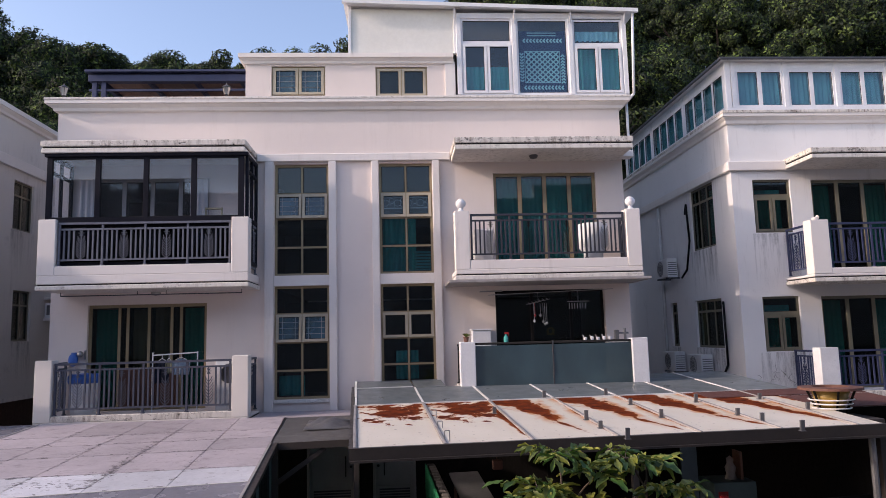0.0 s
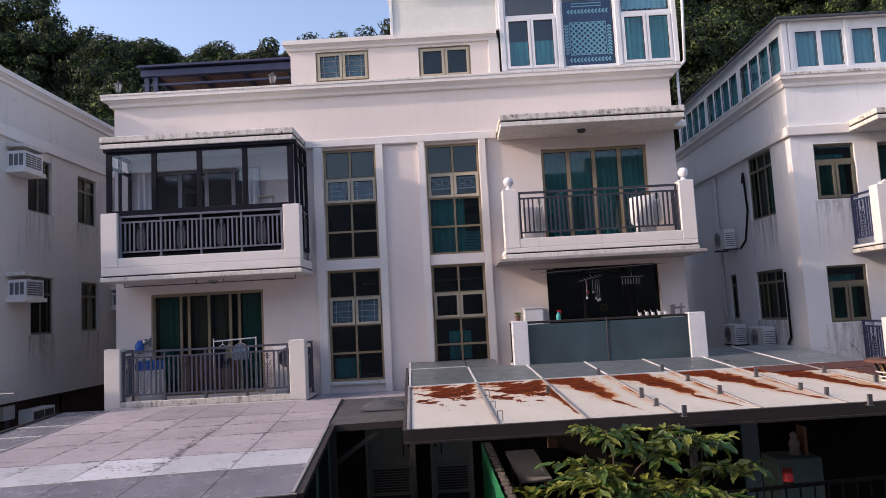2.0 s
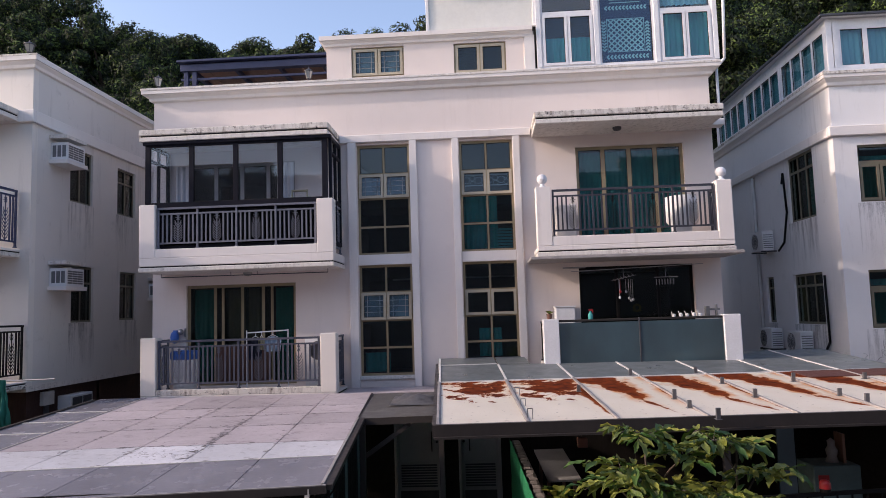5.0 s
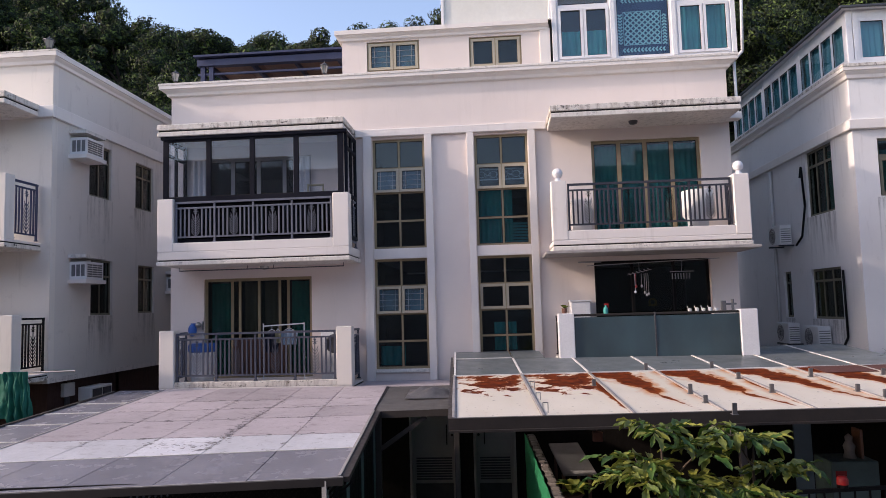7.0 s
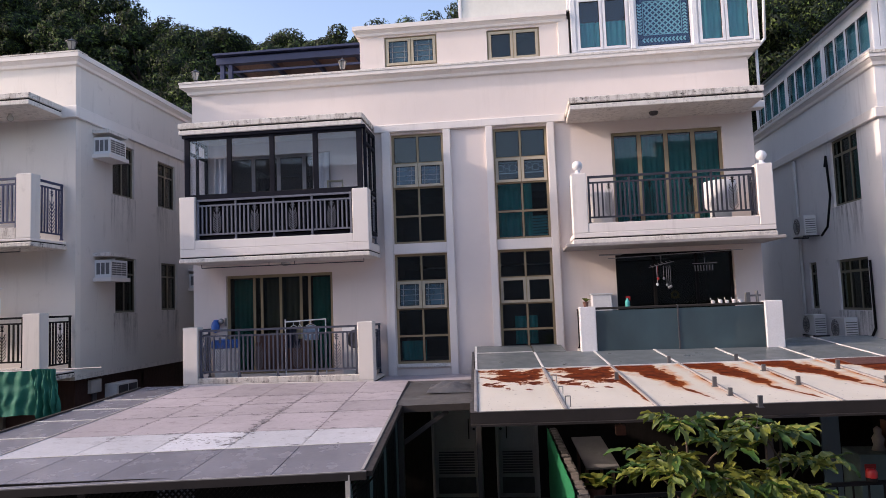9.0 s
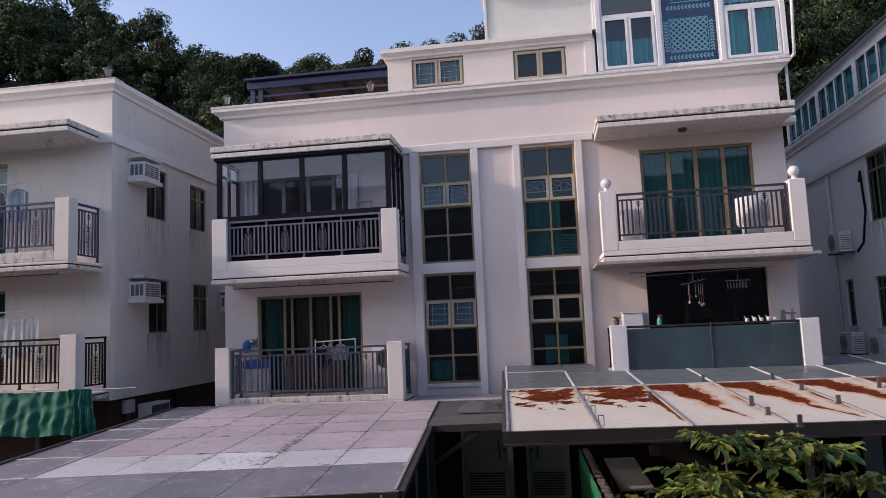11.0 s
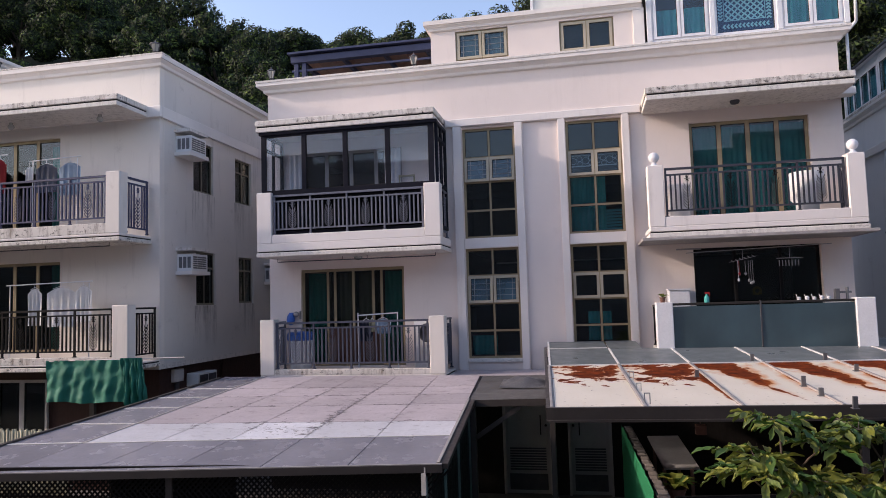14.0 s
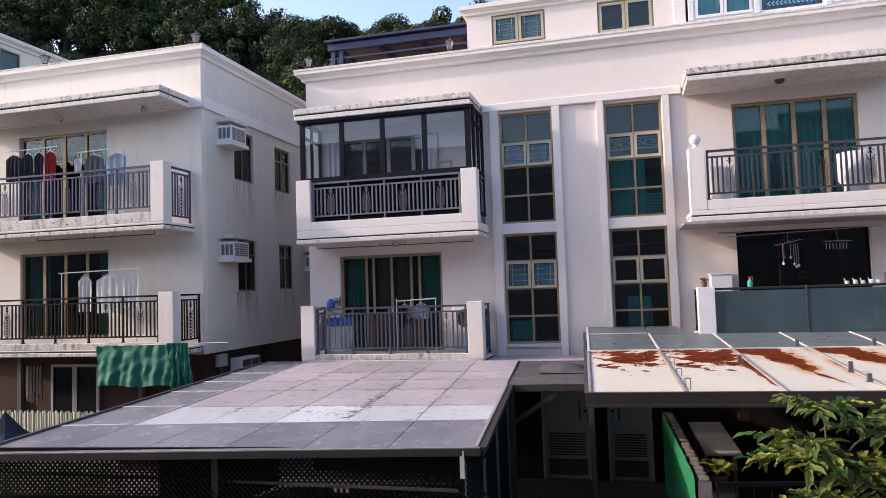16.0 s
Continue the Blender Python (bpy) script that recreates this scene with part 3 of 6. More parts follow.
def railing(parent, pl, u0, u1, z0, z1, w, panels, material="rail", n=6, name="railing"):
    """A metal balustrade: two top rails, a bottom rail, posts, balusters and a cast leaf stem in each panel."""
    lo, hi = z0 + 0.13, z1 - 0.13
    key = (material, round(hi - lo, 2))
    if key not in RAIL_MESH:
        b1, b2 = B(), B()
        box(b1, -0.017, 0.017, -0.013, 0.013, 0, hi - lo)
        lathe(b2, (0, 0, 0), ((0.0, 0), (0.045, 0), (0.045, 0.02), (0.02, 0.03)), 10)
        box(b2, -0.02, 0.02, -0.02, 0.02, 0.01, z1 - z0)
        RAIL_MESH[key] = mesh_of("baluster", b1, material), mesh_of("post", b2, material), ornament_mesh(hi - lo, "rail_dark" if material == "rail_deep" else material)
    mb, mp, mo = RAIL_MESH[key]
    bm = B()
    pl.box(bm, u0 - 0.02, u1 + 0.02, w - 0.03, w + 0.03, z1 - 0.03, z1 + 0.015)
    ob = part(name, bm, material, parent)
    for z in (hi, lo):
        bm = B()
        pl.box(bm, u0, u1, w - 0.018, w + 0.018, z - 0.018, z + 0.018)
        part("rail", bm, material, ob)
    turn = Matrix.Rotation(math.pi / 2, 4, "Z") if pl.axis == "x" else Matrix()
    step = (u1 - u0) / panels
    for i in range(panels + 1):
        piece("post", mp, ob, Matrix.Translation(pl.point(u0 + step * i, w, z0)) @ turn)
    for i in range(panels):
        slots = n + 3
        for j in range(1, slots):
            if j in (slots // 2, slots // 2 + 1):
                continue
            piece("baluster", mb, ob, Matrix.Translation(pl.point(u0 + step * (i + j / slots), w, lo)) @ turn)
        piece("ornament", mo, ob, Matrix.Translation(pl.point(u0 + step * (i + (slots // 2 + 0.5) / slots), w, lo)) @ turn @ Matrix.Diagonal((1.25, 1, 1, 1)))
    return ob


def stain(parent, pl, u0, u1, z0, z1):
    bm = B()
    pl.box(bm, u0, u1, -0.0045, -0.003, z0, z1)
    return part("rain_stain", bm, "runs", parent, "grey rain runs below a sill")


def slab(name, parent, x0, x1, y0, y1, z0, z1, material, label="", bevel=0.012):
    bm = B()
    box(bm, x0, x1, y0, y1, z0, z1, None, bevel)
    return part(name, bm, material, parent, label)


def canopy_slab(parent, x0, x1, y0, y1, z0, z1):
    """A projecting concrete hood: two stepped bands with a dark joint, and a painted soffit."""
    h = z1 - z0
    slab("hood", parent, x0, x1, y0, y1, z0 + h * 0.52, z1, "edge", "mould-stained concrete edge")
    slab("hood_joint", parent, x0 + 0.035, x1 - 0.035, y0 + 0.035, y1, z0 + h * 0.39, z0 + h * 0.52, "black", "", 0)
    slab("hood_soffit", parent, x0 + 0.012, x1 - 0.012, y0 + 0.012, y1, z0, z0 + h * 0.39, "edge2")


def cornice(name, parent, pts, z0, z1, out, material="trim"):
    """A stepped moulding that follows a wall's plan, outward to the right of the way it is walked."""
    h = z1 - z0
    prof = [(0.0, 0.0), (0.35 * out, 0.02), (0.42 * out, h * 0.30), (0.78 * out, h * 0.50), (0.80 * out, h * 0.56), (out, h * 0.58), (out, h), (-0.2, h), (-0.2, 0.0)]
    bm = B()
    rings = []
    for i, p in enumerate(pts):
        p = Vector(p)
        dirs = []
        if i > 0:
            dirs.append((p - Vector(pts[i - 1])).normalized())
        if i < len(pts) - 1:
            dirs.append((Vector(pts[i + 1]) - p).normalized())
        ns = [Vector((d.y, -d.x)) for d in dirs]
        nrm = ns[0] if len(ns) == 1 else (ns[0] + ns[1]) / (1 + ns[0].dot(ns[1]))
        rings.append([bm.verts.new((p.x + nrm.x * o, p.y + nrm.y * o, z0 + z)) for o, z in prof])
    k = len(prof)
    for a, b in zip(rings, rings[1:]):
        for i in range(k):
            bm.faces.new((a[i], a[(i + 1) % k], b[(i + 1) % k], b[i]))
    bm.faces.new(rings[0])
    bm.faces.new(rings[-1][::-1])
    bmesh.ops.recalc_face_normals(bm, faces=bm.faces[:])
    return part(name, bm, material, parent)


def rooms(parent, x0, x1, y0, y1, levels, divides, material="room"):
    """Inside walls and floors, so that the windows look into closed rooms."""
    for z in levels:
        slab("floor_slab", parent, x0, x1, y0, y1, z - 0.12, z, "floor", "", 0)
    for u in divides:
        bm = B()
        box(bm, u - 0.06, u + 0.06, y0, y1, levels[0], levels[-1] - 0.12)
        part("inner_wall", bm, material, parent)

# ---- ground and hill ----
GZ = -0.46
bm = B()
def rise(x):
    return 0.97 + 0.05 * math.sin(x * 0.13 + 1) + 0.15 / (1 + math.exp((x + 22) / 4)) + 0.22 / (1 + math.exp((x + 36) / 3)) + 0.28 / (1 + math.exp(-(x - 6) / 4))
ys = [-400, -60, -20, -8, 0, 8, 13, 17, 22, 28, 35, 43, 52, 70, 110, 400]
hs = [0, 0, 0, 0, 0, 0, 2.0, 7.4, 12.5, 16.5, 19.5, 21, 22, 20, 10, 0]
xs_ = [-400, -120, -80, -60, -45, -30, -15, 0, 15, 30, 45, 60, 80, 120, 400]
grid = [[bm.verts.new((x, y, GZ + h * rise(x))) for x in xs_] for y, h in zip(ys, hs)]
for a, b in zip(grid, grid[1:]):
    for i in range(len(xs_) - 1):
        bm.faces.new((a[i], a[i + 1], b[i + 1], b[i]))
for f in bm.faces:
    f.smooth = True
ground = solid("ground", bm, "ground", "concrete yard rising to a wooded hillside", "ground", "", "structure")
ground.data.materials.append(M["soil"])
for p in ground.data.polygons:
    if p.center.y > 11:
        p.material_index = 1

# ---- main house ----
house = thing("house", (0, 0, GZ), "pinkish-white rendered semi-detached three-storey house with balconies", "house")
P0 = Plane("y", 0.0, 1)
SL, SR = (-1.86, -0.61), (0.57, 1.82)
holes = [(*SL, 2.58, 5.14), (*SL, 5.38, 8.00), (*SR, 2.86, 5.14), (*SR, 5.38, 8.00),
         (-5.99, -3.365, 2.45, 4.80), (-5.97, -3.35, 5.40, 7.70), (3.28, 5.75, 5.40, 7.73), (3.23, 5.82, 2.95, 4.93),
         (-1.12, -0.02, GZ, 1.62), (0.34, 1.30, GZ, 1.62)]
wall("wall", house, P0, -6.81, 6.42, GZ, 9.3, holes, 0.2, "wall")
bm = B()
for a in ((-6.81, -6.61, 0.2, 9.0), (6.22, 6.42, 0.2, 9.0), (-6.61, 6.22, 8.8, 9.0)):
    box(bm, *a, GZ, 9.3)
part("side_wall", bm, "wall", house)
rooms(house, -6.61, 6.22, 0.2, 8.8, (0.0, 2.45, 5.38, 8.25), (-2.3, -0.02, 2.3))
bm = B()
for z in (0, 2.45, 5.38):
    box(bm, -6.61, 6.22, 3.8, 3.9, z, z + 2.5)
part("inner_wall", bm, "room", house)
cornice("cornice", house, [(-6.81, 9.0), (-6.81, 0.0), (6.42, 0.0), (6.42, 9.0)], 9.28, 9.555, 0.22)
slab("parapet_coping", house, -7.045, 6.655, -0.235, 0.0, 9.52, 9.575, "edge2", "weathered parapet top", 0.005)
# string course under the parapet, with fins and bands beside the stair windows
slab("string_course", house, -2.25, 2.25, -0.09, 0.0, 8.05, 8.23, "trim")
slab("string_course", house, 6.32, 6.62, -0.30, 0.0, 8.03, 8.18, "trim")
for u0, u1, zb in ((-2.07, -1.87, 2.25), (-0.60, -0.43, 2.25), (0.40, 0.56, 2.75), (1.83, 1.99, 2.75)):
    slab("fin", house, u0, u1, -0.085, 0.0, zb, 8.05, "trim", "", 0.006)
for u0, u1 in (SL, SR):
    slab("band", house, u0 - 0.003, u1 + 0.003, -0.03, 0.0, 5.14, 5.38, "trim", "", 0.004)
slab("sill", house, -1.87, -0.60, -0.06, 0.0, 2.50, 2.58, "edge2")
for (u0, u1), zb in ((SL, 2.58), (SR, 2.86)):
    window(house, P0, u0, u1, 5.38, 8.00, (1, 1), (0.66, 0.58, 0.66, 0.62), w=0.055, opens=((0, 1), (1, 1)), grille=u0 < 0, tilt=5 if u0 < 0 else 2.5, name="stair_window",
           label="champagne aluminium stair window with eight panes")
    rows = (0.60, 0.64, 0.62, 0.60) if u0 < 0 else (0.60, 0.58, 0.58, 0.40)
    window(house, P0, u0, u1, zb, 5.14, (1, 1), rows, w=0.055, opens=((0, 1), (1, 1)), grille=u0 < 0, tilt=5 if u0 < 0 else 2.5, name="stair_window")
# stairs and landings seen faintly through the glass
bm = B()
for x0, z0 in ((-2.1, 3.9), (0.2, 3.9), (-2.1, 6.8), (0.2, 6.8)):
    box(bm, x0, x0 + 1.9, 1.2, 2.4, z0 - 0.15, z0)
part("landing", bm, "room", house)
# sliding doors
def sliding(parent, pl, u0, u1, z0, z1, frame="gold", mullion=0.09, name="sliding_door", pane="pane"):
    ob = window(parent, pl, u0, u1, z0, z1, (1, 1, 1, 1), (1,), frame=frame, pane=pane, w=0.07, bar_w=mullion, name=name, depth=0.08, label="four-panel sliding door in champagne aluminium")
    return ob
window(house, P0, -5.99, -3.365, 2.45, 4.80, (0.76, 0.22, 0.56, 0.60, 0.25, 0.66), (1,), pane="pane_dim", w=0.07, bar_w=0.06, name="sliding_door", depth=0.08, label="sliding door in champagne aluminium, its leaves half overlapped")
sliding(house, P0, -5.97, -3.35, 5.40, 7.70, frame="door_grey", pane="pane_dim")
sliding(house, P0, 3.28, 5.75, 5.40, 7.73)
curtain(house, P0, 3.36, 4.50, 5.42, 7.64, 0.26)
curtain(house, P0, 4.56, 5.70, 5.42, 7.64, 0.26)
curtain(house, P0, -5.88, -5.36, 2.5, 4.7, 0.22)
curtain(house, P0, -3.90, -3.42, 2.5, 4.7, 0.22)
curtain(house, P0, -5.06, -4.64, 2.5, 4.7, 0.22, "tan")
curtain(house, P0, -4.56, -4.16, 2.5, 4.7, 0.22, "tan")
curtain(house, P0, 0.35, 1.42, 5.45, 6.72, 0.3)
curtain(house, P0, 0.9, 1.42, 2.95, 3.6, 0.3)
for x0 in (0.72, 1.26):
    bm = B()
    for i, (dx, dz, rr) in enumerate(((0.0, 0.0, 0.075), (0.14, 0.05, 0.06), (0.15, -0.07, 0.055), (0.28, 0.0, 0.078), (0.39, 0.07, 0.045), (0.40, -0.05, 0.055))):
        for k in range(12):
            u, v = 2 * math.pi * k / 12, 2 * math.pi * (k + 1) / 12
            bar(bm, (x0 + dx + rr * math.cos(u), 0.20, 7.08 + dz + rr * math.sin(u)), (x0 + dx + rr * math.cos(v), 0.20, 7.08 + dz + rr * math.sin(v)), 0.022, 0.008)
    P0.box(bm, x0 - 0.08, x0 + 0.46, 0.196, 0.204, 6.945, 6.965)
    P0.box(bm, x0 - 0.08, x0 + 0.46, 0.196, 0.204, 7.195, 7.215)
    part("pierced_screen", bm, "white", house, "white pierced screen with ring pattern")
for i in range(7):
    slab("blind_slat", house, 0.86, 1.76, 0.30, 0.34, 5.46 + 0.07 * i, 5.51 + 0.07 * i, "teal_pale", "", 0)
curtain(house, P0, -1.8, -1.2, 2.65, 3.1, 0.3)
slab("door_bottom_panel", house, -5.28, -3.98, 0.02, 0.075, 2.52, 3.35, "brown", "", 0.004)
# curtains in the glazed balcony
for a, b in ((-6.2, -5.75), (-3.75, -3.35)):
    curtain(house, P0, a, b, 5.45, 7.65, -0.12, "pale_cloth")
# hoods above the top balconies
canopy_slab(house, -6.57, -2.27, -1.22, 0.0, 8.0, 8.27)
canopy_slab(house, 2.27, 6.305, -1.22, 0.0, 8.0, 8.27)
for x, y, z in ((4.15, -0.6, 8.0), (-4.3, -0.6, 5.03)):
    bm = B()
    lathe(bm, (x, y, z), ((0.10, 0.0), (0.10, -0.03), (0.075, -0.07), (0.0, -0.085)), 14)
    part("ceiling_lamp", bm, "steel_dark" if x > 0 else "lamp_glass", house, "", True)

def balcony(parent, x0, x1, yf, yw, zb, zt, top, pil, panels, side="both", rail="rail", lip="edge", pillar="trim", kerb=0.2):
    """Slab with a stained lip, a kerb, corner pillars and metal balustrades."""
    slab("balcony_slab", parent, x0 - 0.012, x1 + 0.012, yf - 0.016, yw, zb, zb + 0.095, lip, "stained concrete balcony lip")
    slab("balcony_joint", parent, x0 + 0.02, x1 - 0.02, yf + 0.02, yw, zb + 0.095, zb + 0.125, "black", "", 0)
    slab("balcony_slab", parent, x0, x1, yf, yw, zb + 0.125, zt, "trim")
    bm = B()
    box(bm, x0 + pil, x1 - pil, yf + 0.002, yf + 0.14, zt, zt + kerb, None, 0.01)
    part("kerb", bm, "edge" if zb < 3 or pillar == "wall_old" else "trim", parent)
    for a in (x0, x1 - pil):
        bm = B()
        box(bm, a, a + pil, yf - 0.004, yf + 0.30, zt, top, None, 0.012)
        part("pillar", bm, pillar, parent)
    railing(parent, Plane("y", yf, 1), x0 + pil + 0.05, x1 - pil - 0.05, zt + kerb, top - 0.08, 0.08, panels, rail)
    for s, px, inw in (("left", x0, 1), ("right", x1, -1)):
        if side in ("both", s):
            railing(parent, Plane("x", px, inw), yf + 0.36, yw - 0.06, zt + 0.04, top - 0.08, 0.09, 1, rail, 5)

balcony(house, -6.545, -2.19, -1.21, 0.0, 5.065, 5.37, 6.565, 0.36, 4, rail="rail_light", lip="edge2")
balcony(house, -6.49, -2.17, -1.21, 0.0, 2.20, 2.36, 3.62, 0.34, 4, rail="rail_mid", kerb=0.13, pillar="wall_old")
balcony(house, 2.23, 6.355, -1.21, 0.0, 5.105, 5.33, 6.615, 0.32, 4, rail="rail_deep", lip="edge2")
slab("drip_hood", house, 2.06, 6.49, -1.34, 0.0, 5.035, 5.10, "batten", "thin weathered hood under the balcony", 0.01)
for x in (2.39, 6.195):
    bm = B()
    lathe(bm, (x, -1.06, 6.615), ((0.0, 0), (0.085, 0), (0.085, 0.02), (0.05, 0.045), (0.045, 0.09)), 14)
    ball(bm, (x, -1.06, 6.80), 0.112)
    part("ball_finial", bm, "white", house, "white ball finial", True)
# glazed upper balcony
ENC = Plane("y", -1.12, 1)
window(house, ENC, -6.46, -2.32, 6.50, 8.0, (1, 1, 1, 1), (1,), "dark", "pane_clear", w=0.11, bar_w=0.10, depth=0.0, name="balcony_glazing", label="dark-framed balcony glazing")
window(house, ENC, -6.15, -2.52, 5.58, 6.50, (1, 1, 1, 1), (1,), "dark", "pane_dark", w=0.07, bar_w=0.08, depth=0.08, name="balcony_glazing")
for px, inw in ((-2.24, -1), (-6.46, 1)):
    window(house, Plane("x", px, inw), -1.05, -0.02, 5.58, 8.0, (1, 1), (0.35, 1.1, 1.0), "dark", "pane_clear", w=0.08, bar_w=0.06, depth=0.0, name="balcony_glazing")
slab("glazing_top_rail", house, -6.50, -2.22, -1.17, -1.04, 7.93, 8.0, "dark", "", 0.004)
# lower right kitchen balcony with frosted glass
slab("balcony_slab", house, 2.27, 6.36, -1.20, 0.0, 2.62, 2.82, "edge2")
for a, b in ((2.27, 2.60), (6.01, 6.36)):
    slab("pillar", house, a, b, -1.21, -0.92, 2.55, 3.77, "white", "white-painted pillar")
for a, b in ((2.61, 4.27), (4.30, 6.0)):
    slab("glass_panel", house, a, b, -1.16, -1.14, 2.82, 3.68, "frost", "frosted grey-green glass panel", 0.003)
slab("glass_post", house, 4.27, 4.30, -1.175, -1.125, 2.82, 3.76, "steel_dark", "", 0.003)
slab("counter", house, 2.61, 6.0, -1.17, -0.72, 3.70, 3.745, "black", "black stone counter", 0.006)
railing(house, Plane("x", 2.27, 1), -0.86, -0.06, 2.84, 3.70, 0.06, 1, "rail_dark", 5)
window(house, P0, 3.23, 5.82, 2.95, 4.93, (1, 1.1, 0.9), (1,), "rail_dark", "pane_dim", w=0.05, bar_w=0.05, depth=0.14, name="kitchen_door", label="dark-framed kitchen sliding door")
# ground-floor doors: a pale upper panel with a pull bar, a louvred lower panel, pale jambs
for a, b, hinge in ((-1.12, -0.02, 1), (0.34, 1.30, -1)):
    bm = B()
    box(bm, a + 0.05, b - 0.05, 0.06, 0.11, GZ, 1.57)
    d = part("door", bm, "door_grey", house, "grey metal door with a louvred lower half")
    slab("door_panel", d, a + 0.10, b - 0.10, 0.04, 0.06, 0.62, 1.52, "door_grey", "", 0.008)
    for i in range(9):
        slab("louvre", d, a + 0.14, b - 0.14, 0.045, 0.06, 0.06 + 0.058 * i, 0.095 + 0.058 * i, "steel_dark", "", 0)
    slab("kick_panel", d, a + 0.12, b - 0.12, 0.045, 0.06, GZ + 0.08, -0.02, "steel_dark", "", 0.004)
    e = b - 0.26 if hinge > 0 else a + 0.24
    slab("handle", d, e, e + 0.025, -0.01, 0.03, 0.85, 1.30, "black", "", 0.004)
    k = e + 0.13 if hinge > 0 else e - 0.12
    bm = B()
    lathe(bm, (0, 0, 0), ((0, 0), (0.03, 0), (0.03, 0.02), (0, 0.03)), 12)
    bmesh.ops.transform(bm, matrix=Matrix.Translation((k, 0.06, 1.06)) @ Matrix.Rotation(math.pi / 2, 4, "X"), verts=bm.verts[:])
    part("lock", bm, "black", d)
    for u in (a, b - 0.05):
        slab("door_jamb", house, u, u + 0.05, -0.05, 0.10, GZ, 1.62, "door_grey", "", 0.004)
    slab("door_head", house, a, b, -0.05, 0.10, 1.57, 1.62, "door_grey", "", 0.004)
for x in (0.06, 0.22):
    slab("switch_plate", house, x, x + 0.085, -0.045, -0.03, 1.44, 1.53, "ac", "pale switch plate", 0.004)

# cladding coloured as dark as the shade below the canopies
wall("ground_floor_cladding", house, Plane("y", -0.03, 1), -6.81, 6.42, GZ, 2.2, [(-1.12, -0.02, GZ, 1.62), (0.34, 1.30, GZ, 1.62)], 0.028, "shade_boards", "ground-floor boards with the canopy's shade in their colour")

# ---- roof storey of the main house ----
RB = Plane("y", 0.02, 1)
wall("roof_room_wall", house, RB, -2.55, 2.45, 9.56, 10.5, [(-1.945, -0.675, 9.67, 10.40), (0.525, 1.765, 9.62, 10.38)], 0.18, "wall")
bm = B()
box(bm, -2.55, -2.37, 0.2, 4.5, 9.56, 10.5)
box(bm, -2.37, 2.45, 4.4, 4.5, 9.56, 10.5)
box(bm, -2.37, 6.4, 0.2, 4.4, 9.40, 9.50)
part("roof_room_wall", bm, "wall", house)
cornice("roof_room_cornice", house, [(-2.55, 4.5), (-2.55, 0.02), (2.40, 0.02)], 10.43, 10.675, 0.15)
slab("roof_room_top", house, -2.36, 2.45, 0.22, 4.4, 10.55, 10.665, "edge2", "", 0)
for a in ((-1.945, -0.675, 9.67, 10.40), (0.525, 1.765, 9.62, 10.38)):
    window(house, RB, *a, (1, 1), (1,), w=0.06, bar_w=0.09, depth=0.05, opens=((0, 0), (1, 0)), grille=a[0] < 0, name="roof_window", label="champagne-framed double window")
slab("corner_pilaster", house, 2.20, 2.44, -0.02, 0.02, 9.60, 10.48, "trim", "", 0.004)
# white sheet-metal room and glazed sunroom
slab("panel_wall", house, -0.05, 2.46, 0.06, 0.10, 10.74, 11.86, "panel", "plain white metal sheet wall", 0.004)
for u in (-0.12, 2.44):
    slab("panel_post", house, u, u + 0.07, 0.02, 0.12, 10.73, 11.92, "white", "", 0.004)
slab("panel_wall", house, -0.10, -0.06, 0.12, 4.2, 10.73, 11.86, "panel", "", 0)
SUNR = Plane("y", 0.0, 1)
slab("sunroom_base", house, 2.46, 6.72, 0.0, 0.16, 9.58, 9.67, "white", "", 0.004)
for u in (2.50, 3.86, 5.26, 6.60):
    slab("sunroom_post", house, u, u + 0.11, -0.02, 0.10, 9.67, 11.62, "white", "", 0.004)
window(house, SUNR, 2.61, 3.86, 9.67, 10.98, (1, 1), (1,), "white", "pane_blue", w=0.06, bar_w=0.10, depth=0.02, opens=((0, 0), (1, 0)), name="sunroom_window")
window(house, SUNR, 2.61, 3.86, 10.98, 11.60, (1,), (1,), "white", "pane_blue", w=0.05, depth=0.02, name="sunroom_window")
window(house, SUNR, 3.97, 5.26, 9.67, 11.60, (1,), (1,), "white", "pane_blue", w=0.05, depth=0.02, name="sunroom_window")
window(house, SUNR, 5.37, 6.60, 9.67, 10.93, (1, 1), (1,), "white", "pane_blue", w=0.06, bar_w=0.10, depth=0.02, opens=((0, 0), (1, 0)), name="sunroom_window")
window(house, SUNR, 5.37, 6.60, 10.93, 11.58, (1,), (1,), "white", "pane_blue", w=0.05, depth=0.02, name="sunroom_window")
slab("sunroom_head", house, 2.50, 6.71, -0.01, 0.10, 11.60, 11.74, "white", "", 0.004)
# unseen rear length added so that the sunroom shades the right house
bm = B()
box(bm, 6.60, 6.70, 0.1, 8.6, 9.60, 11.7)
box(bm, -0.06, 6.6, 8.5, 8.6, 9.60, 11.7)
part("sunroom_side", bm, "panel", house)
# dark wall added close behind the panes so that they look deep
slab("inner_wall", house, 2.5, 6.59, 1.5, 1.6, 9.60, 11.7, "room", "", 0)
curtain(house, SUNR, 2.66, 3.82, 9.70, 10.45, 0.22)
curtain(house, SUNR, 5.42, 6.55, 9.70, 10.90, 0.22)
curtain(house, SUNR, 5.42, 6.55, 11.1, 11.35, 0.20, "batik", 9)
# printed cloth hung inside the middle bay
bm = B()
SUNR.box(bm, 4.02, 5.21, 0.13, 0.136, 9.72, 11.34)
cloth = part("hanging_cloth", bm, "indigo", house, "indigo cloth with a pale printed pattern")
bm = B()
cx, w0, w1 = 4.615, 0.110, 0.116
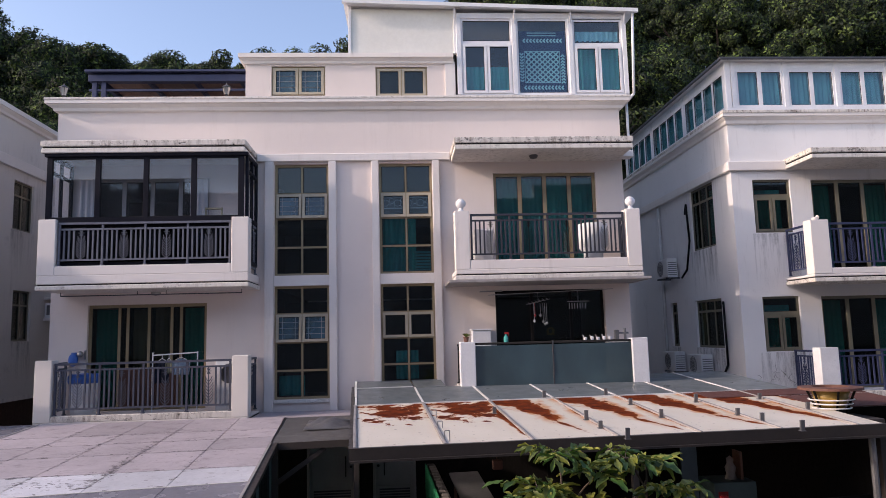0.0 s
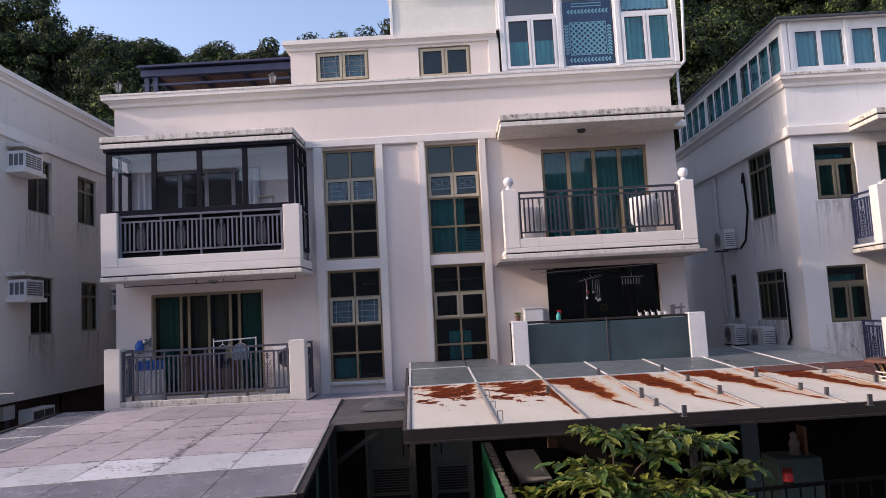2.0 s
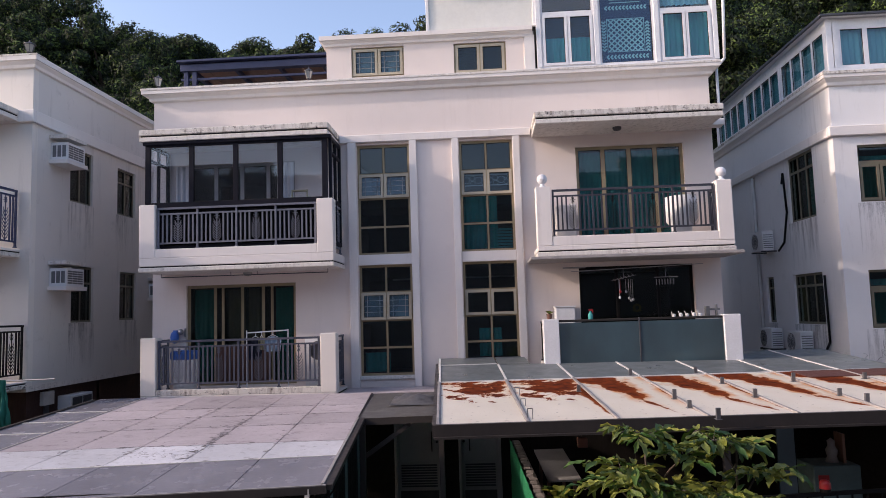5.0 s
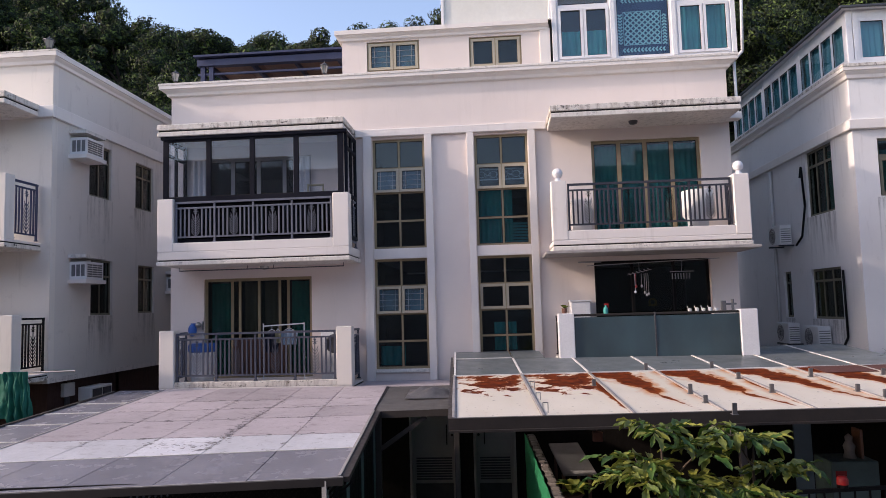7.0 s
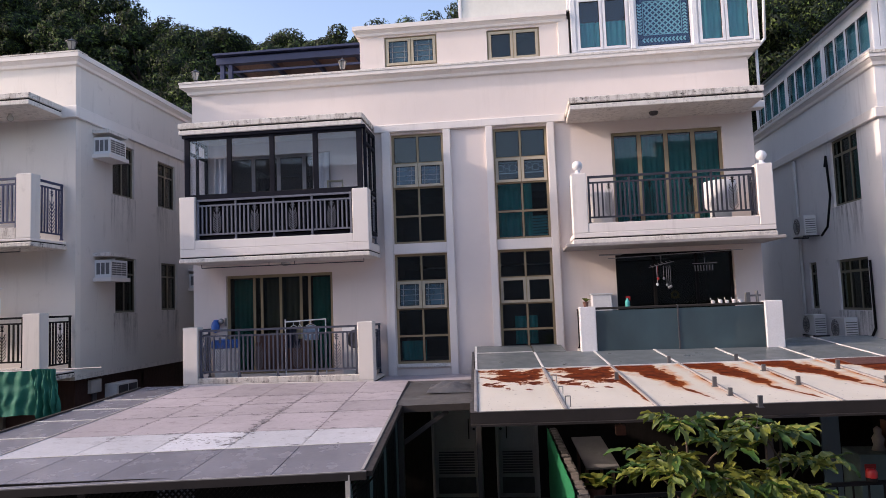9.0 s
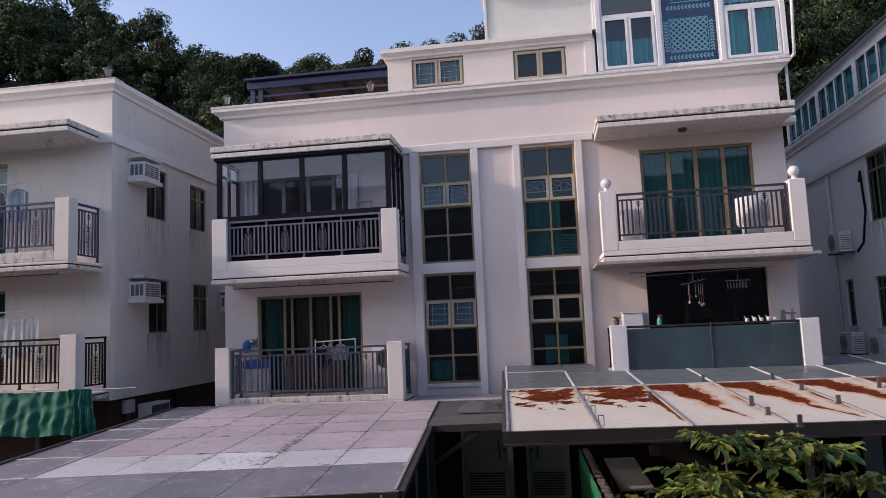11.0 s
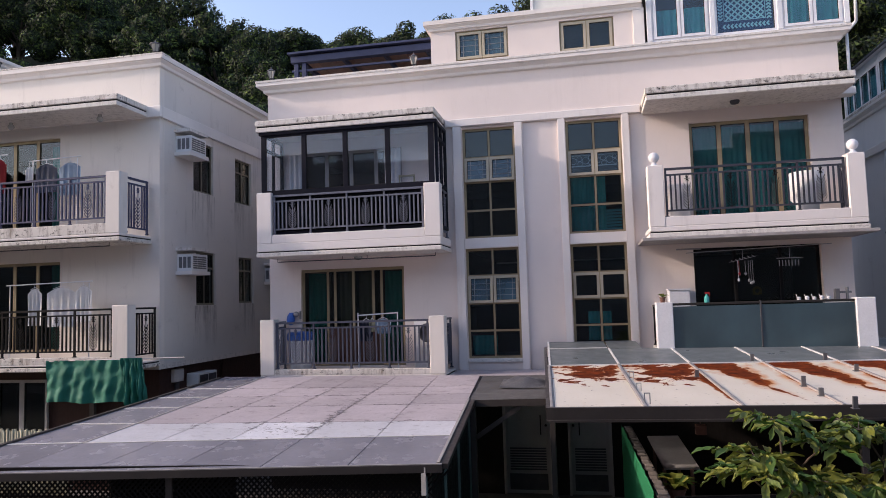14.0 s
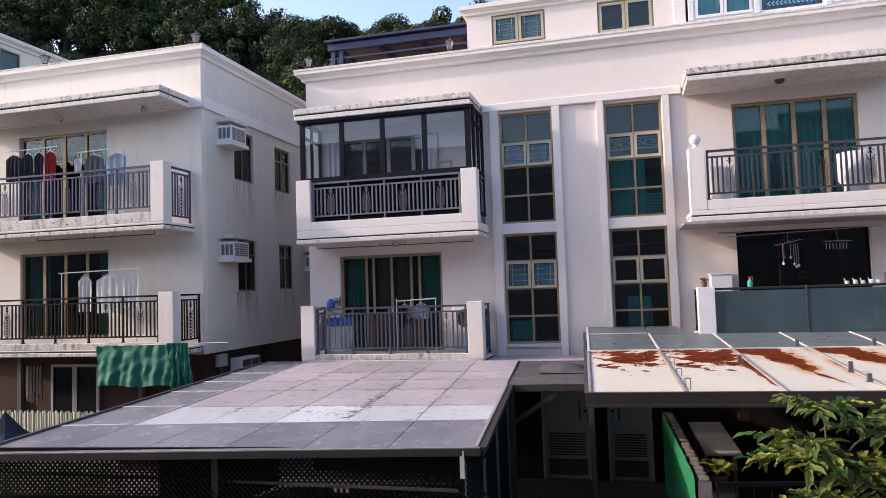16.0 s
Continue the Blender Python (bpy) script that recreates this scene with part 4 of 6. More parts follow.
for i in range(6):
    for j in range(6):
        for k in range(4):
            a = math.pi / 4 + k * math.pi / 2
            x, z = cx - 0.34 + 0.136 * i, 10.08 + 0.130 * j
            m = Matrix.Translation((x + 0.046 * math.cos(a), 0.113, z + 0.046 * math.sin(a))) @ Matrix.Rotation(-a, 4, "Y")
            box(bm, -0.046, 0.046, -0.002, 0.002, -0.016, 0.016, m)
for x0, x1, z0, z1 in ((-0.44, 0.44, 10.00, 10.015), (-0.44, 0.44, 10.80, 10.815), (-0.44, -0.425, 10.0, 10.81), (0.425, 0.44, 10.0, 10.81)):
    SUNR.box(bm, cx + x0, cx + x1, w0, w1, z0, z1)
def leaf_row(x0, x1, z0, z1, n):
    for i in range(n):
        f = (i + 0.5) / n
        x, z = x0 + (x1 - x0) * f, z0 + (z1 - z0) * f
        for s in (-1, 1):
            a = math.atan2(z1 - z0, x1 - x0) + s * 0.8
            m = Matrix.Translation((x + 0.03 * math.cos(a), 0.113, z + 0.03 * math.sin(a))) @ Matrix.Rotation(-a, 4, "Y")
            box(bm, -0.036, 0.036, -0.002, 0.002, -0.018, 0.018, m)
leaf_row(cx - 0.5, cx + 0.5, 9.88, 9.88, 12)
leaf_row(cx - 0.51, cx - 0.51, 10.0, 10.75, 10)
leaf_row(cx + 0.51, cx + 0.51, 10.75, 10.0, 10)
leaf_row(cx - 0.5, cx + 0.5, 11.08, 11.08, 12)
for x0, x1, z in ((-0.36, 0.36, 11.2), (-0.36, 0.36, 11.27)):
    SUNR.box(bm, cx + x0, cx + x1, w0, w1, z, z + 0.02)
part("print", bm, "batik", cloth, "pale aqua printed pattern")
# lean-to roof over the panel room and the sunroom, with gutter, brackets and downpipe
bm = B()
# the roof's unseen rear part is added as well, to block the sun
vs = [bm.verts.new(p) for p in ((-0.22, -0.14, 11.93), (6.95, -0.14, 11.73), (6.95, 8.8, 12.15), (-0.22, 8.8, 12.35))]
ws = [bm.verts.new(v.co + Vector((0, 0, 0.06))) for v in vs]
bm.faces.new(vs[::-1]); bm.faces.new(ws)
for i in range(4):
    bm.faces.new((vs[i], vs[(i + 1) % 4], ws[(i + 1) % 4], ws[i]))
part("lean_to_roof", bm, "white", house, "thin white metal roof")
bm = B()
bar(bm, (-0.25, -0.17, 11.95), (6.98, -0.17, 11.74), 0.08, 0.09)
part("gutter", bm, "white", house, "", False)
for u in (2.46, 3.92, 5.31, 6.66):
    bm = B()
    rod(bm, (u, -0.15, 11.88 - u * 0.03), (u, -0.03, 11.48), 0.018)
    part("bracket", bm, "white", house)
bm = B()
rod(bm, (6.86, -0.12, 11.74), (6.80, -0.06, 9.66), 0.035)
rod(bm, (6.80, -0.06, 9.66), (6.66, 0.12, 9.50), 0.035)
rod(bm, (6.66, 0.12, 9.50), (6.66, 0.12, 8.2), 0.035)
part("downpipe", bm, "white", house, "", True)
# clothes pole under the left balcony
bm = B()
rod(bm, (-6.2, -0.85, 4.96), (-2.4, -0.85, 4.96), 0.012)
for u in (-6.2, -4.6, -4.0, -2.4):
    rod(bm, (u, -0.85, 4.96), (u, -0.85, 5.04), 0.008)
part("clothes_pole", bm, "steel_dark", house)

# pergola on the roof terrace
perg = thing("pergola", (-4.9, 3.0, 8.25), "dark steel pergola with a wooden roof on the terrace", "pergola")
for u in (-6.78, -6.55, -2.75):
    for y in (1.6, 4.6):
        slab("post", perg, u, u + 0.12, y, y + 0.12, 8.25, 10.62, "rail", "", 0.006)
slab("beam", perg, -6.86, -2.6, 1.55, 1.75, 10.62, 10.80, "rail", "", 0.006)
slab("beam", perg, -6.86, -2.6, 1.62, 1.68, 10.38, 10.44, "rail", "", 0.006)
slab("roof_edge", perg, -6.92, -2.6, 1.45, 4.9, 10.84, 10.90, "rail", "", 0.006)
for i in range(8):
    slab("roof_board", perg, -6.82 + 0.52 * i, -6.32 + 0.52 * i, 1.76, 4.8, 10.80, 10.835, "wood", "", 0)
for i in range(4):
    slab("rafter", perg, -6.7 + 1.2 * i, -6.62 + 1.2 * i, 1.76, 4.8, 10.68, 10.80, "rail", "", 0)

def lantern(x, y, z, s=1.0):
    ob = thing("lantern", (x, y, z), "small metal lantern with glass sides on the parapet", "lantern", "lanterns on the parapets")
    bm = B()
    lathe(bm, (x, y, z), ((0.0, 0), (0.06 * s, 0), (0.06 * s, 0.02), (0.025 * s, 0.05), (0.02 * s, 0.09), (0.055 * s, 0.11), (0.0, 0.112)), 10)
    part("base", bm, "steel_dark", ob)
    bm = B()
    lathe(bm, (x, y, z), ((0.05 * s, 0.112), (0.095 * s, 0.29)), 6)
    part("glass", bm, "lamp_glass", ob)
    bm = B()
    for i in range(6):
        a = i * math.pi / 3
        rod(bm, (x + 0.052 * s * math.cos(a), y + 0.052 * s * math.sin(a), z + 0.112), (x + 0.098 * s * math.cos(a), y + 0.098 * s * math.sin(a), z + 0.29), 0.007, 5)
    lathe(bm, (x, y, z), ((0.115 * s, 0.288), (0.115 * s, 0.30), (0.04 * s, 0.35), (0.015, 0.36), (0.012, 0.40), (0.0, 0.41)), 12)
    part("cap", bm, "steel_dark", ob)
    return ob
lantern(-6.70, -0.02, 9.575)
lantern(-2.98, -0.02, 9.575)

# ---- window air conditioner on a concrete shelf ----
def air_conditioner(parent, pl, u, z, out=0.46):
    slab_b = B()
    pl.box(slab_b, u - 0.43, u + 0.43, -out, 0.0, z - 0.09, z)
    part("ac_shelf", slab_b, "trim", parent)
    hb = B()
    pl.box(hb, u - 0.43, u + 0.43, -out + 0.02, 0.0, z + 0.52, z + 0.60)
    part("ac_hood", hb, "edge2", parent)
    bb = B()
    pl.box(bb, u - 0.36, u + 0.36, -out + 0.04, -0.002, z, z + 0.43)
    ob = part("air_conditioner", bb, "ac", parent, "off-white window air conditioner")
    gb = B()
    for i in range(3):
        for j in range(6):
            a = u - 0.31 + 0.21 * i
            pl.box(gb, a, a + 0.18, -out + 0.030, -out + 0.042, z + 0.06 + 0.055 * j, z + 0.095 + 0.055 * j)
    for i in range(3):
        for uu in (u - 0.362, u + 0.352):
            pl.box(gb, uu, uu + 0.012, -out + 0.08 + 0.12 * i, -out + 0.17 + 0.12 * i, z + 0.08, z + 0.36)
    part("grille", gb, "grill", ob)
    return ob

# ---- left house ----
lh = thing("house", (-14, 3, GZ), "weathered off-white rendered house with metal balconies", "house")
LF, LS = Plane("y", -1.0, 1), Plane("x", -9.2, -1)
wall("wall", lh, LF, -20.0, -9.2, 2.62, 10.0, [(-14.8, -12.0, 6.0, 8.35), (-14.75, -11.97, 2.95, 5.2)], 0.2, "wall_old")
LW = [(0.50, 1.50, 7.05, 8.42), (2.75, 3.76, 7.03, 8.36), (0.62, 1.60, 4.02, 5.44), (2.93, 3.84, 4.06, 5.42)]
wall("side_wall", lh, LS, -0.8, 8.0, 2.62, 10.0, LW, 0.2, "wall_shaded_side")
bm = B()
box(bm, -20.0, -9.2, 7.8, 8.0, GZ, 10.0)
box(bm, -20.2, -20.0, -1.0, 8.0, GZ, 10.0)
part("back_wall", bm, "wall_old", lh)
rooms(lh, -20.0, -9.4, -0.8, 7.8, (0.0, 2.9, 5.9, 9.0), (-15.0, -11.2))
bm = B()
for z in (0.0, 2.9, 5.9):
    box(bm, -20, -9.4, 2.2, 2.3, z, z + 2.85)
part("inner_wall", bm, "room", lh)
for a in LW:
    window(lh, LS, *a, (1, 1), (0.4, 1), "olive", "pane_dim", w=0.05, bar_w=0.045, depth=0.06)
sliding(lh, LF, -14.8, -12.0, 6.0, 8.35)
sliding(lh, LF, -14.75, -11.97, 2.95, 5.2, pane="pane_dim")
for z in (6.0, 3.0):
    curtain(lh, LF, -14.7, -14.05, z, z + 2.2, 0.28)
    curtain(lh, LF, -12.45, -12.05, z, z + 2.2, 0.28)
cornice("cornice", lh, [(-20.0, -1.0), (-9.2, -1.0), (-9.2, 8.0)], 9.91, 10.20, 0.17)
slab("parapet_coping", lh, -20, -9.02, -1.18, -0.8, 10.18, 10.22, "edge", "", 0.004)
slab("string_course", lh, -20.0, -9.12, -1.09, -1.0, 8.64, 8.92, "trim")
slab("string_course", lh, -9.2, -9.12, -1.0, 8.0, 8.64, 8.92, "trim")
canopy_slab(lh, -16.4, -9.48, -2.22, -1.0, 8.66, 8.93)
for x in (-10.4, -12.9):
    bm = B()
    ball(bm, (x, -1.6, 8.55), 0.075)
    rod(bm, (x, -1.6, 8.6), (x, -1.6, 8.67), 0.04)
    part("ceiling_lamp", bm, "lamp_glass", lh, "", True)
balcony(lh, -15.9, -9.42, -2.2, -1.0, 5.52, 5.70, 7.12, 0.36, 6, rail="rail", pillar="wall_old", kerb=0.24)
balcony(lh, -15.9, -9.20, -2.2, -1.0, 2.58, 2.74, 4.06, 0.40, 6, rail="rail_dark", pillar="wall_old", kerb=0.16)
bm = B()
rod(bm, (-13.3, -1.9, 5.44), (-9.9, -1.9, 5.44), 0.012)
for u in (-13.3, -11.6, -9.9):
    rod(bm, (u, -1.9, 5.44), (u, -1.9, 5.53), 0.008)
part("clothes_pole", bm, "steel_dark", lh)
air_conditioner(lh, LS, 0.05, 7.90)
air_conditioner(lh, LS, 0.10, 4.88)
for a in LW:
    stain(lh, LS, a[0] - 0.08, a[1] + 0.08, a[2] - 1.25, a[2] - 0.01)

air_conditioner(lh, LS, 5.0, 4.72)
slab("ground_floor_wall", lh, -20.0, -9.4, -0.7, -0.5, GZ, 2.6, "brown", "brown boarded ground-floor wall", 0)
slab("ground_floor_wall", lh, -9.6, -9.4, -0.5, 7.8, GZ, 2.6, "brown", "", 0)
slab("soffit", lh, -20.0, -9.2, -1.0, 8.0, 2.50, 2.62, "edge2", "", 0)
window(lh, Plane("y", -0.76, 1), -14.0, -12.5, GZ, 2.25, (1, 1), (1,), "pipe", "pane_dim", w=0.07, bar_w=0.14, depth=0.0, name="ground_floor_door")
for i in range(16):
    bm = B()
    x, top = -14.62 + 0.035 * i, 2.28 - 0.03 * (i % 3)
    rod(bm, (x, -0.95 + 0.04 * math.sin(i * 2.1), top), (x, -0.95 + 0.04 * math.sin(i * 2.1), top - 0.7 - 0.35 * ((i * 5) % 7) / 7), 0.012, 6)
    part("hanging_strand", bm, "metal" if i % 3 else "rail_dark", lh, "thin strands of a hanging curtain")
# roof-top stair room and lanterns
slab("roof_room", lh, -20.0, -16.2, -0.5, 6.0, 9.0, 11.4, "wall_old", "", 0)
cornice("roof_room_cornice", lh, [(-20, -0.5), (-16.2, -0.5), (-16.2, 6.0)], 11.38, 11.62, 0.15)
window(lh, Plane("x", -16.2, -1), -0.35, 0.35, 10.45, 11.25, (1,), (1,), "gold", "pane", depth=-0.04, name="roof_window")
lantern(-9.35, -0.95, 10.22, 1.2)
lantern(-14.0, -0.95, 10.22, 1.2)

# ---- right house ----
rh = thing("house", (14, 3, GZ), "white rendered house with cracked paint and a glazed roof room", "house")
RF, RS = Plane("y", 0.4, 1), Plane("x", 9.3, 1)
wall("wall", rh, RF, 9.3, 20.0, GZ, 9.1, [(9.83, 10.80, 6.24, 7.58), (9.85, 10.79, 3.33, 4.66), (11.34, 14.1, 5.25, 7.56), (11.34, 14.1, 2.4, 4.64)], 0.2, "wall_white")
RW = [(1.48, 2.95, 6.08, 7.80), (1.42, 3.04, 3.41, 4.70), (4.34, 4.84, 3.42, 4.72)]
wall("side_wall", rh, RS, 0.6, 9.0, GZ, 9.1, RW, 0.2, "wall_white")
bm = B()
box(bm, 9.3, 20.0, 8.8, 9.0, GZ, 9.1)
box(bm, 20.0, 20.2, 0.4, 9.0, GZ, 9.1)
part("back_wall", bm, "wall_white", rh)
rooms(rh, 9.5, 20, 0.6, 8.8, (0.0, 2.4, 5.25, 8.2), (11.1, 15.0))
bm = B()
for z in (0.0, 2.4, 5.25):
    box(bm, 9.5, 20, 3.2, 3.3, z, z + 2.7)
part("inner_wall", bm, "room", rh)
for a in ((9.83, 10.80, 6.24, 7.58), (9.85, 10.79, 3.33, 4.66)):
    mid = a[3] - 0.42
    window(rh, RF, a[0], a[1], mid, a[3], (1,), (1,), "olive", "pane", w=0.05, depth=0.06, name="window", label="dull olive-framed fanlight")
    window(rh, RF, a[0], a[1], a[2], mid, (1, 1), (1,), "olive", "pane_dim", w=0.05, bar_w=0.05, depth=0.06, opens=((0, 0), (1, 0)), label="dull olive-framed casement window")
    curtain(rh, RF, a[0] + 0.1, a[1] - 0.1, a[2], a[3] - 0.2, 0.36)
for a in RW:
    window(rh, RS, *a, (1, 1, 1) if a[1] - a[0] > 1 else (1,), (0.3, 1), "olive", "pane_dim", w=0.06, bar_w=0.06, depth=0.06)
    stain(rh, RS, a[0] - 0.1, a[1] + 0.1, a[2] - 1.3, a[2] - 0.01)
stain(rh, RF, 9.75, 10.9, 4.7, 6.22)
stain(rh, RF, 9.7, 11.0, 2.1, 3.31)
curtain(rh, RS, 1.9, 2.6, 6.1, 7.7, 0.34)
for z0, z1 in ((5.25, 7.56), (2.4, 4.64)):
    sliding(rh, RF, 11.34, 14.1, z0, z1, "olive", pane="pane_dim")
    curtain(rh, RF, 11.42, 11.98, z0, z1 - 0.1, 0.30)
    curtain(rh, RF, 12.8, 14.05, z0, z1 - 0.1, 0.30)
cornice("cornice", rh, [(9.3, 9.0), (9.3, 0.4), (20.0, 0.4)], 8.99, 9.30, 0.17)
slab("parapet_coping", rh, 9.12, 20, 0.21, 0.6, 9.25, 9.32, "edge", "mould-stained coping", 0.004)
slab("parapet_coping", rh, 9.12, 9.5, 0.6, 9.0, 9.25, 9.32, "edge", "", 0.004)
slab("string_course", rh, 9.20, 11.0, 0.30, 0.4, 7.80, 8.03, "trim")
slab("string_course", rh, 9.20, 9.3, 0.4, 9.0, 7.80, 8.03, "trim")
canopy_slab(rh, 10.66, 15.5, -0.82, 0.4, 7.82, 8.07)
balcony(rh, 10.49, 15.5, -0.8, 0.4, 4.92, 5.10, 6.36, 0.44, 4, "left", "rail", "edge", "trim", 0.14)
balcony(rh, 10.45, 15.5, -0.8, 0.4, 2.10, 2.30, 3.43, 0.44, 4, "left", "rail", "edge", "white", 0.14)
bm = B()
ball(bm, (10.72, -0.62, 6.40), 0.07, 0.7, 10, 6)
ball(bm, (10.80, -0.60, 6.44), 0.045, 1.2, 10, 6)
part("broken_finial", bm, "edge2", rh)
# glazed roof room
sr = Plane("y", 0.55, 1)
bm = B()
box(bm, 9.42, 19.9, 0.55, 0.70, 9.40, 9.50)
box(bm, 9.42, 9.57, 0.70, 8.6, 9.40, 9.50)
part("roof_room_base", bm, "white", rh)
for i in range(7):
    u = 9.70 + 1.38 * i
    window(rh, sr, u, u + 1.26, 9.50, 10.50, (1, 1), (1,), "white", "pane_blue", w=0.06, bar_w=0.11, depth=0.02, name="roof_room_window")
    slab("roof_room_post", rh, u - 0.12, u, 0.55, 0.68, 9.50, 10.72, "white", "", 0.004)
    curtain(rh, sr, u + 0.05, u + 1.21, 9.52, 10.48, 0.16, "teal_pale", 9, 0.03)
slab("roof_room_post", rh, 9.42, 9.56, 0.55, 0.70, 9.50, 10.72, "white", "", 0.004)
slab("roof_room_head", rh, 9.56, 19.9, 0.57, 0.67, 10.50, 10.715, "white", "", 0.004)
ss = Plane("x", 9.42, 1)
for i in range(3):
    u = 0.72 + 2.62 * i
    window(rh, ss, u, u + 2.5, 9.50, 10.50, (1, 1, 1, 1), (1,), "white", "pane_blue", w=0.06, bar_w=0.08, depth=0.02, name="roof_room_window")
    curtain(rh, ss, u + 0.05, u + 2.45, 9.52, 10.48, 0.16, "teal_pale", 14, 0.03)
    slab("roof_room_post", rh, 9.42, 9.55, u + 2.5, u + 2.62, 9.5, 10.72, "white", "", 0)
slab("roof_room_head", rh, 9.44, 9.54, 0.70, 8.6, 10.50, 10.715, "white", "", 0.004)
slab("roof_room_top", rh, 9.28, 20.0, 0.41, 8.9, 10.72, 10.76, "ac", "grey metal roof edge", 0.01)
slab("gutter", rh, 9.22, 20.0, 0.35, 0.41, 10.705, 10.765, "steel_dark", "", 0.01)
slab("gutter", rh, 9.22, 9.28, 0.41, 8.9, 10.69, 10.765, "steel_dark", "", 0.01)
for y in (4.0, 7.6):
    bm = B()
    rod(bm, (9.24, y + 1.2, 7.75), (9.24, y + 1.2, GZ), 0.05)
    part("drain_pipe", bm, "pipe", rh, "", True)
bm = B()
pts = [(9.24, 3.2, 7.2), (9.20, 3.0, 7.45), (9.22, 2.95, 6.4), (9.2, 3.2, 5.6), (9.2, 3.6, 5.4)]
for a, b in zip(pts, pts[1:]):
    rod(bm, a, b, 0.030)
part("black_hose", bm, "rail_dark", rh, "black pipe insulation", True)
bm = B()
pts = [(9.24, 1.2, 4.6), (9.24, 1.18, 3.0), (9.2, 1.4, 2.7)]
for a, b in zip(pts, pts[1:]):
    rod(bm, a, b, 0.030)
part("black_hose", bm, "rail_dark", rh, "black pipe insulation", True)

# ground floor coloured nearly black in place of the yard's shade
wall("ground_floor_cladding", rh, Plane("y", 0.37, 1), 9.3, 20, GZ, 2.25, [], 0.028, "shade_boards")
# flaking paint cracks on the front
crk = random.Random(4)
for i in range(7):
    bm = B()
    p = Vector((9.75 + 0.16 * i, 0.397, 2.45 + 0.3 * crk.random()))
    for j in range(6):
        q = p + Vector((crk.uniform(-0.10, 0.12), 0, crk.uniform(-0.02, 0.11)))
        bar(bm, p, q, 0.004, 0.004)
        p = q
    part("crack", bm, "black", rh)

def outdoor_unit(y, z, d=0.85, h=0.56):
    ob = thing("outdoor_unit", (9.05, y, z), "white outdoor air-conditioning unit beside the wall", "air conditioner", "outdoor units of the white house")
    bm = B()
    box(bm, 8.90, 9.22, y - d / 2, y + d / 2, z, z + h, None, 0.015)
    part("casing", bm, "ac", ob)
    bm = B()
    for r in (0.08, 0.13, 0.18, 0.22):
        lathe(bm, (0, 0, 0), ((r - 0.006, 0), (r, 0.008), (r + 0.006, 0)), 20)
    for k in range(6):
        a = k * math.pi / 6
        bar(bm, (0.23 * math.cos(a), 0.23 * math.sin(a), 0.004), (-0.23 * math.cos(a), -0.23 * math.sin(a), 0.004), 0.008, 0.006)
    bmesh.ops.transform(bm, matrix=Matrix.Translation((8.895, y + 0.1, z + h / 2)) @ Matrix.Rotation(-math.pi / 2, 4, "Y"), verts=bm.verts[:])
    part("fan_guard", bm, "grill", ob)
    bm = B()
    for j in range(7):
        box(bm, 8.93, 9.19, y - d / 2 - 0.006, y - d / 2, z + 0.07 + 0.06 * j, z + 0.09 + 0.06 * j)
    part("vent", bm, "grill", ob)
    for yb in (y - d / 2 + 0.05, y + d / 2 - 0.09):
        bm = B()
        box(bm, 8.88, 9.299, yb, yb + 0.04, z - 0.04, z)
        part("bracket", bm, "steel_dark", ob)
outdoor_unit(4.35, 5.45)
outdoor_unit(4.2, 2.72)
outdoor_unit(2.4, 2.68)

# ---- rusty canopy over the right-hand yard ----
rc = thing("canopy", (0.19, -3.03, GZ), "white steel-sheet canopy streaked with rust, over a yard", "canopy", "yard canopies")
RC = Matrix.Translation((0.19, -3.03, 2.70)) @ Matrix.Rotation(radians(3.7), 4, "Z") @ Matrix.Rotation(radians(4.57), 4, "X")
STEP = 1.232
for k in range(7):
    bm = B()
    wdt = STEP - 0.05 if k < 6 else 0.42
    box(bm, 0.02, wdt, -3.14, 0.0, -0.012, 0.0)
    me = mesh_of("sheet", bm, "rust")
    o = piece("sheet", me, rc, RC @ Matrix.Translation((k * STEP, 0, 0)))
    o.color = ((0.24, 0.36, 0.64, 0.72, 0.72, 0.85, 0.95)[k], (0.03, 0.06, 0.16, 0.22, 0.27, 0.31, 0.33)[k], (0, 1, 0.3, 0.5, 0.3, 0.3, 0)[k], 1)
def on(m, name, bm, material, parent, label=""):
    bmesh.ops.transform(bm, matrix=m, verts=bm.verts[:])
    return part(name, bm, material, parent, label)
for k in range(7):
    bm = B()
    box(bm, k * STEP - 0.045, k * STEP - 0.008, -3.14, 0.0, -0.01, 0.025)
    box(bm, k * STEP - 0.008, k * STEP + 0.016, -3.14, 0.0, -0.01, 0.010)
    on(RC, "seam_batten", bm, "batten", rc)
# grey clear sheets between the rusty sheets and the house
for k in range(7):
    back = 2.98 if k < 1 else 1.86 if k < 5 else 2.7
    bm = B()
    box(bm, k * STEP + 0.01, k * STEP + STEP - 0.03, 0.03, back, -0.012, 0.0)
    on(RC, "clear_sheet", bm, "grey_sheet", rc, "grey clear roof sheet")
    bm = B()
    box(bm, k * STEP - 0.03, k * STEP + 0.01, 0.03, back, -0.01, 0.012)
    on(RC, "seam_batten", bm, "batten_white", rc)
bm = B()
box(bm, STEP + 0.01, 1.9, 1.9, 2.98, -0.012, 0.0)
on(RC, "clear_sheet", bm, "grey_sheet", rc)
bm = B()
box(bm, -0.05, 7.9, -0.02, 0.03, -0.01, 0.014)
on(RC, "cross_batten", bm, "batten_white", rc)
bm = B()
box(bm, -0.05, 1.2, 1.95, 1.99, -0.01, 0.012)
on(RC, "cross_batten", bm, "batten_white", rc)
# dark red sheets beyond
bm = B()
box(bm, 6.42 + 0.02, 9.6, -0.62, 0.0, 0.004, 0.014)
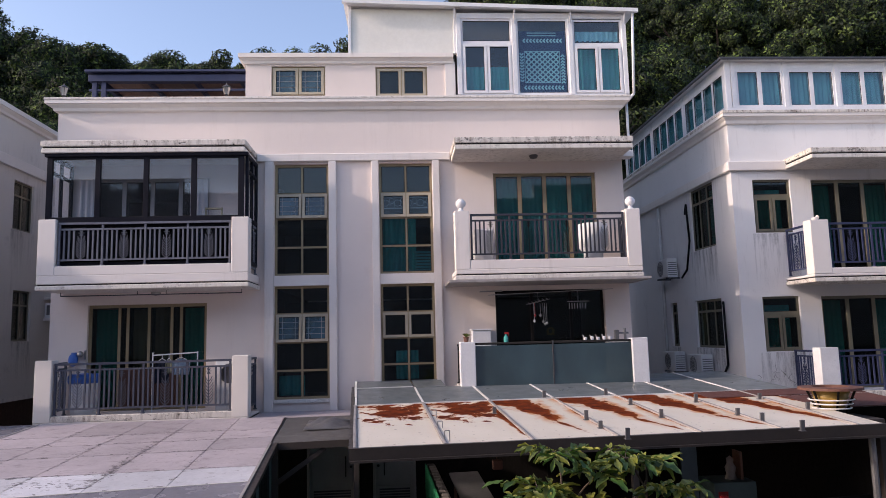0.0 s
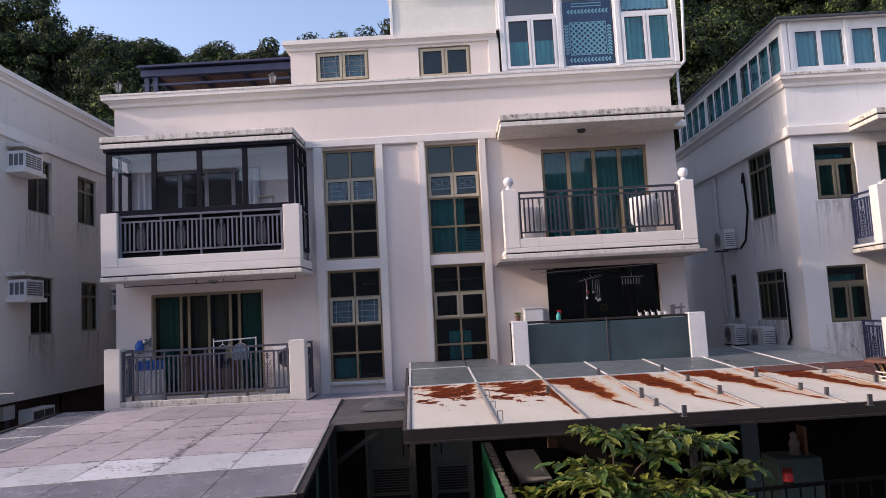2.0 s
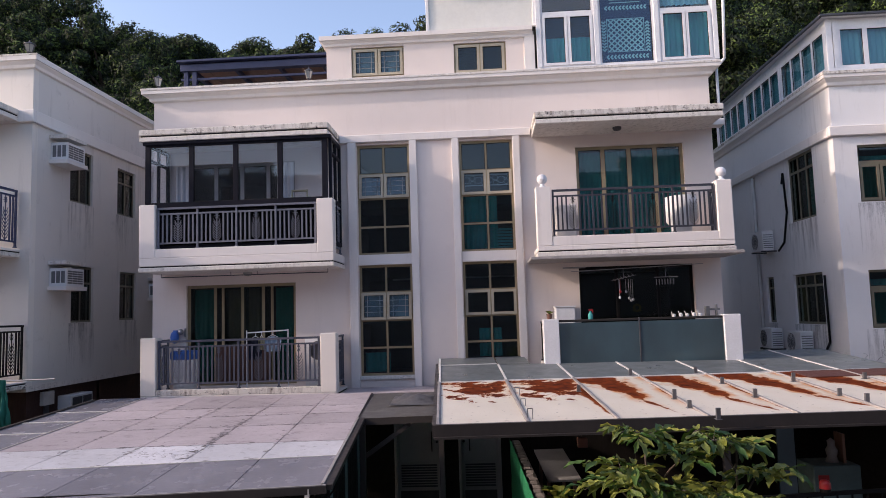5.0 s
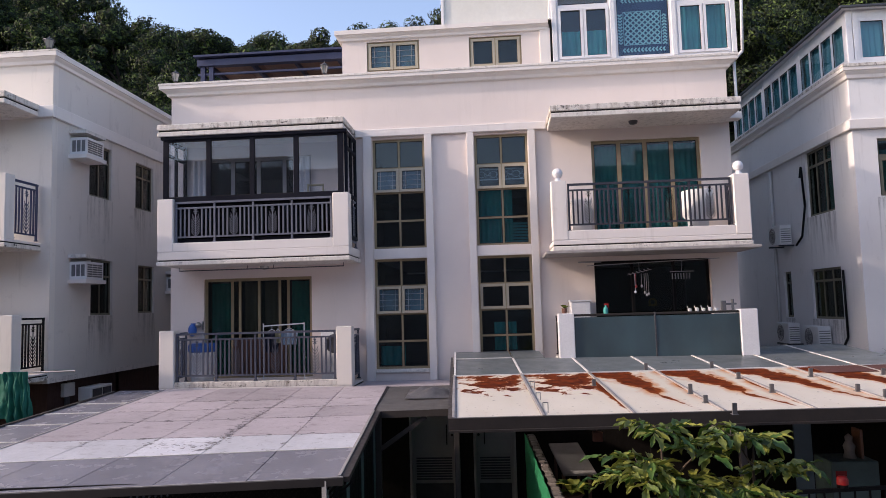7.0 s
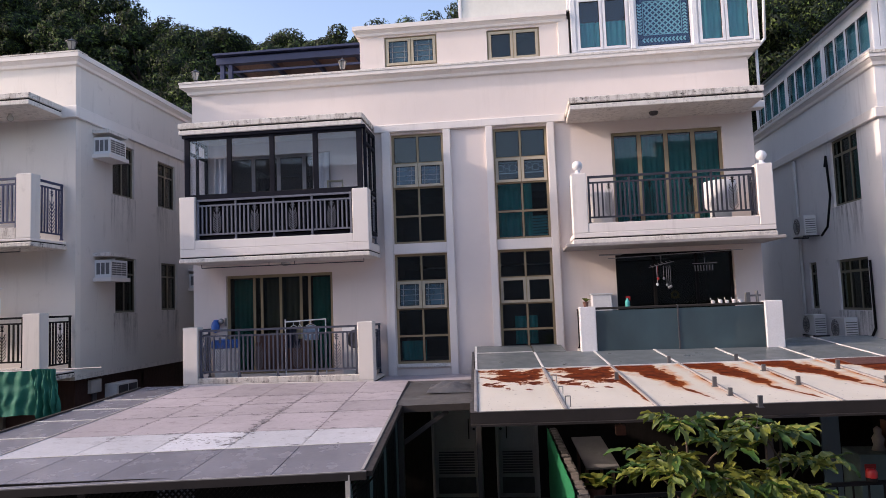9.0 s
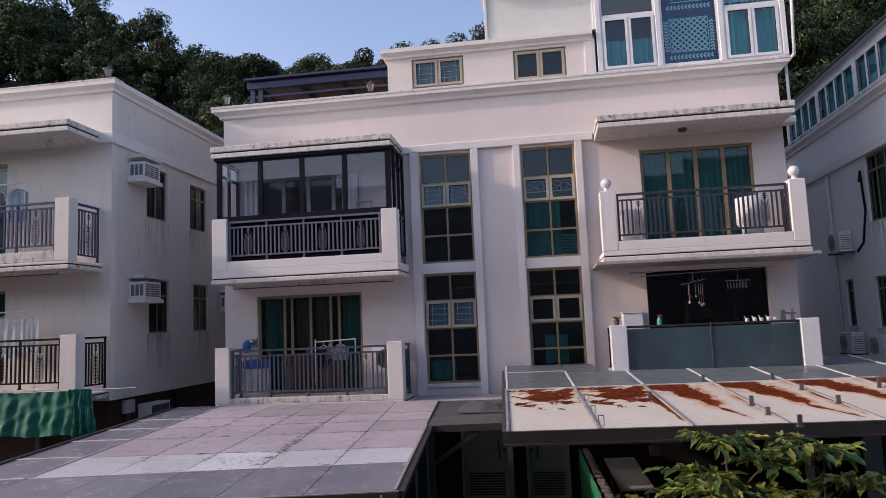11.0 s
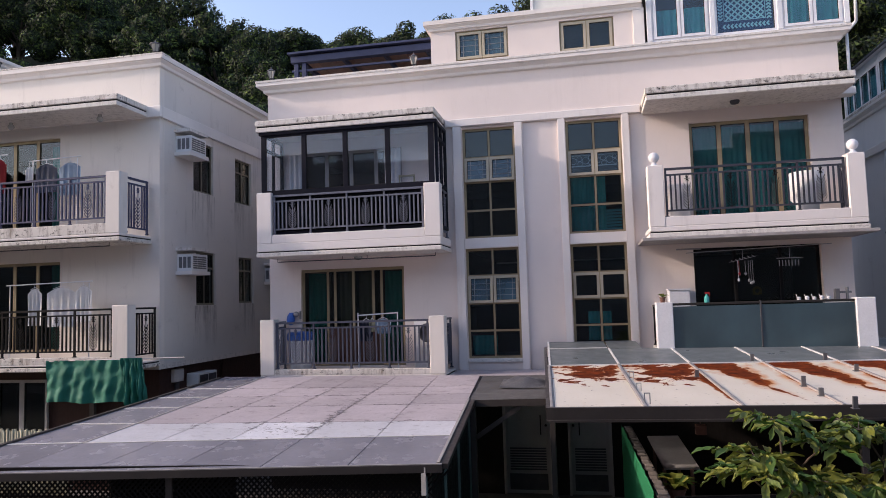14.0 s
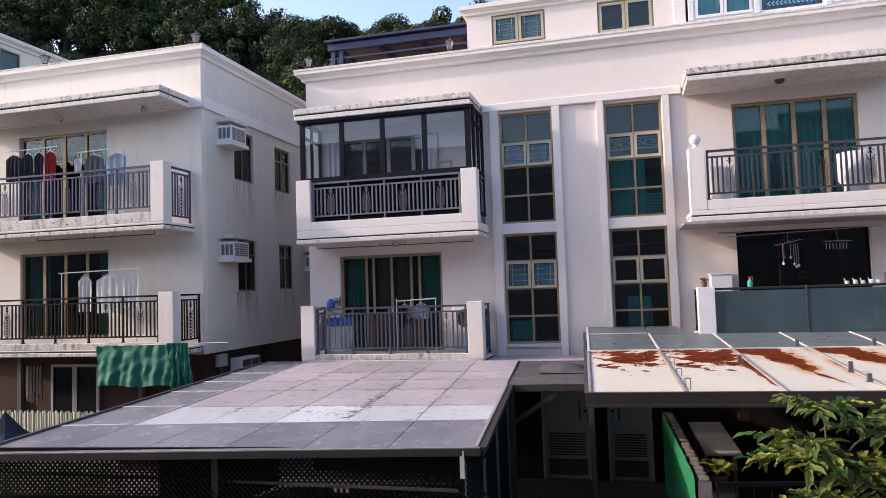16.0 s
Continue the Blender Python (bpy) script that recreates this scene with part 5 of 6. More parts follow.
on(RC, "rusted_sheet", bm, "rust_all", rc, "fully rusted brown sheet")
bm = B()
box(bm, 7.84, 9.6, -1.8, -0.64, -0.01, 0.004)
on(RC, "rusted_sheet", bm, "rust_all", rc)
bm = B()
box(bm, -0.09, 7.90, -3.19, -3.14, -0.17, 0.02)
box(bm, -0.09, 7.90, -3.22, -3.19, -0.17, -0.14)
on(RC, "fascia", bm, "beam", rc, "dark brown steel front beam")
bm = B()
box(bm, -0.10, -0.05, -3.14, 2.2, -0.14, 0.01)
on(RC, "side_beam", bm, "beam", rc)
for k in range(1, 7):
    bm = B()
    box(bm, k * STEP - 0.05, k * STEP + 0.0, -3.14, 2.6, -0.13, -0.02)
    on(RC, "rafter", bm, "beam", rc)
for u in (-0.05, 3.9, 7.8):
    p = RC @ Vector((u, -3.0 if u > 0 else -0.5, -0.14))
    slab("post", rc, p.x, p.x + 0.09, p.y, p.y + 0.09, GZ, p.z + 0.02, "beam", "", 0.004)
# dark lining added below the sheets to stop light reaching the yard
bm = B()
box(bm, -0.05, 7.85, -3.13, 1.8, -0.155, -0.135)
on(RC, "lining", bm, "beam", rc, "added dark lining that keeps light out of the yard")
# short steel stubs standing on the seams
stubs = ((1.55, -5.06), (1.50, -4.28), (1.60, -5.89), (2.56, -4.05), (3.70, -2.70), (3.92, -4.75), (3.96, -5.36), (4.91, -2.62), (4.13, -6.05),
         (5.04, -3.61), (5.14, -4.73), (6.25, -3.55), (6.40, -4.72), (6.53, -5.21), (6.74, -5.89), (7.49, -3.43), (7.73, -4.47))
ca, sa = math.cos(radians(3.7)), math.sin(radians(3.7))
for i, (x, y) in enumerate(stubs):
    bm = B()
    h = 0.11 + 0.02 * (i % 3)
    u, v = ca * (x - 0.19) + sa * (y + 3.03), -sa * (x - 0.19) + ca * (y + 3.03)
    if i < 3:
        bar(bm, (u, v, 0), (u, v, h), 0.012, 0.012)
        bar(bm, (u + 0.07, v, 0), (u + 0.07, v, h), 0.012, 0.012)
        bar(bm, (u, v, h), (u + 0.07, v, h), 0.012, 0.012)
    else:
        box(bm, u - 0.026, u + 0.026, v - 0.018, v + 0.018, 0.0, h)
        box(bm, u - 0.029, u + 0.029, v - 0.022, v - 0.018, 0.0, h + 0.004)
        box(bm, u - 0.042, u + 0.042, v - 0.04, v + 0.04, -0.002, 0.005)
    on(RC, "stub", bm, "metal" if i < 3 else "grill", rc)

# ---- dusty pink canopy over the left-hand yard ----
pc = thing("canopy", (-4.8, -4, GZ), "dusty pink and grey sheet canopy with dirty seams, over a yard", "canopy", "yard canopies")
def pz(y):
    return 2.35 + 0.10 * (y + 1.2)
def col_x(c, y):
    """Seam c, counted from the right-hand edge, leaning a little towards the front; the last one follows the plot's edge."""
    return -1.11 - 1.20 * c - (0.13 if c == 6 else 0) + (-0.05, 0.0, 0.05, 0.10, 0.15, 0.14, 0.195)[c] * (y + 7.0)
def front_y(x):
    return -6.62 + 0.113 * (x + 1.15)
def sheet(name, c0, c1, y0, y1, material):
    """One roof sheet between seams c0 and c1, cross seams y0 and y1."""
    bm = B()
    g = 0.007
    q = []
    for c, j, s in ((c0, y0, -1), (c1, y0, 1), (c1, y1, 1), (c0, y1, -1)):
        x, y = cross(c, j)
        y += g if j == y0 else -g
        q.append(Vector((x + s * g, y, pz(y))))
    lo = [bm.verts.new(p - Vector((0, 0, 0.02))) for p in q]
    hi = [bm.verts.new(p) for p in q]
    bm.faces.new(hi[::-1]); bm.faces.new(lo)
    for i in range(4):
        bm.faces.new((lo[i], hi[i], hi[(i + 1) % 4], lo[(i + 1) % 4]))
    bmesh.ops.recalc_face_normals(bm, faces=bm.faces[:])
    return part(name, bm, material, pc)
# cross seams from the front: place at x = -1, slant
ROWS = ((-6.60, 0.113), (-5.38, 0.10), (-4.61, 0.055), (-3.54, 0.06), (-2.83, 0.05), (-2.22, 0.03), (-1.22, 0.0))
def row_y(j, x):
    return ROWS[j][0] + ROWS[j][1] * (x + 1.0)
def cross(c, j):
    """Where seam c meets cross seam j."""
    y = ROWS[j][0]
    for _ in range(4):
        x = col_x(c, y)
        y = row_y(j, x)
    return x, y
for c in range(6):
    for j in range(6):
        mat = "smoke" if j == 0 or c == 5 else "pale" if j == 1 else "pink"
        sheet("roof_sheet", c, c + 1, j, j + 1, mat)
# dark bedding under the seams
for c in range(7):
    (xa, ya), (xb, yb) = cross(c, 0), cross(c, 6)
    bm = B()
    bar(bm, (xa, ya, pz(ya) - 0.035), (xb, yb, pz(yb) - 0.035), 0.06, 0.04)
    part("rafter", bm, "beam", pc)
for j in range(1, 7):
    (xa, ya), (xb, yb) = cross(0, j), cross(6, j)
    bm = B()
    bar(bm, (xa, ya, pz(ya) - 0.033), (xb, yb, pz(yb) - 0.033), 0.05, 0.03)
    part("purlin", bm, "beam", pc)
for j in range(1, 6):
    (xa, ya), (xb, yb) = cross(5, j), cross(6, j)
    bm = B()
    bar(bm, (xa - 0.02, ya, pz(ya) + 0.006), (xb + 0.05, yb, pz(yb) + 0.006), 0.06, 0.012)
    part("seam_strip", bm, "batten_white", pc)
(xa, ya), (xb, yb) = cross(5, 1), cross(5, 6)
bm = B()
bar(bm, (xa, ya, pz(ya) + 0.005), (xb, yb, pz(yb) + 0.005), 0.05, 0.010)
part("seam_strip", bm, "batten", pc)
fa, fb = col_x(0, -6.6) + 0.08, col_x(6, -7.4) - 0.05
bm = B()
bar(bm, (fa, front_y(fa) - 0.03, pz(-6.63) - 0.045), (fb, front_y(fb) - 0.03, pz(-7.45) - 0.045), 0.07, 0.10)
part("fascia", bm, "beam", pc, "dark brown steel front beam")
bm = B()
bar(bm, (fa, front_y(fa) - 0.05, pz(-6.63) + 0.012), (fb, front_y(fb) - 0.05, pz(-7.45) + 0.012), 0.03, 0.014)
part("front_trim", bm, "batten", pc)
bm = B()
bar(bm, (col_x(0, -3.3) + 0.06, -3.3, pz(-3.3) - 0.03), (fa, front_y(fa), pz(-6.62) - 0.03), 0.14, 0.07)
part("gutter", bm, "beam", pc, "dark metal edge gutter")
bm = B()
bar(bm, (col_x(0, -3.3) + 0.01, -3.3, pz(-3.3) + 0.012), (fa - 0.06, front_y(fa), pz(-6.62) + 0.012), 0.04, 0.02)
part("edge_strip", bm, "batten", pc)
bm = B()
(xa, ya), (xb, yb) = cross(0, 1), cross(5, 1)
bar(bm, (xa, ya, pz(ya) + 0.004), (xb, yb, pz(yb) + 0.004), 0.035, 0.008)
part("seam_strip", bm, "batten_white", pc)
bm = B()
bar(bm, (col_x(6, -1.4), -1.4, pz(-1.4) - 0.03), (col_x(6, -7.45), -7.45, pz(-7.45) - 0.03), 0.07, 0.12)
part("side_beam", bm, "beam", pc)
# pink ledge beside the stair window and sheets over the passage between the two canopies
slab("roof_sheet", pc, -2.10, 0.10, -1.20, -0.09, 2.28, 2.33, "pink", "", 0)
bm = B()
vs = [bm.verts.new(p) for p in ((-1.27, -3.28, 2.13), (0.12, -3.28, 2.16), (0.12, -1.2, 2.33), (-1.37, -1.2, 2.32))]
f = bm.faces.new(vs)
r = bmesh.ops.extrude_face_region(bm, geom=[f])
bmesh.ops.translate(bm, verts=[v for v in r["geom"] if isinstance(v, bmesh.types.BMVert)], vec=(0, 0, -0.02))
bmesh.ops.recalc_face_normals(bm, faces=bm.faces[:])
part("passage_sheet", bm, "passage", pc, "grimy clear sheet")
bm = B()
bar(bm, (-1.30, -3.30, 2.07), (0.12, -3.30, 2.10), 0.05, 0.12)
part("passage_beam", bm, "beam", pc)
bm = B()
bar(bm, (-1.18, -3.25, 1.45), (-0.35, -3.25, 2.02), 0.05, 0.08)
part("brace", bm, "beam", pc)
for x, y in ((-1.22, -3.25), (-1.30, -6.45), (-8.45, -7.3), (-7.6, -2.6), (-4.8, -6.9)):
    slab("post", pc, x - 0.05, x + 0.05, y - 0.05, y + 0.05, GZ, min(pz(y) - 0.06, 2.05), "beam", "", 0.004)
bm = B()
box(bm, -1.32, -1.26, -6.70, -6.66, 1.42, 1.78)
part("downpipe_stub", bm, "pipe", pc)
bm = B()
box(bm, -8.5, -1.3, -6.9, -6.86, 1.30, 1.335)
part("rail", bm, "beam", pc)
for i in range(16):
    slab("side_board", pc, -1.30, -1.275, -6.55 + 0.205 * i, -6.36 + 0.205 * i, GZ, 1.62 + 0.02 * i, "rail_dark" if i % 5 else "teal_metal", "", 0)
# boards added behind the fence, out of view, to darken the yard
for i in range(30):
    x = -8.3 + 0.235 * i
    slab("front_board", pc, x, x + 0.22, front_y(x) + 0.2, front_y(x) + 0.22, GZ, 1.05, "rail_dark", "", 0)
# unseen board added at the plot's edge to block the low sun
bm = B()
bar(bm, (-6.95, -1.5, 0.8), (-7.75, -4.4, 0.7), 0.05, 2.4)
part("side_screen", bm, "shade_boards", pc)
bm = B()
fl = random.Random(8)
def flake(x, y, r):
    k = fl.randint(5, 8)
    st_, tw = fl.uniform(1.5, 5.0), fl.gauss(0.1, 0.3)
    ring = []
    for i in range(k):
        a = 2 * math.pi * i / k
        u, v = r * st_ * math.cos(a) * fl.uniform(0.5, 1.2), r * math.sin(a) * fl.uniform(0.5, 1.2)
        px, py = x + u * math.cos(tw) - v * math.sin(tw), y + u * math.sin(tw) + v * math.cos(tw)
        ring.append(bm.verts.new((px, py, pz(py) + 0.003)))
    bm.faces.new(ring)
for c, y0, y1, n in ((1, -5.3, -1.6, 60), (2, -5.4, -2.0, 110), (3, -5.4, -2.2, 90), (4, -5.2, -2.0, 70)):
    for i in range(n):
        y = fl.uniform(y0, y1)
        flake(col_x(c, y) + fl.gauss(0, 0.05), y, fl.uniform(0.003, 0.016))
for j in range(1, 6):
    for i in range(50):
        x = fl.uniform(-6.3, -1.6)
        flake(x, row_y(j, x) + fl.gauss(0, 0.03), fl.uniform(0.005, 0.02))
for i in range(70):
    y = fl.gauss(-5.0, 0.35)
    flake(fl.gauss(-3.95, 0.30), min(fl.gauss(-5.25, 0.13), -4.8), fl.uniform(0.003, 0.014))
for i in range(60):
    y = fl.uniform(-5.5, -3.4)
    flake(col_x(2, y) - abs(fl.gauss(0, 0.08)), y, fl.uniform(0.005, 0.022))
grime = part("peeling_film", bm, "film", pc, "dark peeling film along the seams")
grime["kind"] = "stuff"
# crumpled cloth on the passage sheet
bm = B()
n = 14
g = [[bm.verts.new((-0.85 + 0.95 * i / n, -2.5 + 0.9 * j / n, 2.235 + 0.08 * (-2.05 + 0.9 * j / n + 2.05) + 0.16 * max(0, 1 - ((i / n - 0.5) * 2.1) ** 2 - ((j / n - 0.5) * 2.2) ** 2) * (0.7 + 0.6 * noise.noise((i * 0.35, j * 0.35, 3))))) for i in range(n + 1)] for j in range(n + 1)]
for a, b in zip(g, g[1:]):
    for i in range(n):
        bm.faces.new((a[i], a[i + 1], b[i + 1], b[i]))
crumple = solid("crumpled_sheet", bm, "grill", "crumpled grey plastic sheet lying on the roof", "plastic sheet", smooth=True)

# ---- black lattice under the pink canopy ----
lat = thing("lattice_fence", (-5, -7.1, GZ), "black diamond lattice fence below the canopy's front", "fence")
bm = B()
bar(bm, (0, 0, -0.44), (0, 0, 0.44), 0.026, 0.008)
# slats this black because the shade below the canopy is in their colour
slat = mesh_of("slat", bm, "rail_dark")
for i in range(92):
    x = -8.3 + 0.0772 * i
    y = front_y(x) + 0.12
    for s in (-1, 1):
        piece("slat", slat, lat, Matrix.Translation((x, y + 0.005 * s, 1.42)) @ Matrix.Rotation(s * radians(45), 4, "Y"))
for z in (1.08, 1.76):
    bm = B()
    bar(bm, (-8.45, front_y(-8.45) + 0.12, z), (-1.25, front_y(-1.25) + 0.12, z), 0.04, 0.06)
    part("rail", bm, "rail_dark", lat)
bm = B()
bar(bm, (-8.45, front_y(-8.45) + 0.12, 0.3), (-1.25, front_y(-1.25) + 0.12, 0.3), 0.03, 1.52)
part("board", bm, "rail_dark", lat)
# number bars on the board
plate = thing("number_plate", (-2.9, front_y(-2.9) - 0.1, 1.3), "small pale house number on the dark fence rail", "sign")
for i in range(3):
    slab("digit_bar", plate, -3.02 + 0.085 * i, -2.975 + 0.085 * i, front_y(-2.95) - 0.005 - 0.07, front_y(-2.95) - 0.07, 1.235, 1.295, "grill", "", 0)

# ---- bamboo screen, green cloth, yard of the left house ----
bam = thing("bamboo_screen", (-12, -3.5, GZ), "split-bamboo screen fence beside the canopy", "fence")
bm = B()
rod(bm, (0, 0, 0), (0, 0, 1.98), 0.022, 6)
cane = mesh_of("cane", bm, "bamboo", True)
for i in range(110):
    x = -14.2 + 0.042 * i
    piece("cane", cane, bam, Matrix.Translation((x, -3.5 + 0.012 * math.sin(i * 2.4), GZ + 0.03 * math.sin(i * 1.7))))
bm = B()
for z in (0.4, 1.2):
    rod(bm, (-14.3, -3.46, z), (-9.55, -3.46, z), 0.02)
part("rail", bm, "bamboo", bam)

gc = thing("green_cloth", (-9.9, -2.42, 2.85), "green tarpaulin hung over a pole below the balcony", "cloth")
bm = B()
rod(bm, (-11.1, -2.42, 2.84), (-7.65, -2.42, 2.89), 0.016)
part("pole", bm, "metal", gc)
def hung(parent, x0, x1, z0, z1, y, material, n=40, m=12, amp=0.05, skew=0.0, name="cloth"):
    bm = B()
    rows = []
    for j in range(m + 1):
        f = j / m
        row = []
        for i in range(n + 1):
            u = i / n
            x = x0 + (x1 - x0) * u + skew * f
            d = amp * (0.25 + 0.75 * f) * (0.5 * math.sin(u * 21 + f * 1.5) + 0.45 * math.sin(u * 43 + f * 3)) + 0.7 * amp * noise.noise((u * 11 + f * 2, f * 5, z0))
            row.append(bm.verts.new((x, y + d, z1 + (z0 - z1) * f + 0.02 * math.sin(u * 9) * f)))
        rows.append(row)
    for a, b in zip(rows, rows[1:]):
        for i in range(n):
            bm.faces.new((a[i], a[i + 1], b[i + 1], b[i]))
    return part(name, bm, material, parent, "", True)
hung(gc, -11.08, -9.1, 1.93, 2.86, -2.44, "green_cloth", 90, 24)
hung(gc, -9.15, -8.62, 1.86, 2.90, -2.50, "green_cloth", 40, 16, 0.11, 0.10)

def garment(x, y, z, w, h, material, label, kind="shirt"):
    """A garment on a hanger hooked over a pole."""
    ob = thing("hanging_" + kind, (x, y, z), label, kind, "laundry on the balconies")
    bm = B()
    n, m = 12, 8
    rows = []
    for j in range(m + 1):
        f = j / m
        ww = w * (0.45 + 0.55 * min(1, f * 8) - 0.10 * max(0, f - 0.3)) / 2
        rows.append([bm.verts.new((x + ww * (2 * i / n - 1), y + 0.03 * math.sin(i * 1.9 + x * 5) * (0.3 + f), z - 0.10 - h * f - 0.03 * abs(2 * i / n - 1) * (1 - f))) for i in range(n + 1)])
    for a, b in zip(rows, rows[1:]):
        for i in range(n):
            bm.faces.new((a[i], a[i + 1], b[i + 1], b[i]))
    r = bmesh.ops.solidify(bm, geom=bm.faces[:], thickness=0.02)
    part("cloth", bm, material, ob, "", True)
    bm = B()
    rod(bm, (x, y, z + 0.01), (x, y, z - 0.09), 0.005, 5)
    rod(bm, (x, y, z - 0.07), (x - w * 0.3, y, z - 0.13), 0.006, 5)
    rod(bm, (x, y, z - 0.07), (x + w * 0.3, y, z - 0.13), 0.006, 5)
    part("hanger", bm, "white", ob)
for zz, xa, xb in ((7.66, -12.3, -10.95), (4.62, -12.9, -10.6)):
    pole = thing("drying_pole", (-12, -1.55, zz), "thin white drying pole across the balcony", "pole", "drying poles")
    bm = B()
    rod(bm, (xa - 0.1, -1.55, zz), (xb, -1.55, zz + 0.04), 0.014)
    part("tube", bm, "white", pole)
    for u in (xa, xb - 0.1):
        bm = B()
        rod(bm, (u, -1.55, zz), (u, -1.55, zz - (2.0 if zz > 6 else 1.9)), 0.012)
        part("stand", bm, "white", pole)
pole = thing("drying_pole", (-14, -1.55, 7.86), "thin white drying pole across the balcony", "pole", "drying poles")
bm = B()
rod(bm, (-15.8, -1.55, 7.84), (-13.05, -1.55, 7.88), 0.014)
part("tube", bm, "white", pole)
garment(-14.4, -1.55, 7.86, 0.5, 0.7, "navy", "black top on a hanger over the balcony")
garment(-11.25, -1.55, 7.66, 0.62, 0.80, "sky_cloth", "light blue shirt on a hanger over the balcony")
garment(-11.92, -1.55, 7.66, 0.60, 0.70, "grey_cloth", "grey shirt on a hanger over the balcony")
garment(-13.25, -1.55, 7.86, 0.36, 0.85, "red_cloth", "dark red dress on a hanger over the balcony", "dress")
garment(-13.6, -1.55, 7.86, 0.34, 0.75, "navy", "black trousers on a hanger over the balcony", "trousers")
garment(-13.95, -1.55, 7.86, 0.34, 0.75, "navy", "black trousers on a hanger over the balcony", "trousers")
garment(-12.4, -1.55, 7.62, 0.26, 0.35, "white_cloth", "small white top on a hanger", "shirt")
garment(-11.45, -1.55, 4.64, 0.80, 0.95, "white_cloth", "white shirt on a hanger over the balcony")
garment(-12.2, -1.55, 4.63, 0.42, 0.90, "white_cloth", "white vest on a hanger over the balcony", "vest")
garment(-10.85, -1.55, 4.65, 0.46, 0.85, "white_cloth", "pale towel hung over the balcony", "towel")

# ---- things on the lower left balcony of the main house ----
def drying_rack(x, y, z):
    ob = thing("drying_rack", (x, y, z), "white tubular clothes rack with laundry on the balcony", "clothes rack")
    bm = B()
    for u in (x, x + 0.95):
        rod(bm, (u, y, z), (u, y, z + 1.36), 0.014)
        rod(bm, (u, y - 0.2, z + 0.014), (u, y + 0.2, z + 0.014), 0.014)
    rod(bm, (x, y, z + 1.30), (x + 0.95, y, z + 1.34), 0.014)
    part("frame", bm, "white", ob)
drying_rack(-4.35, -0.55, 2.36)
garment(-4.15, -0.55, 3.66, 0.30, 0.5, "navy", "dark shirt on the clothes rack")
garment(-3.75, -0.55, 3.68, 0.40, 0.35, "sky_cloth", "light blue cloth on the clothes rack", "towel")
garment(-4.0, -0.57, 3.67, 0.14, 0.3, "bamboo", "pale yellow cloth on the clothes rack", "towel")
bn = thing("laundry_basket", (-5.7, -0.7, 2.36), "pale ribbed bin with a blue rim behind the railing", "bin")
bm = B()
lathe(bm, (-5.7, -0.72, 2.36), ((0, 0), (0.24, 0), (0.29, 0.78), (0.27, 0.78), (0.22, 0.03), (0, 0.03)), 20)
part("body", bm, "white_cloth", bn)
bm = B()
lathe(bm, (-5.7, -0.72, 2.36), ((0.30, 0.76), (0.32, 0.78), (0.32, 0.9), (0.29, 0.95), (0.0, 0.97)), 20)
part("rim", bm, "blue", bn, "blue plastic rim")
bm = B()
box(bm, -2.95, -2.35, -0.8, -0.25, 2.36, 3.52, None, 0.02)
wm = solid("washing_machine", bm, "ac", "white washing machine on the balcony", "washing machine")
bm = B()
lathe(bm, (0, 0, 0), ((0.0, 0.012), (0.15, 0.012), (0.17, 0.03), (0.20, 0.03), (0.21, 0.0)), 24)
bmesh.ops.transform(bm, matrix=Matrix.Translation((-2.65, -0.80, 3.24)) @ Matrix.Rotation(math.pi / 2, 4, "X"), verts=bm.verts[:])
part("porthole", bm, "steel_dark", wm, "dark round door", True)
bm = B()
ball(bm, (-6.22, -0.11, 3.60), 0.10, 1.5, 12, 8)
box(bm, -6.27, -6.17, -0.10, 0.0, 3.68, 3.76)
solid("hanging_bag", bm, "blue", "dark blue bag hung on the wall beside the door", "bag", smooth=True)
bm = B()
box(bm, -6.02, -5.99, -0.05, 0.0, 3.6, 3.8)
ball(bm, (-6.08, -0.1, 3.72), 0.07, 1, 10, 6)
solid("wall_tap", bm, "metal", "small metal fitting on the wall beside the door", "wall fitting")
bm = B()
for u in (-3.25, -2.9):
    rod(bm, (u, -0.62, 5.36), (u, -0.62, 6.88), 0.02)
    rod(bm, (u, -0.35, 5.36), (u, -0.62, 6.72), 0.018)
for z in (5.7, 6.0, 6.3, 6.6, 6.84):
    box(bm, -3.25, -2.9, -0.66, -0.56, z, z + 0.03)
solid("step_ladder", bm, "bamboo", "pale folding step ladder inside the glazed balcony", "step ladder")

# ---- kitchen balcony clutter ----
def pot(x, y, z, r, h, material, label, leaves=14, spread=0.16, lm="leaf"):
    ob = thing("potted_plant", (x, y, z), label, "potted plant")
    bm = B()
    lathe(bm, (x, y, z), ((0, 0), (r * 0.75, 0), (r, h), (r * 1.08, h), (r * 1.08, h * 0.86), (r * 0.9, h * 0.84), (r * 0.9, h * 0.9), (0, h * 0.9)), 16)
    part("pot", bm, material, ob)
    bm = B()
    for i in range(leaves):
        a, e = i * 2.4, 0.35 + 0.5 * ((i * 7) % 5) / 5
        d = Vector((math.cos(a), math.sin(a), e * 1.6)).normalized()
        p0 = Vector((x, y, z + h * 0.9))
        side = d.cross(Vector((0, 0, 1))).normalized() * spread * 0.22
        mid, tip = p0 + d * spread, p0 + d * spread * 1.6 + Vector((0, 0, -spread * 0.45))
        v = [bm.verts.new(p) for p in (p0, mid + side, tip, mid - side)]
        bm.faces.new(v)
    part("foliage", bm, lm, ob)
pot(2.42, -1.06, 3.77, 0.06, 0.11, "terracotta", "small plant in a dark pot on the white pillar", 16, 0.11)
bm = B()
box(bm, 2.62, 3.05, -0.45, -0.05, 3.6, 4.02, None, 0.015)
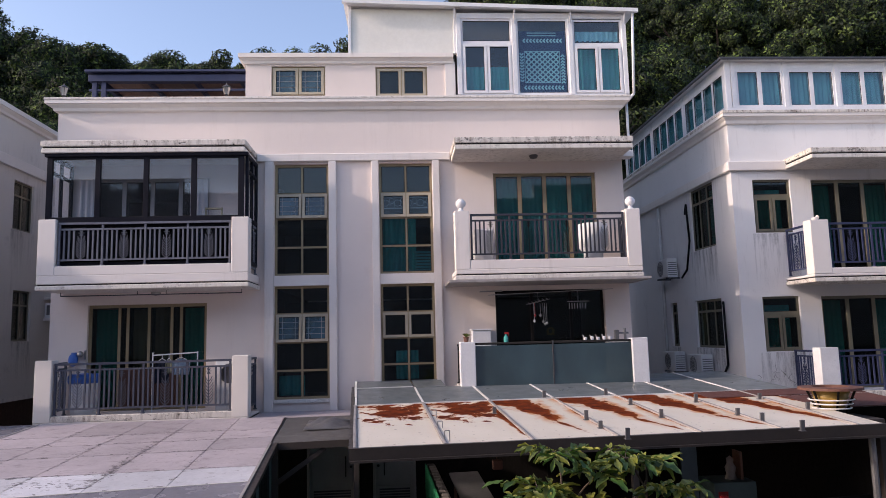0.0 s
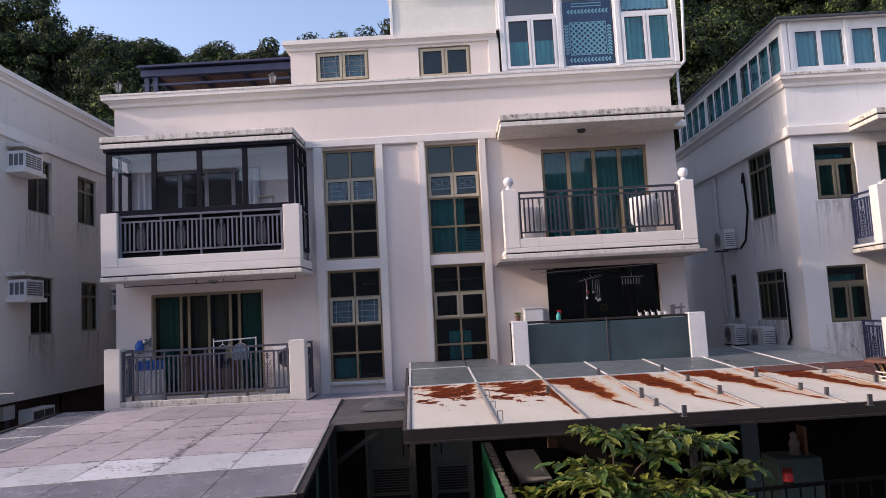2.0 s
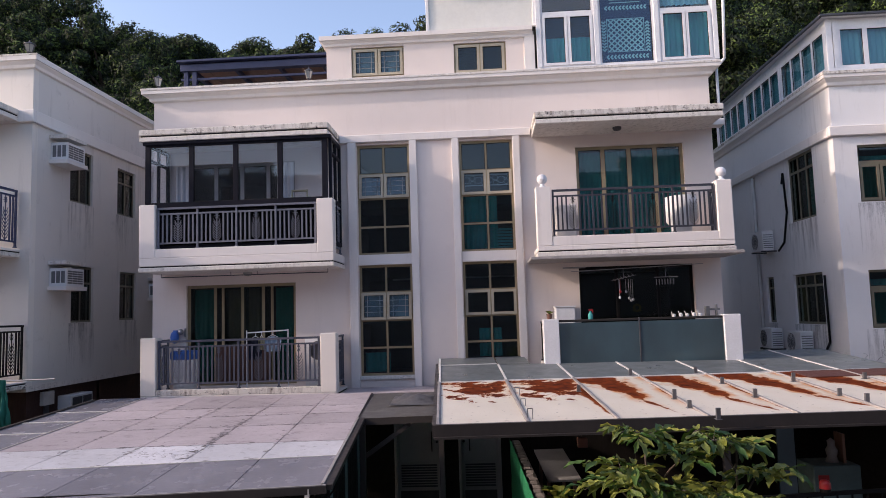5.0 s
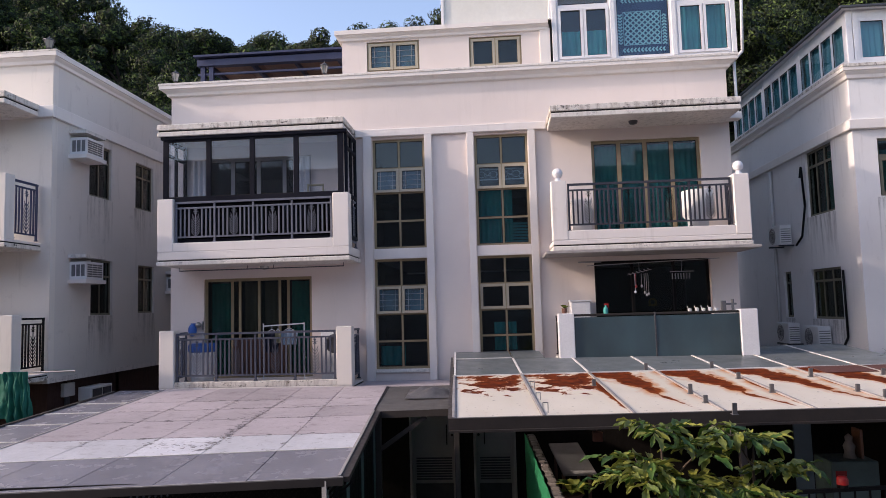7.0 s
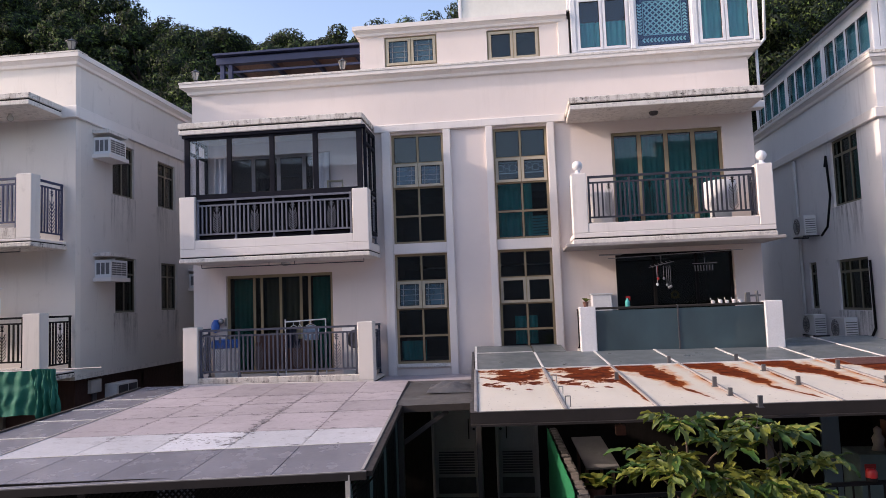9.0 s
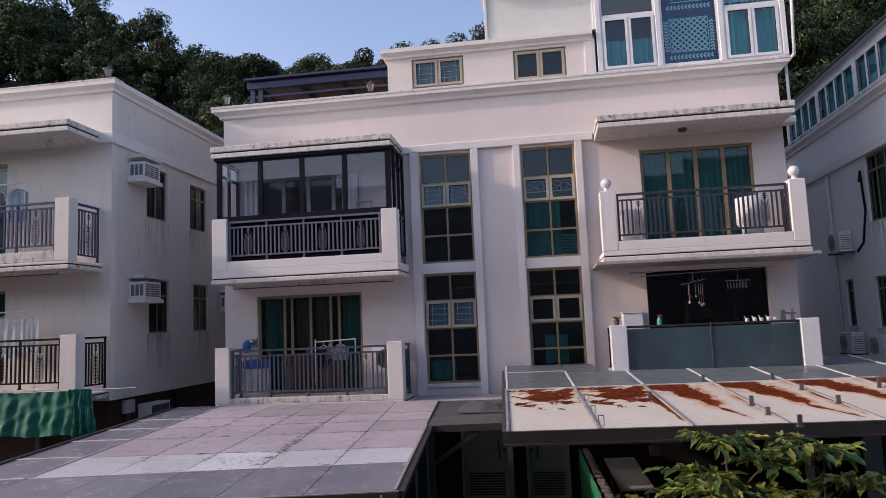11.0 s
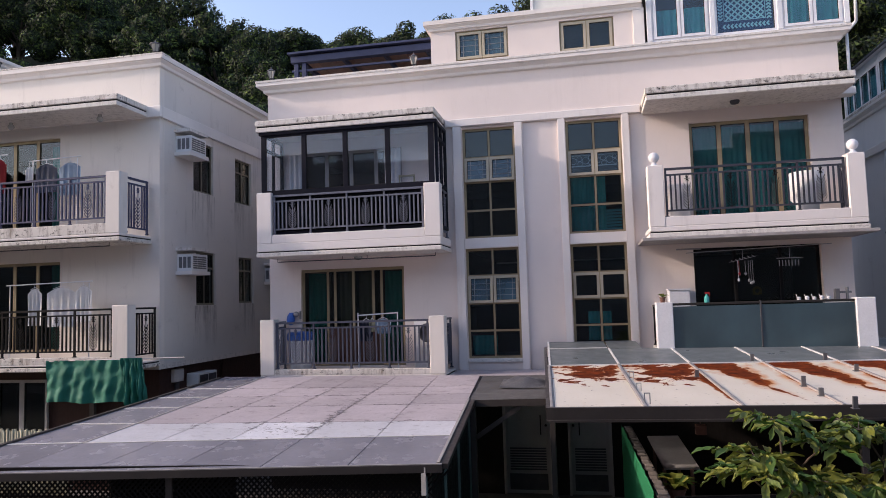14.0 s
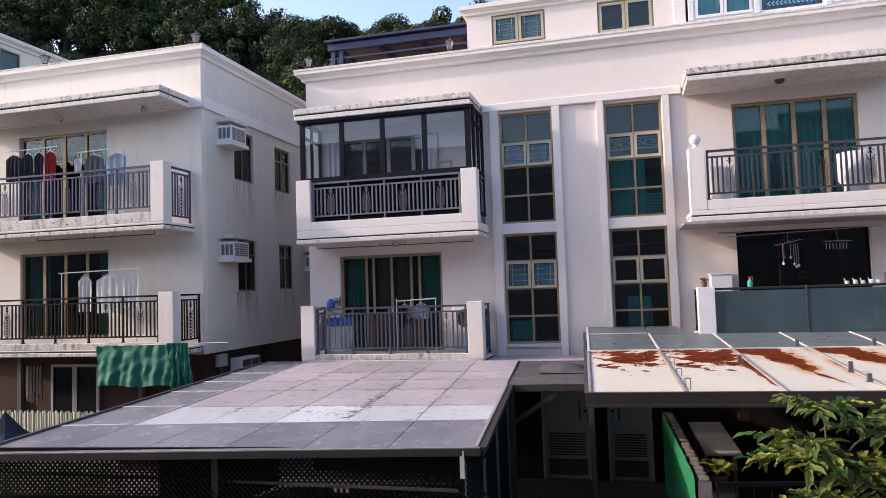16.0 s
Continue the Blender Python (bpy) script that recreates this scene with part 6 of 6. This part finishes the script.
box(bm, 2.60, 3.07, -0.47, -0.03, 4.02, 4.05)
solid("water_heater_box", bm, "white", "small white cabinet with a dark top beside the wall", "cabinet")
bm = B()
box(bm, 2.62, 3.05, -0.45, -0.05, 2.82, 3.6)
solid("cabinet_stand", bm, "batten", "grey stand under the small white cabinet", "stand")
sb = thing("spray_bottle", (3.3, -0.98, 3.745), "teal spray bottle with a red trigger on the counter", "bottle")
bm = B()
lathe(bm, (3.3, -0.98, 3.745), ((0, 0), (0.05, 0), (0.05, 0.10), (0.02, 0.15), (0.018, 0.18), (0, 0.18)), 12)
part("body", bm, "teal", sb)
bm = B()
box(bm, 3.27, 3.36, -0.995, -0.965, 3.92, 3.96)
box(bm, 3.345, 3.36, -0.99, -0.97, 3.87, 3.93)
part("trigger", bm, "red", sb)
hp = thing("drying_hooks", (4.2, -0.9, 4.75), "wire hanging rack with utensils on a pole under the balcony", "hanging rack")
bm = B()
rod(bm, (2.95, -0.9, 4.78), (5.75, -0.9, 4.86), 0.008)
rod(bm, (2.8, -0.6, 4.88), (3.3, -0.6, 4.88), 0.018)
part("pole", bm, "metal", hp)
bm = B()
for i in range(6):
    rod(bm, (3.86 + 0.08 * i, -1.0, 4.55 + 0.02 * i), (3.86 + 0.08 * i, -0.75, 4.60 + 0.02 * i), 0.006, 5)
for y in (-1.0, -0.88, -0.75):
    rod(bm, (3.82, y, 4.56), (4.30, y, 4.66), 0.006, 5)
rod(bm, (4.06, -0.88, 4.8), (4.06, -0.88, 4.6), 0.006, 5)
part("wire_rack", bm, "metal", hp)
bm = B()
for i in range(7):
    rod(bm, (4.75 + 0.06 * i, -0.9, 4.56), (4.75 + 0.06 * i, -0.9, 4.44), 0.01, 5)
rod(bm, (4.7, -0.9, 4.6), (5.2, -0.9, 4.6), 0.008, 5)
rod(bm, (4.95, -0.9, 4.82), (4.95, -0.9, 4.6), 0.006, 5)
part("peg_hanger", bm, "metal", hp)
for x, z, mt in ((3.98, 4.34, "red"), (3.96, 4.22, "white"), (4.16, 4.2, "metal"), (4.20, 4.15, "metal"), (4.24, 4.17, "metal"), (4.10, 4.34, "metal")):
    bm = B()
    rod(bm, (x, -0.88, 4.58), (x, -0.88, z), 0.005, 5)
    ball(bm, (x, -0.88, z - 0.03), 0.026, 1.3, 8, 6)
    part("utensil", bm, mt, hp, "", True)
for i, x in enumerate((5.05, 5.2, 5.33, 5.47, 5.6)):
    bm = B()
    lathe(bm, (x, -0.98, 3.745), ((0, 0), (0.035, 0), (0.045, 0.05), (0.02, 0.06 + 0.02 * (i % 2)), (0.0, 0.07)), 10)
    rod(bm, (x - 0.03, -0.98, 3.80), (x - 0.05, -0.98, 3.86), 0.008, 5)
    solid("small_figure", bm, "white", "tiny white ornament standing on the black counter", "ornament", "ornaments on the counter")
bm = B()
box(bm, 5.72, 5.80, -1.0, -0.9, 3.745, 3.95)
box(bm, 5.80, 6.02, -0.98, -0.92, 3.86, 3.90)
rod(bm, (5.95, -0.95, 3.745), (5.95, -0.95, 3.98), 0.03)
solid("kitchen_tap", bm, "grill", "grey metal tap fittings at the end of the counter", "tap")
bm = B()
lathe(bm, (0, 0, 0), ((0.055, 0), (0.115, 0), (0.115, 0.02), (0.055, 0.02), (0.055, 0)), 20)
box(bm, -0.115, 0.115, -0.10, -0.07, 0.0, 0.02)
bmesh.ops.transform(bm, matrix=Matrix.Translation((4.58, 0.40, 3.96)) @ Matrix.Rotation(math.pi / 2, 4, "X") @ Matrix.Scale(0.85, 4), verts=bm.verts[:])
solid("wall_sign", bm, "ochre", "small round yellow sign hung in the kitchen doorway", "sign")
# soft white chair and table on the upper right balcony
bm = B()
lathe(bm, (5.45, -0.55, 5.36), ((0, 0), (0.22, 0), (0.22, 0.35), (0.35, 0.5), (0.34, 1.0), (0.30, 1.02), (0.26, 0.55), (0, 0.5)), 16)
solid("covered_chair", bm, "white_cloth", "rounded chair under a white cover on the balcony", "chair", smooth=True)
bm = B()
box(bm, 2.7, 3.15, -0.6, -0.1, 5.36, 6.3, None, 0.02)
solid("balcony_cabinet", bm, "room_pale", "pale cabinet against the balcony wall", "cabinet")

# ---- yard below the rusty canopy ----
earlier = set(scene.objects)
gf = thing("netting_fence", (1.5, -2.8, GZ), "low garden wall screened with bright green netting", "fence")
bm = B()
n = 40
rows = []
for j in range(9):
    rows.append([bm.verts.new((1.50 + 0.02 * noise.noise((i * 0.5, j * 0.6, 1)), -0.4 - 5.0 * i / n, GZ + 0.02 + 1.62 * j / 8)) for i in range(n + 1)])
for a, b in zip(rows, rows[1:]):
    for i in range(n):
        bm.faces.new((a[i], a[i + 1], b[i + 1], b[i]))
part("netting", bm, "mesh_green", gf, "bright green netting", True)
bm = B()
box(bm, 1.54, 1.72, -5.4, -0.4, GZ, 1.12)
part("wall", bm, "stone", gf)
bm = B()
box(bm, 0.02, 0.16, -0.10, 0.10, 0, 0.035, None, 0.012)
cap = mesh_of("coping_stone", bm, "stone")
for i in range(20):
    piece("coping_stone", cap, gf, Matrix.Translation((1.53 + 0.015 * math.sin(i * 3), -0.55 - 0.25 * i, 1.12)) @ Matrix.Rotation(0.08 * math.sin(i * 5), 4, "Z"))
tb = thing("work_table", (2.3, -2.2, GZ), "tilted grey board on a red-brown wooden frame", "table")
bm = B()
box(bm, -0.30, 0.30, -0.9, 0.9, 0, 0.03, Matrix.Translation((2.32, -2.1, 0.98)) @ Matrix.Rotation(radians(6), 4, "X") @ Matrix.Rotation(radians(4), 4, "Z"))
part("top", bm, "door_grey", tb)
for x in (2.06, 2.52):
    for y in (-3.0, -1.2):
        slab("leg", tb, x, x + 0.06, y, y + 0.06, GZ, 0.90 if y < -2 else 1.05, "wood", "", 0)
pot(2.1, -4.4, 0.75, 0.16, 0.22, "terracotta", "leafy plant with reddish leaves behind the wall", 26, 0.26)
bm = B()
box(bm, 1.85, 2.35, -4.65, -4.15, GZ, 0.75)
solid("plant_stand", bm, "stone", "grey block carrying a potted plant", "stand")
bm = B()
box(bm, 2.55, 2.72, -3.7, -3.56, 1.62, 1.78, None, 0.01)
rod(bm, (2.63, -3.63, 1.78), (2.63, -3.63, 2.52), 0.006)
# red box in dark terracotta: its shade is put into the colour
solid("hanging_box", bm, "terracotta", "small red box hung under the canopy, coloured dark for its shade", "box")
cb = thing("metal_cabinet", (6.4, -4.2, GZ), "grey-green metal cabinet under the canopy", "cabinet")
bm = B()
box(bm, 6.0, 6.7, -4.6, -4.0, GZ, 1.46, None, 0.012)
part("body", bm, "teal_metal", cb)
slab("label_plate", cb, 6.06, 6.22, -4.606, -4.6, 1.12, 1.32, "red", "red printed plate", 0)
bm = B()
lathe(bm, (6.42, -4.3, 1.46), ((0, 0), (0.10, 0), (0.07, 0.08), (0.09, 0.18), (0.05, 0.25), (0.06, 0.32), (0.0, 0.37)), 14)
solid("figurine", bm, "batten", "plain pale figurine standing on the cabinet", "figurine", smooth=True)
bm = B()
box(bm, 6.54, 6.58, -4.42, -4.15, 1.46, 1.90)
solid("wooden_panel", bm, "wood", "small wooden panel standing on the cabinet", "panel")
yr = thing("yard_railing", (5, -5.75, GZ), "dark metal yard railing below the canopy's front", "railing")
bm = B()
bar(bm, (1.9, -6.12, 1.30), (8.2, -5.11, 1.30), 0.05, 0.05)
bar(bm, (1.9, -6.12, 0.35), (8.2, -5.11, 0.35), 0.04, 0.04)
part("rail", bm, "rail_dark", yr)
for i in range(30):
    x = 1.8 + 0.22 * i
    slab("baluster", yr, x + 0.1, x + 0.12, -6.13 + 0.16 * (x - 1.8), -6.11 + 0.16 * (x - 1.8), GZ, 1.30, "rail_dark", "", 0)
rl = thing("red_lamp", (5.70, -5.515, 1.325), "round red warning lamp on the yard railing", "lamp")
bm = B()
lathe(bm, (5.70, -5.515, 1.325), ((0, 0.0), (0.07, 0), (0.07, 0.05), (0.0, 0.055)), 14)
part("base", bm, "rail_dark", rl)
bm = B()
lathe(bm, (5.70, -5.515, 1.375), ((0.075, 0.0), (0.075, 0.07), (0.055, 0.11), (0.0, 0.12)), 16)
part("dome", bm, "red", rl, "red plastic dome", True)
# two dark boards added to keep the yard's back and side black
slab("back_screen", rc, 4.2, 8.25, -0.42, -0.38, GZ, 2.55, "shade_boards", "", 0)
slab("side_screen", rc, 8.25, 8.30, -5.5, 0.3, GZ, 2.2, "shade_boards", "", 0)
slab("glass_screen", rc, 5.35, 5.6, -4.9, -4.86, GZ, 2.4, "frost", "narrow grey glass screen", 0)
# yellow glazed planter on a dark stand
pl_ = thing("planter", (8.22, -4.35, 2.4), "yellow glazed flowerpot in a wire ring holder with a brown rim", "flowerpot")
PX, PY, PZ = 8.22, -4.35, 2.56
bm = B()
lathe(bm, (PX, PY, PZ), ((0, 0.0), (0.20, 0.0), (0.31, 0.30), (0.28, 0.30), (0.18, 0.04), (0, 0.04)), 20)
part("body", bm, "ochre", pl_, "", True)
bm = B()
lathe(bm, (PX, PY, PZ), ((0.30, 0.295), (0.50, 0.30), (0.50, 0.34), (0.28, 0.35), (0.28, 0.30)), 20)
part("rim", bm, "terracotta", pl_, "brown rim")
bm = B()
for z, r in ((0.00, 0.30), (0.07, 0.32), (0.14, 0.35)):
    lathe(bm, (PX, PY, PZ + z), ((r - 0.012, 0), (r, 0.012), (r + 0.012, 0), (r, -0.012), (r - 0.012, 0)), 24)
part("ring", bm, "white", pl_, "white wire rings")
for i in range(6):
    a = i * math.pi / 3 + 0.3
    bm = B()
    rod(bm, (PX + 0.19 * math.cos(a), PY + 0.19 * math.sin(a), PZ - 0.14), (PX + 0.37 * math.cos(a), PY + 0.37 * math.sin(a), PZ + 0.30), 0.02)
    part("strut", bm, "rail_dark", pl_)
bm = B()
lathe(bm, (PX, PY, PZ - 0.16), ((0, 0), (0.20, 0), (0.22, 0.16), (0, 0.16)), 16)
part("base", bm, "rail_dark", pl_)
bm = B()
box(bm, 7.95, 8.85, -4.75, -3.95, 2.28, 2.40, None, 0.01)
for x in (8.36, 8.72):
    for y in (-4.65, -4.05):
        box(bm, x, x + 0.06, y, y + 0.06, GZ, 2.28)
solid("plant_stand", bm, "beam", "dark wooden stand carrying the flowerpot", "stand")
bm = B()
rod(bm, (7.95, -5.62, GZ), (7.95, -5.62, 2.3), 0.05)
solid("yard_post", bm, "grill", "grey round post at the canopy's corner", "post")
yard_things = [o for o in scene.objects if o not in earlier and not o.parent]

bm = B()
lathe(bm, (3.2, -0.97, 2.82), ((0, 0), (0.13, 0), (0.16, 0.30), (0.15, 0.30), (0.12, 0.02), (0, 0.02)), 16)
solid("pink_pail", bm, "magenta", "pink plastic pail behind the frosted glass panel", "pail")
bm = B()
box(bm, -9.40, -9.30, -0.22, 0.20, 2.10, 2.42, None, 0.01)
mb = solid("meter_box", bm, "pipe", "white meter box on the ground-floor wall", "meter box")
bm = B()
box(bm, -9.38, -9.34, -0.10, 0.06, 1.80, 2.10)
part("conduit", bm, "steel_dark", mb)
fu = thing("outdoor_unit", (-9.2, 0.95, 1.9), "white outdoor air-conditioning unit on the ground-floor wall", "air conditioner")
bm = B()
box(bm, -9.39, -9.05, 0.45, 1.40, 1.92, 2.26, None, 0.015)
part("casing", bm, "ac", fu)
for a, b in ((0.52, 0.92), (0.97, 1.33)):
    bm = B()
    box(bm, -9.05, -9.035, a, b, 1.97, 2.20)
    part("grille", bm, "steel_dark", fu)
for y in (0.6, 1.25):
    bm = B()
    box(bm, -9.40, -9.06, y - 0.02, y + 0.02, 1.88, 1.92)
    part("bracket", bm, "steel_dark", fu)
# ---- dark cover in the neighbouring yard ----
bm = B()
PEAK, ZB = Vector((-10.45, -5.5, 1.90)), 1.22
foot = [bm.verts.new((PEAK.x + 0.55 * math.cos(a * math.pi / 4) * (1 + 0.08 * (a % 2)), PEAK.y + 0.55 * math.sin(a * math.pi / 4) * (1 + 0.08 * (a % 2)), ZB + 0.05 * (a % 2))) for a in range(8)]
waist = [bm.verts.new(PEAK.lerp(v.co, 0.45) + Vector((0, 0, -0.05 * (i % 2)))) for i, v in enumerate(foot)]
tip = bm.verts.new(PEAK)
for i in range(8):
    bm.faces.new((foot[i], foot[(i + 1) % 8], waist[(i + 1) % 8], waist[i]))
    bm.faces.new((waist[i], waist[(i + 1) % 8], tip))
par = thing("parasol", (PEAK.x, PEAK.y, GZ), "dark parasol standing beside the canopy's corner", "parasol")
part("cover", bm, "navy", par)
bm = B()
rod(bm, (PEAK.x, PEAK.y, GZ), (PEAK.x, PEAK.y, PEAK.z - 0.02), 0.02)
part("pole", bm, "steel_dark", par)

# ---- unseen wall behind the viewpoint, standing for the house and trees opposite ----
bm = B()
box(bm, -75, 50, -19.0, -18.6, GZ, 10.8)
# raised ends added to cut the sky's fill on the fronts
box(bm, -75, -9, -19.0, -18.6, 10.8, 11.5)
box(bm, 8, 50, -19.0, -18.6, 10.8, 11.5)
solid("wall_south", bm, "opposite", "plain unseen wall standing for the house and trees opposite", "wall", "", "structure")

# ---- hillside trees ----
def forest_tree(seed, h, r):
    rnd = np.random.RandomState(seed)
    ob = thing("tree", (0, 0, 0), "dense dark green broadleaf tree on the hillside", "tree", "trees on the hillside")
    bm = B()
    rod(bm, (0, 0, -1), (0.2, 0.1, h * 0.55), 0.22, 8, 0.12)
    for i in range(6):
        a = i * 1.05 + seed
        rod(bm, (0.1, 0.05, h * (0.3 + 0.05 * i)), (r * 0.6 * math.cos(a), r * 0.6 * math.sin(a), h * (0.5 + 0.06 * i)), 0.09, 6, 0.03)
    part("trunk", bm, "bark", ob)
    n_c = 80
    th, u = rnd.rand(n_c) * 6.283, rnd.rand(n_c) * 1.7 - 0.7
    s = np.sqrt(np.clip(1 - u * u, 0.05, 1))
    rad = 0.45 + 0.58 * np.sqrt(rnd.rand(n_c))
    cen = np.stack([r * rad * s * np.cos(th), r * rad * s * np.sin(th), h * 0.62 + h * 0.38 * rad * u], 1)
    per = 250
    cr = (0.45 + 0.55 * rnd.rand(n_c)) * r * 0.31
    d = rnd.randn(n_c, per, 3)
    d /= np.linalg.norm(d, axis=2, keepdims=True)
    d[:, :, 2] = d[:, :, 2] * 0.75 + 0.1
    p = (cen[:, None] + d * cr[:, None, None] * (0.75 + 0.35 * rnd.rand(n_c, per, 1))).reshape(-1, 3)
    k = len(p)
    nrm = d.reshape(-1, 3) + 0.38 * rnd.randn(k, 3)
    nrm /= np.linalg.norm(nrm, axis=1, keepdims=True)
    t = np.cross(nrm, rnd.randn(k, 3))
    t /= np.linalg.norm(t, axis=1, keepdims=True)
    b = np.cross(nrm, t)
    sz = (0.066 + 0.060 * rnd.rand(k))[:, None]
    v = np.stack([p - t * sz - b * sz * 0.5, p + t * sz * 1.2, p - t * sz * 0.7 + b * sz * 0.6], 1).reshape(-1, 3)
    me = bpy.data.meshes.new("crown")
    me.from_pydata(v.tolist(), [], np.arange(3 * k).reshape(-1, 3).tolist())
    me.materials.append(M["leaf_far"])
    cr_ob = new("crown", me)
    cr_ob.parent = ob
    return ob
kinds = [forest_tree(3 + i, 6.4 + 0.6 * i, 2.2 + 0.2 * i) for i in range(4)]
rnd = random.Random(5)
def hill(x, y):
    for (y0, h0), (y1, h1) in zip(zip(ys, hs), zip(ys[1:], hs[1:])):
        if y0 <= y <= y1:
            return GZ + (h0 + (h1 - h0) * (y - y0) / (y1 - y0)) * rise(x)
spots = []
for row, (y, step) in enumerate(((17.5, 3.9), (22, 3.8), (27.5, 3.7), (33.5, 3.4), (38.5, 3.2))):
    x = -58 + row * 1.7
    while x < 38:
        spots.append((x + rnd.uniform(-1, 1), y + rnd.uniform(-1.6, 1.6), rnd.uniform(0.85, 1.2)))
        x += step
for i, (x, y, s) in enumerate(spots):
    t = kinds[i % 4]
    # the ridge dips here
    b = x / (y + 16)
    dip = np.interp(b, (-0.8, -0.56, -0.53, -0.49, -0.46, -0.42, -0.35, -0.25, -0.15, -0.09, 0.03, 0.12, 0.2), (0.8, 0.9, 2.2, 2.6, 1.0, 0.4, 1.6, 1.5, 1.8, 3.0, 2.6, 1.0, 0.0))
    m = Matrix.Translation((x, y, hill(x, y) - dip)) @ Matrix.Rotation(rnd.uniform(0, 6.28), 4, "Z")
    if i < 4:
        t.matrix_basis = m
        t.scale = (s, s, s)
    else:
        o = copy_thing(t, m)
        o.scale = (s, s, s)

# ---- small broadleaf tree in front of the canopy ----
st = thing("tree", (2.75, -9.2, GZ), "young tree with large drooping yellow-green leaves", "tree")
rnd = random.Random(11)
def leaf_bm(k, bm=None, m=None):
    """One wavy-edged leaflet, growing along +y and drooping."""
    bm = bm or B()
    L, W = 0.175 + 0.014 * k, 0.027 + 0.003 * k
    n = 8
    rows = []
    for i in range(n + 1):
        f = i / n
        w = W * (math.sin(math.pi * min(1, f * 0.93 + 0.035)) ** 0.75) * (1 + 0.14 * math.sin(f * 17 + k * 2))
        y = L * f
        z = -0.030 * f * f * (0.7 + 0.4 * k) + 0.006 * math.sin(f * 9 + k)
        row = [Vector((-w, y, z + 0.016 + 0.006 * math.sin(f * 16))), Vector((0, y, z)), Vector((w, y, z + 0.016 - 0.006 * math.sin(f * 15)))]
        rows.append([bm.verts.new(m @ p if m else p) for p in row])
    for a, b in zip(rows, rows[1:]):
        for i in range(2):
            bm.faces.new((a[i], a[i + 1], b[i + 1], b[i]))
    return bm
leaves = [mesh_of("leaf", leaf_bm(k), "leaf", True) for k in range(4)]
bm = B()
rest = B()
# two stems; each shoot ends in a whorl of drooping fronds
STEMS = ((2.45, 2.72), (3.22, 2.58))
for x, z in STEMS:
    rod(bm, ((x + 2.86) / 2, -9.2, GZ), (x, -9.2, 1.6), 0.035, 8, 0.022)
    rod(bm, (x, -9.2, 1.6), (x - 0.02, -9.2, z), 0.022, 8, 0.010)
SHOOTS = ((0, -0.02, 0.0, 2.84), (1, 0.02, 0.05, 2.74), (1, -0.30, -0.1, 2.80), (0, -0.34, -0.1, 2.58), (0, 0.40, -0.05, 2.66), (0, -0.36, 0.15, 2.38), (0, 0.12, -0.25, 2.42),
          (1, 0.26, 0.1, 2.46), (1, -0.30, -0.2, 2.36), (0, -0.16, -0.3, 2.20), (1, 0.0, -0.3, 2.30), (0, 0.42, 0.1, 2.22), (1, 0.34, -0.1, 2.12),
          (0, -0.2, -0.25, 2.50), (0, -0.42, -0.1, 2.05), (1, -0.1, 0.2, 1.98), (1, 0.3, 0.2, 1.85), (0, -0.2, 0.2, 1.80))
count = 0
for i, (k, dx, dy, z) in enumerate(SHOOTS):
    tip = Vector((STEMS[k][0] + dx * 0.75, -9.2 + dy, z))
    root = Vector((STEMS[k][0] - 0.01, -9.2, z - 0.16 - 0.5 * abs(dx)))
    knee = root.lerp(tip, 0.6) + Vector((0, 0, 0.03))
    rod(bm, root, knee, 0.010, 6, 0.008)
    rod(bm, knee, tip, 0.008, 6, 0.005)
    fronds = rnd.randint(5, 6)
    for f in range(fronds):
        az = 2 * math.pi * (f + rnd.uniform(-0.3, 0.3)) / fronds + i
        reach, lift, sag = rnd.uniform(0.16, 0.30), rnd.uniform(0.03, 0.12), rnd.uniform(0.03, 0.15)
        way = Vector((math.cos(az), math.sin(az), 0))
        spine = [tip + way * (reach * g) + Vector((0, 0, lift * g - sag * g * g)) for g in (0, 0.35, 0.7, 1.0)]
        for a, b in zip(spine, spine[1:]):
            rod(bm, a, b, 0.004, 4, 0.003)
        n = rnd.randint(6, 9)
        for j in range(n):
            g = 0.25 + 0.75 * j / (n - 1)
            p = tip + way * (reach * g) + Vector((0, 0, lift * g - sag * g * g))
            side = (1 if j % 2 else -1) * rnd.uniform(0.6, 1.15) if j < n - 1 else rnd.uniform(-0.2, 0.2)
            m = (Matrix.Translation(p) @ Matrix.Rotation(az + side - math.pi / 2, 4, "Z") @ Matrix.Rotation(rnd.choice((0.25, 0.1, 0.0, -0.2, -0.5)) + rnd.uniform(-0.15, 0.15), 4, "X")
                 @ Matrix.Rotation(rnd.uniform(-0.5, 0.5), 4, "Y") @ Matrix.Scale(rnd.uniform(0.75, 1.2), 4))
            count += 1
            if count <= 300:
                piece("leaf", leaves[rnd.randint(0, 3)], st, m)
            else:
                leaf_bm(rnd.randint(0, 3), rest, m)
part("trunk", bm, "bark", st)
part("foliage", rest, "leaf", st)["kind"] = "stuff"

# ---- depth of the yards: all that stands before the house reaches a little further out ----
DEEP = 1.065
for ob in (pc, rc, lat, gf, tb, yr):
    ob.location.y *= DEEP
    ob.scale.y = DEEP
gf.rotation_euler.z = radians(2.2)
gf.location.x += 0.09
for ob in (*yard_things, crumple, plate, st):
    if ob not in (gf, tb, yr):
        mid = ob.location.y if ob.type == "EMPTY" else sum(v.co.y for v in ob.data.vertices) / len(ob.data.vertices)
        ob.location.y += (DEEP - 1) * mid
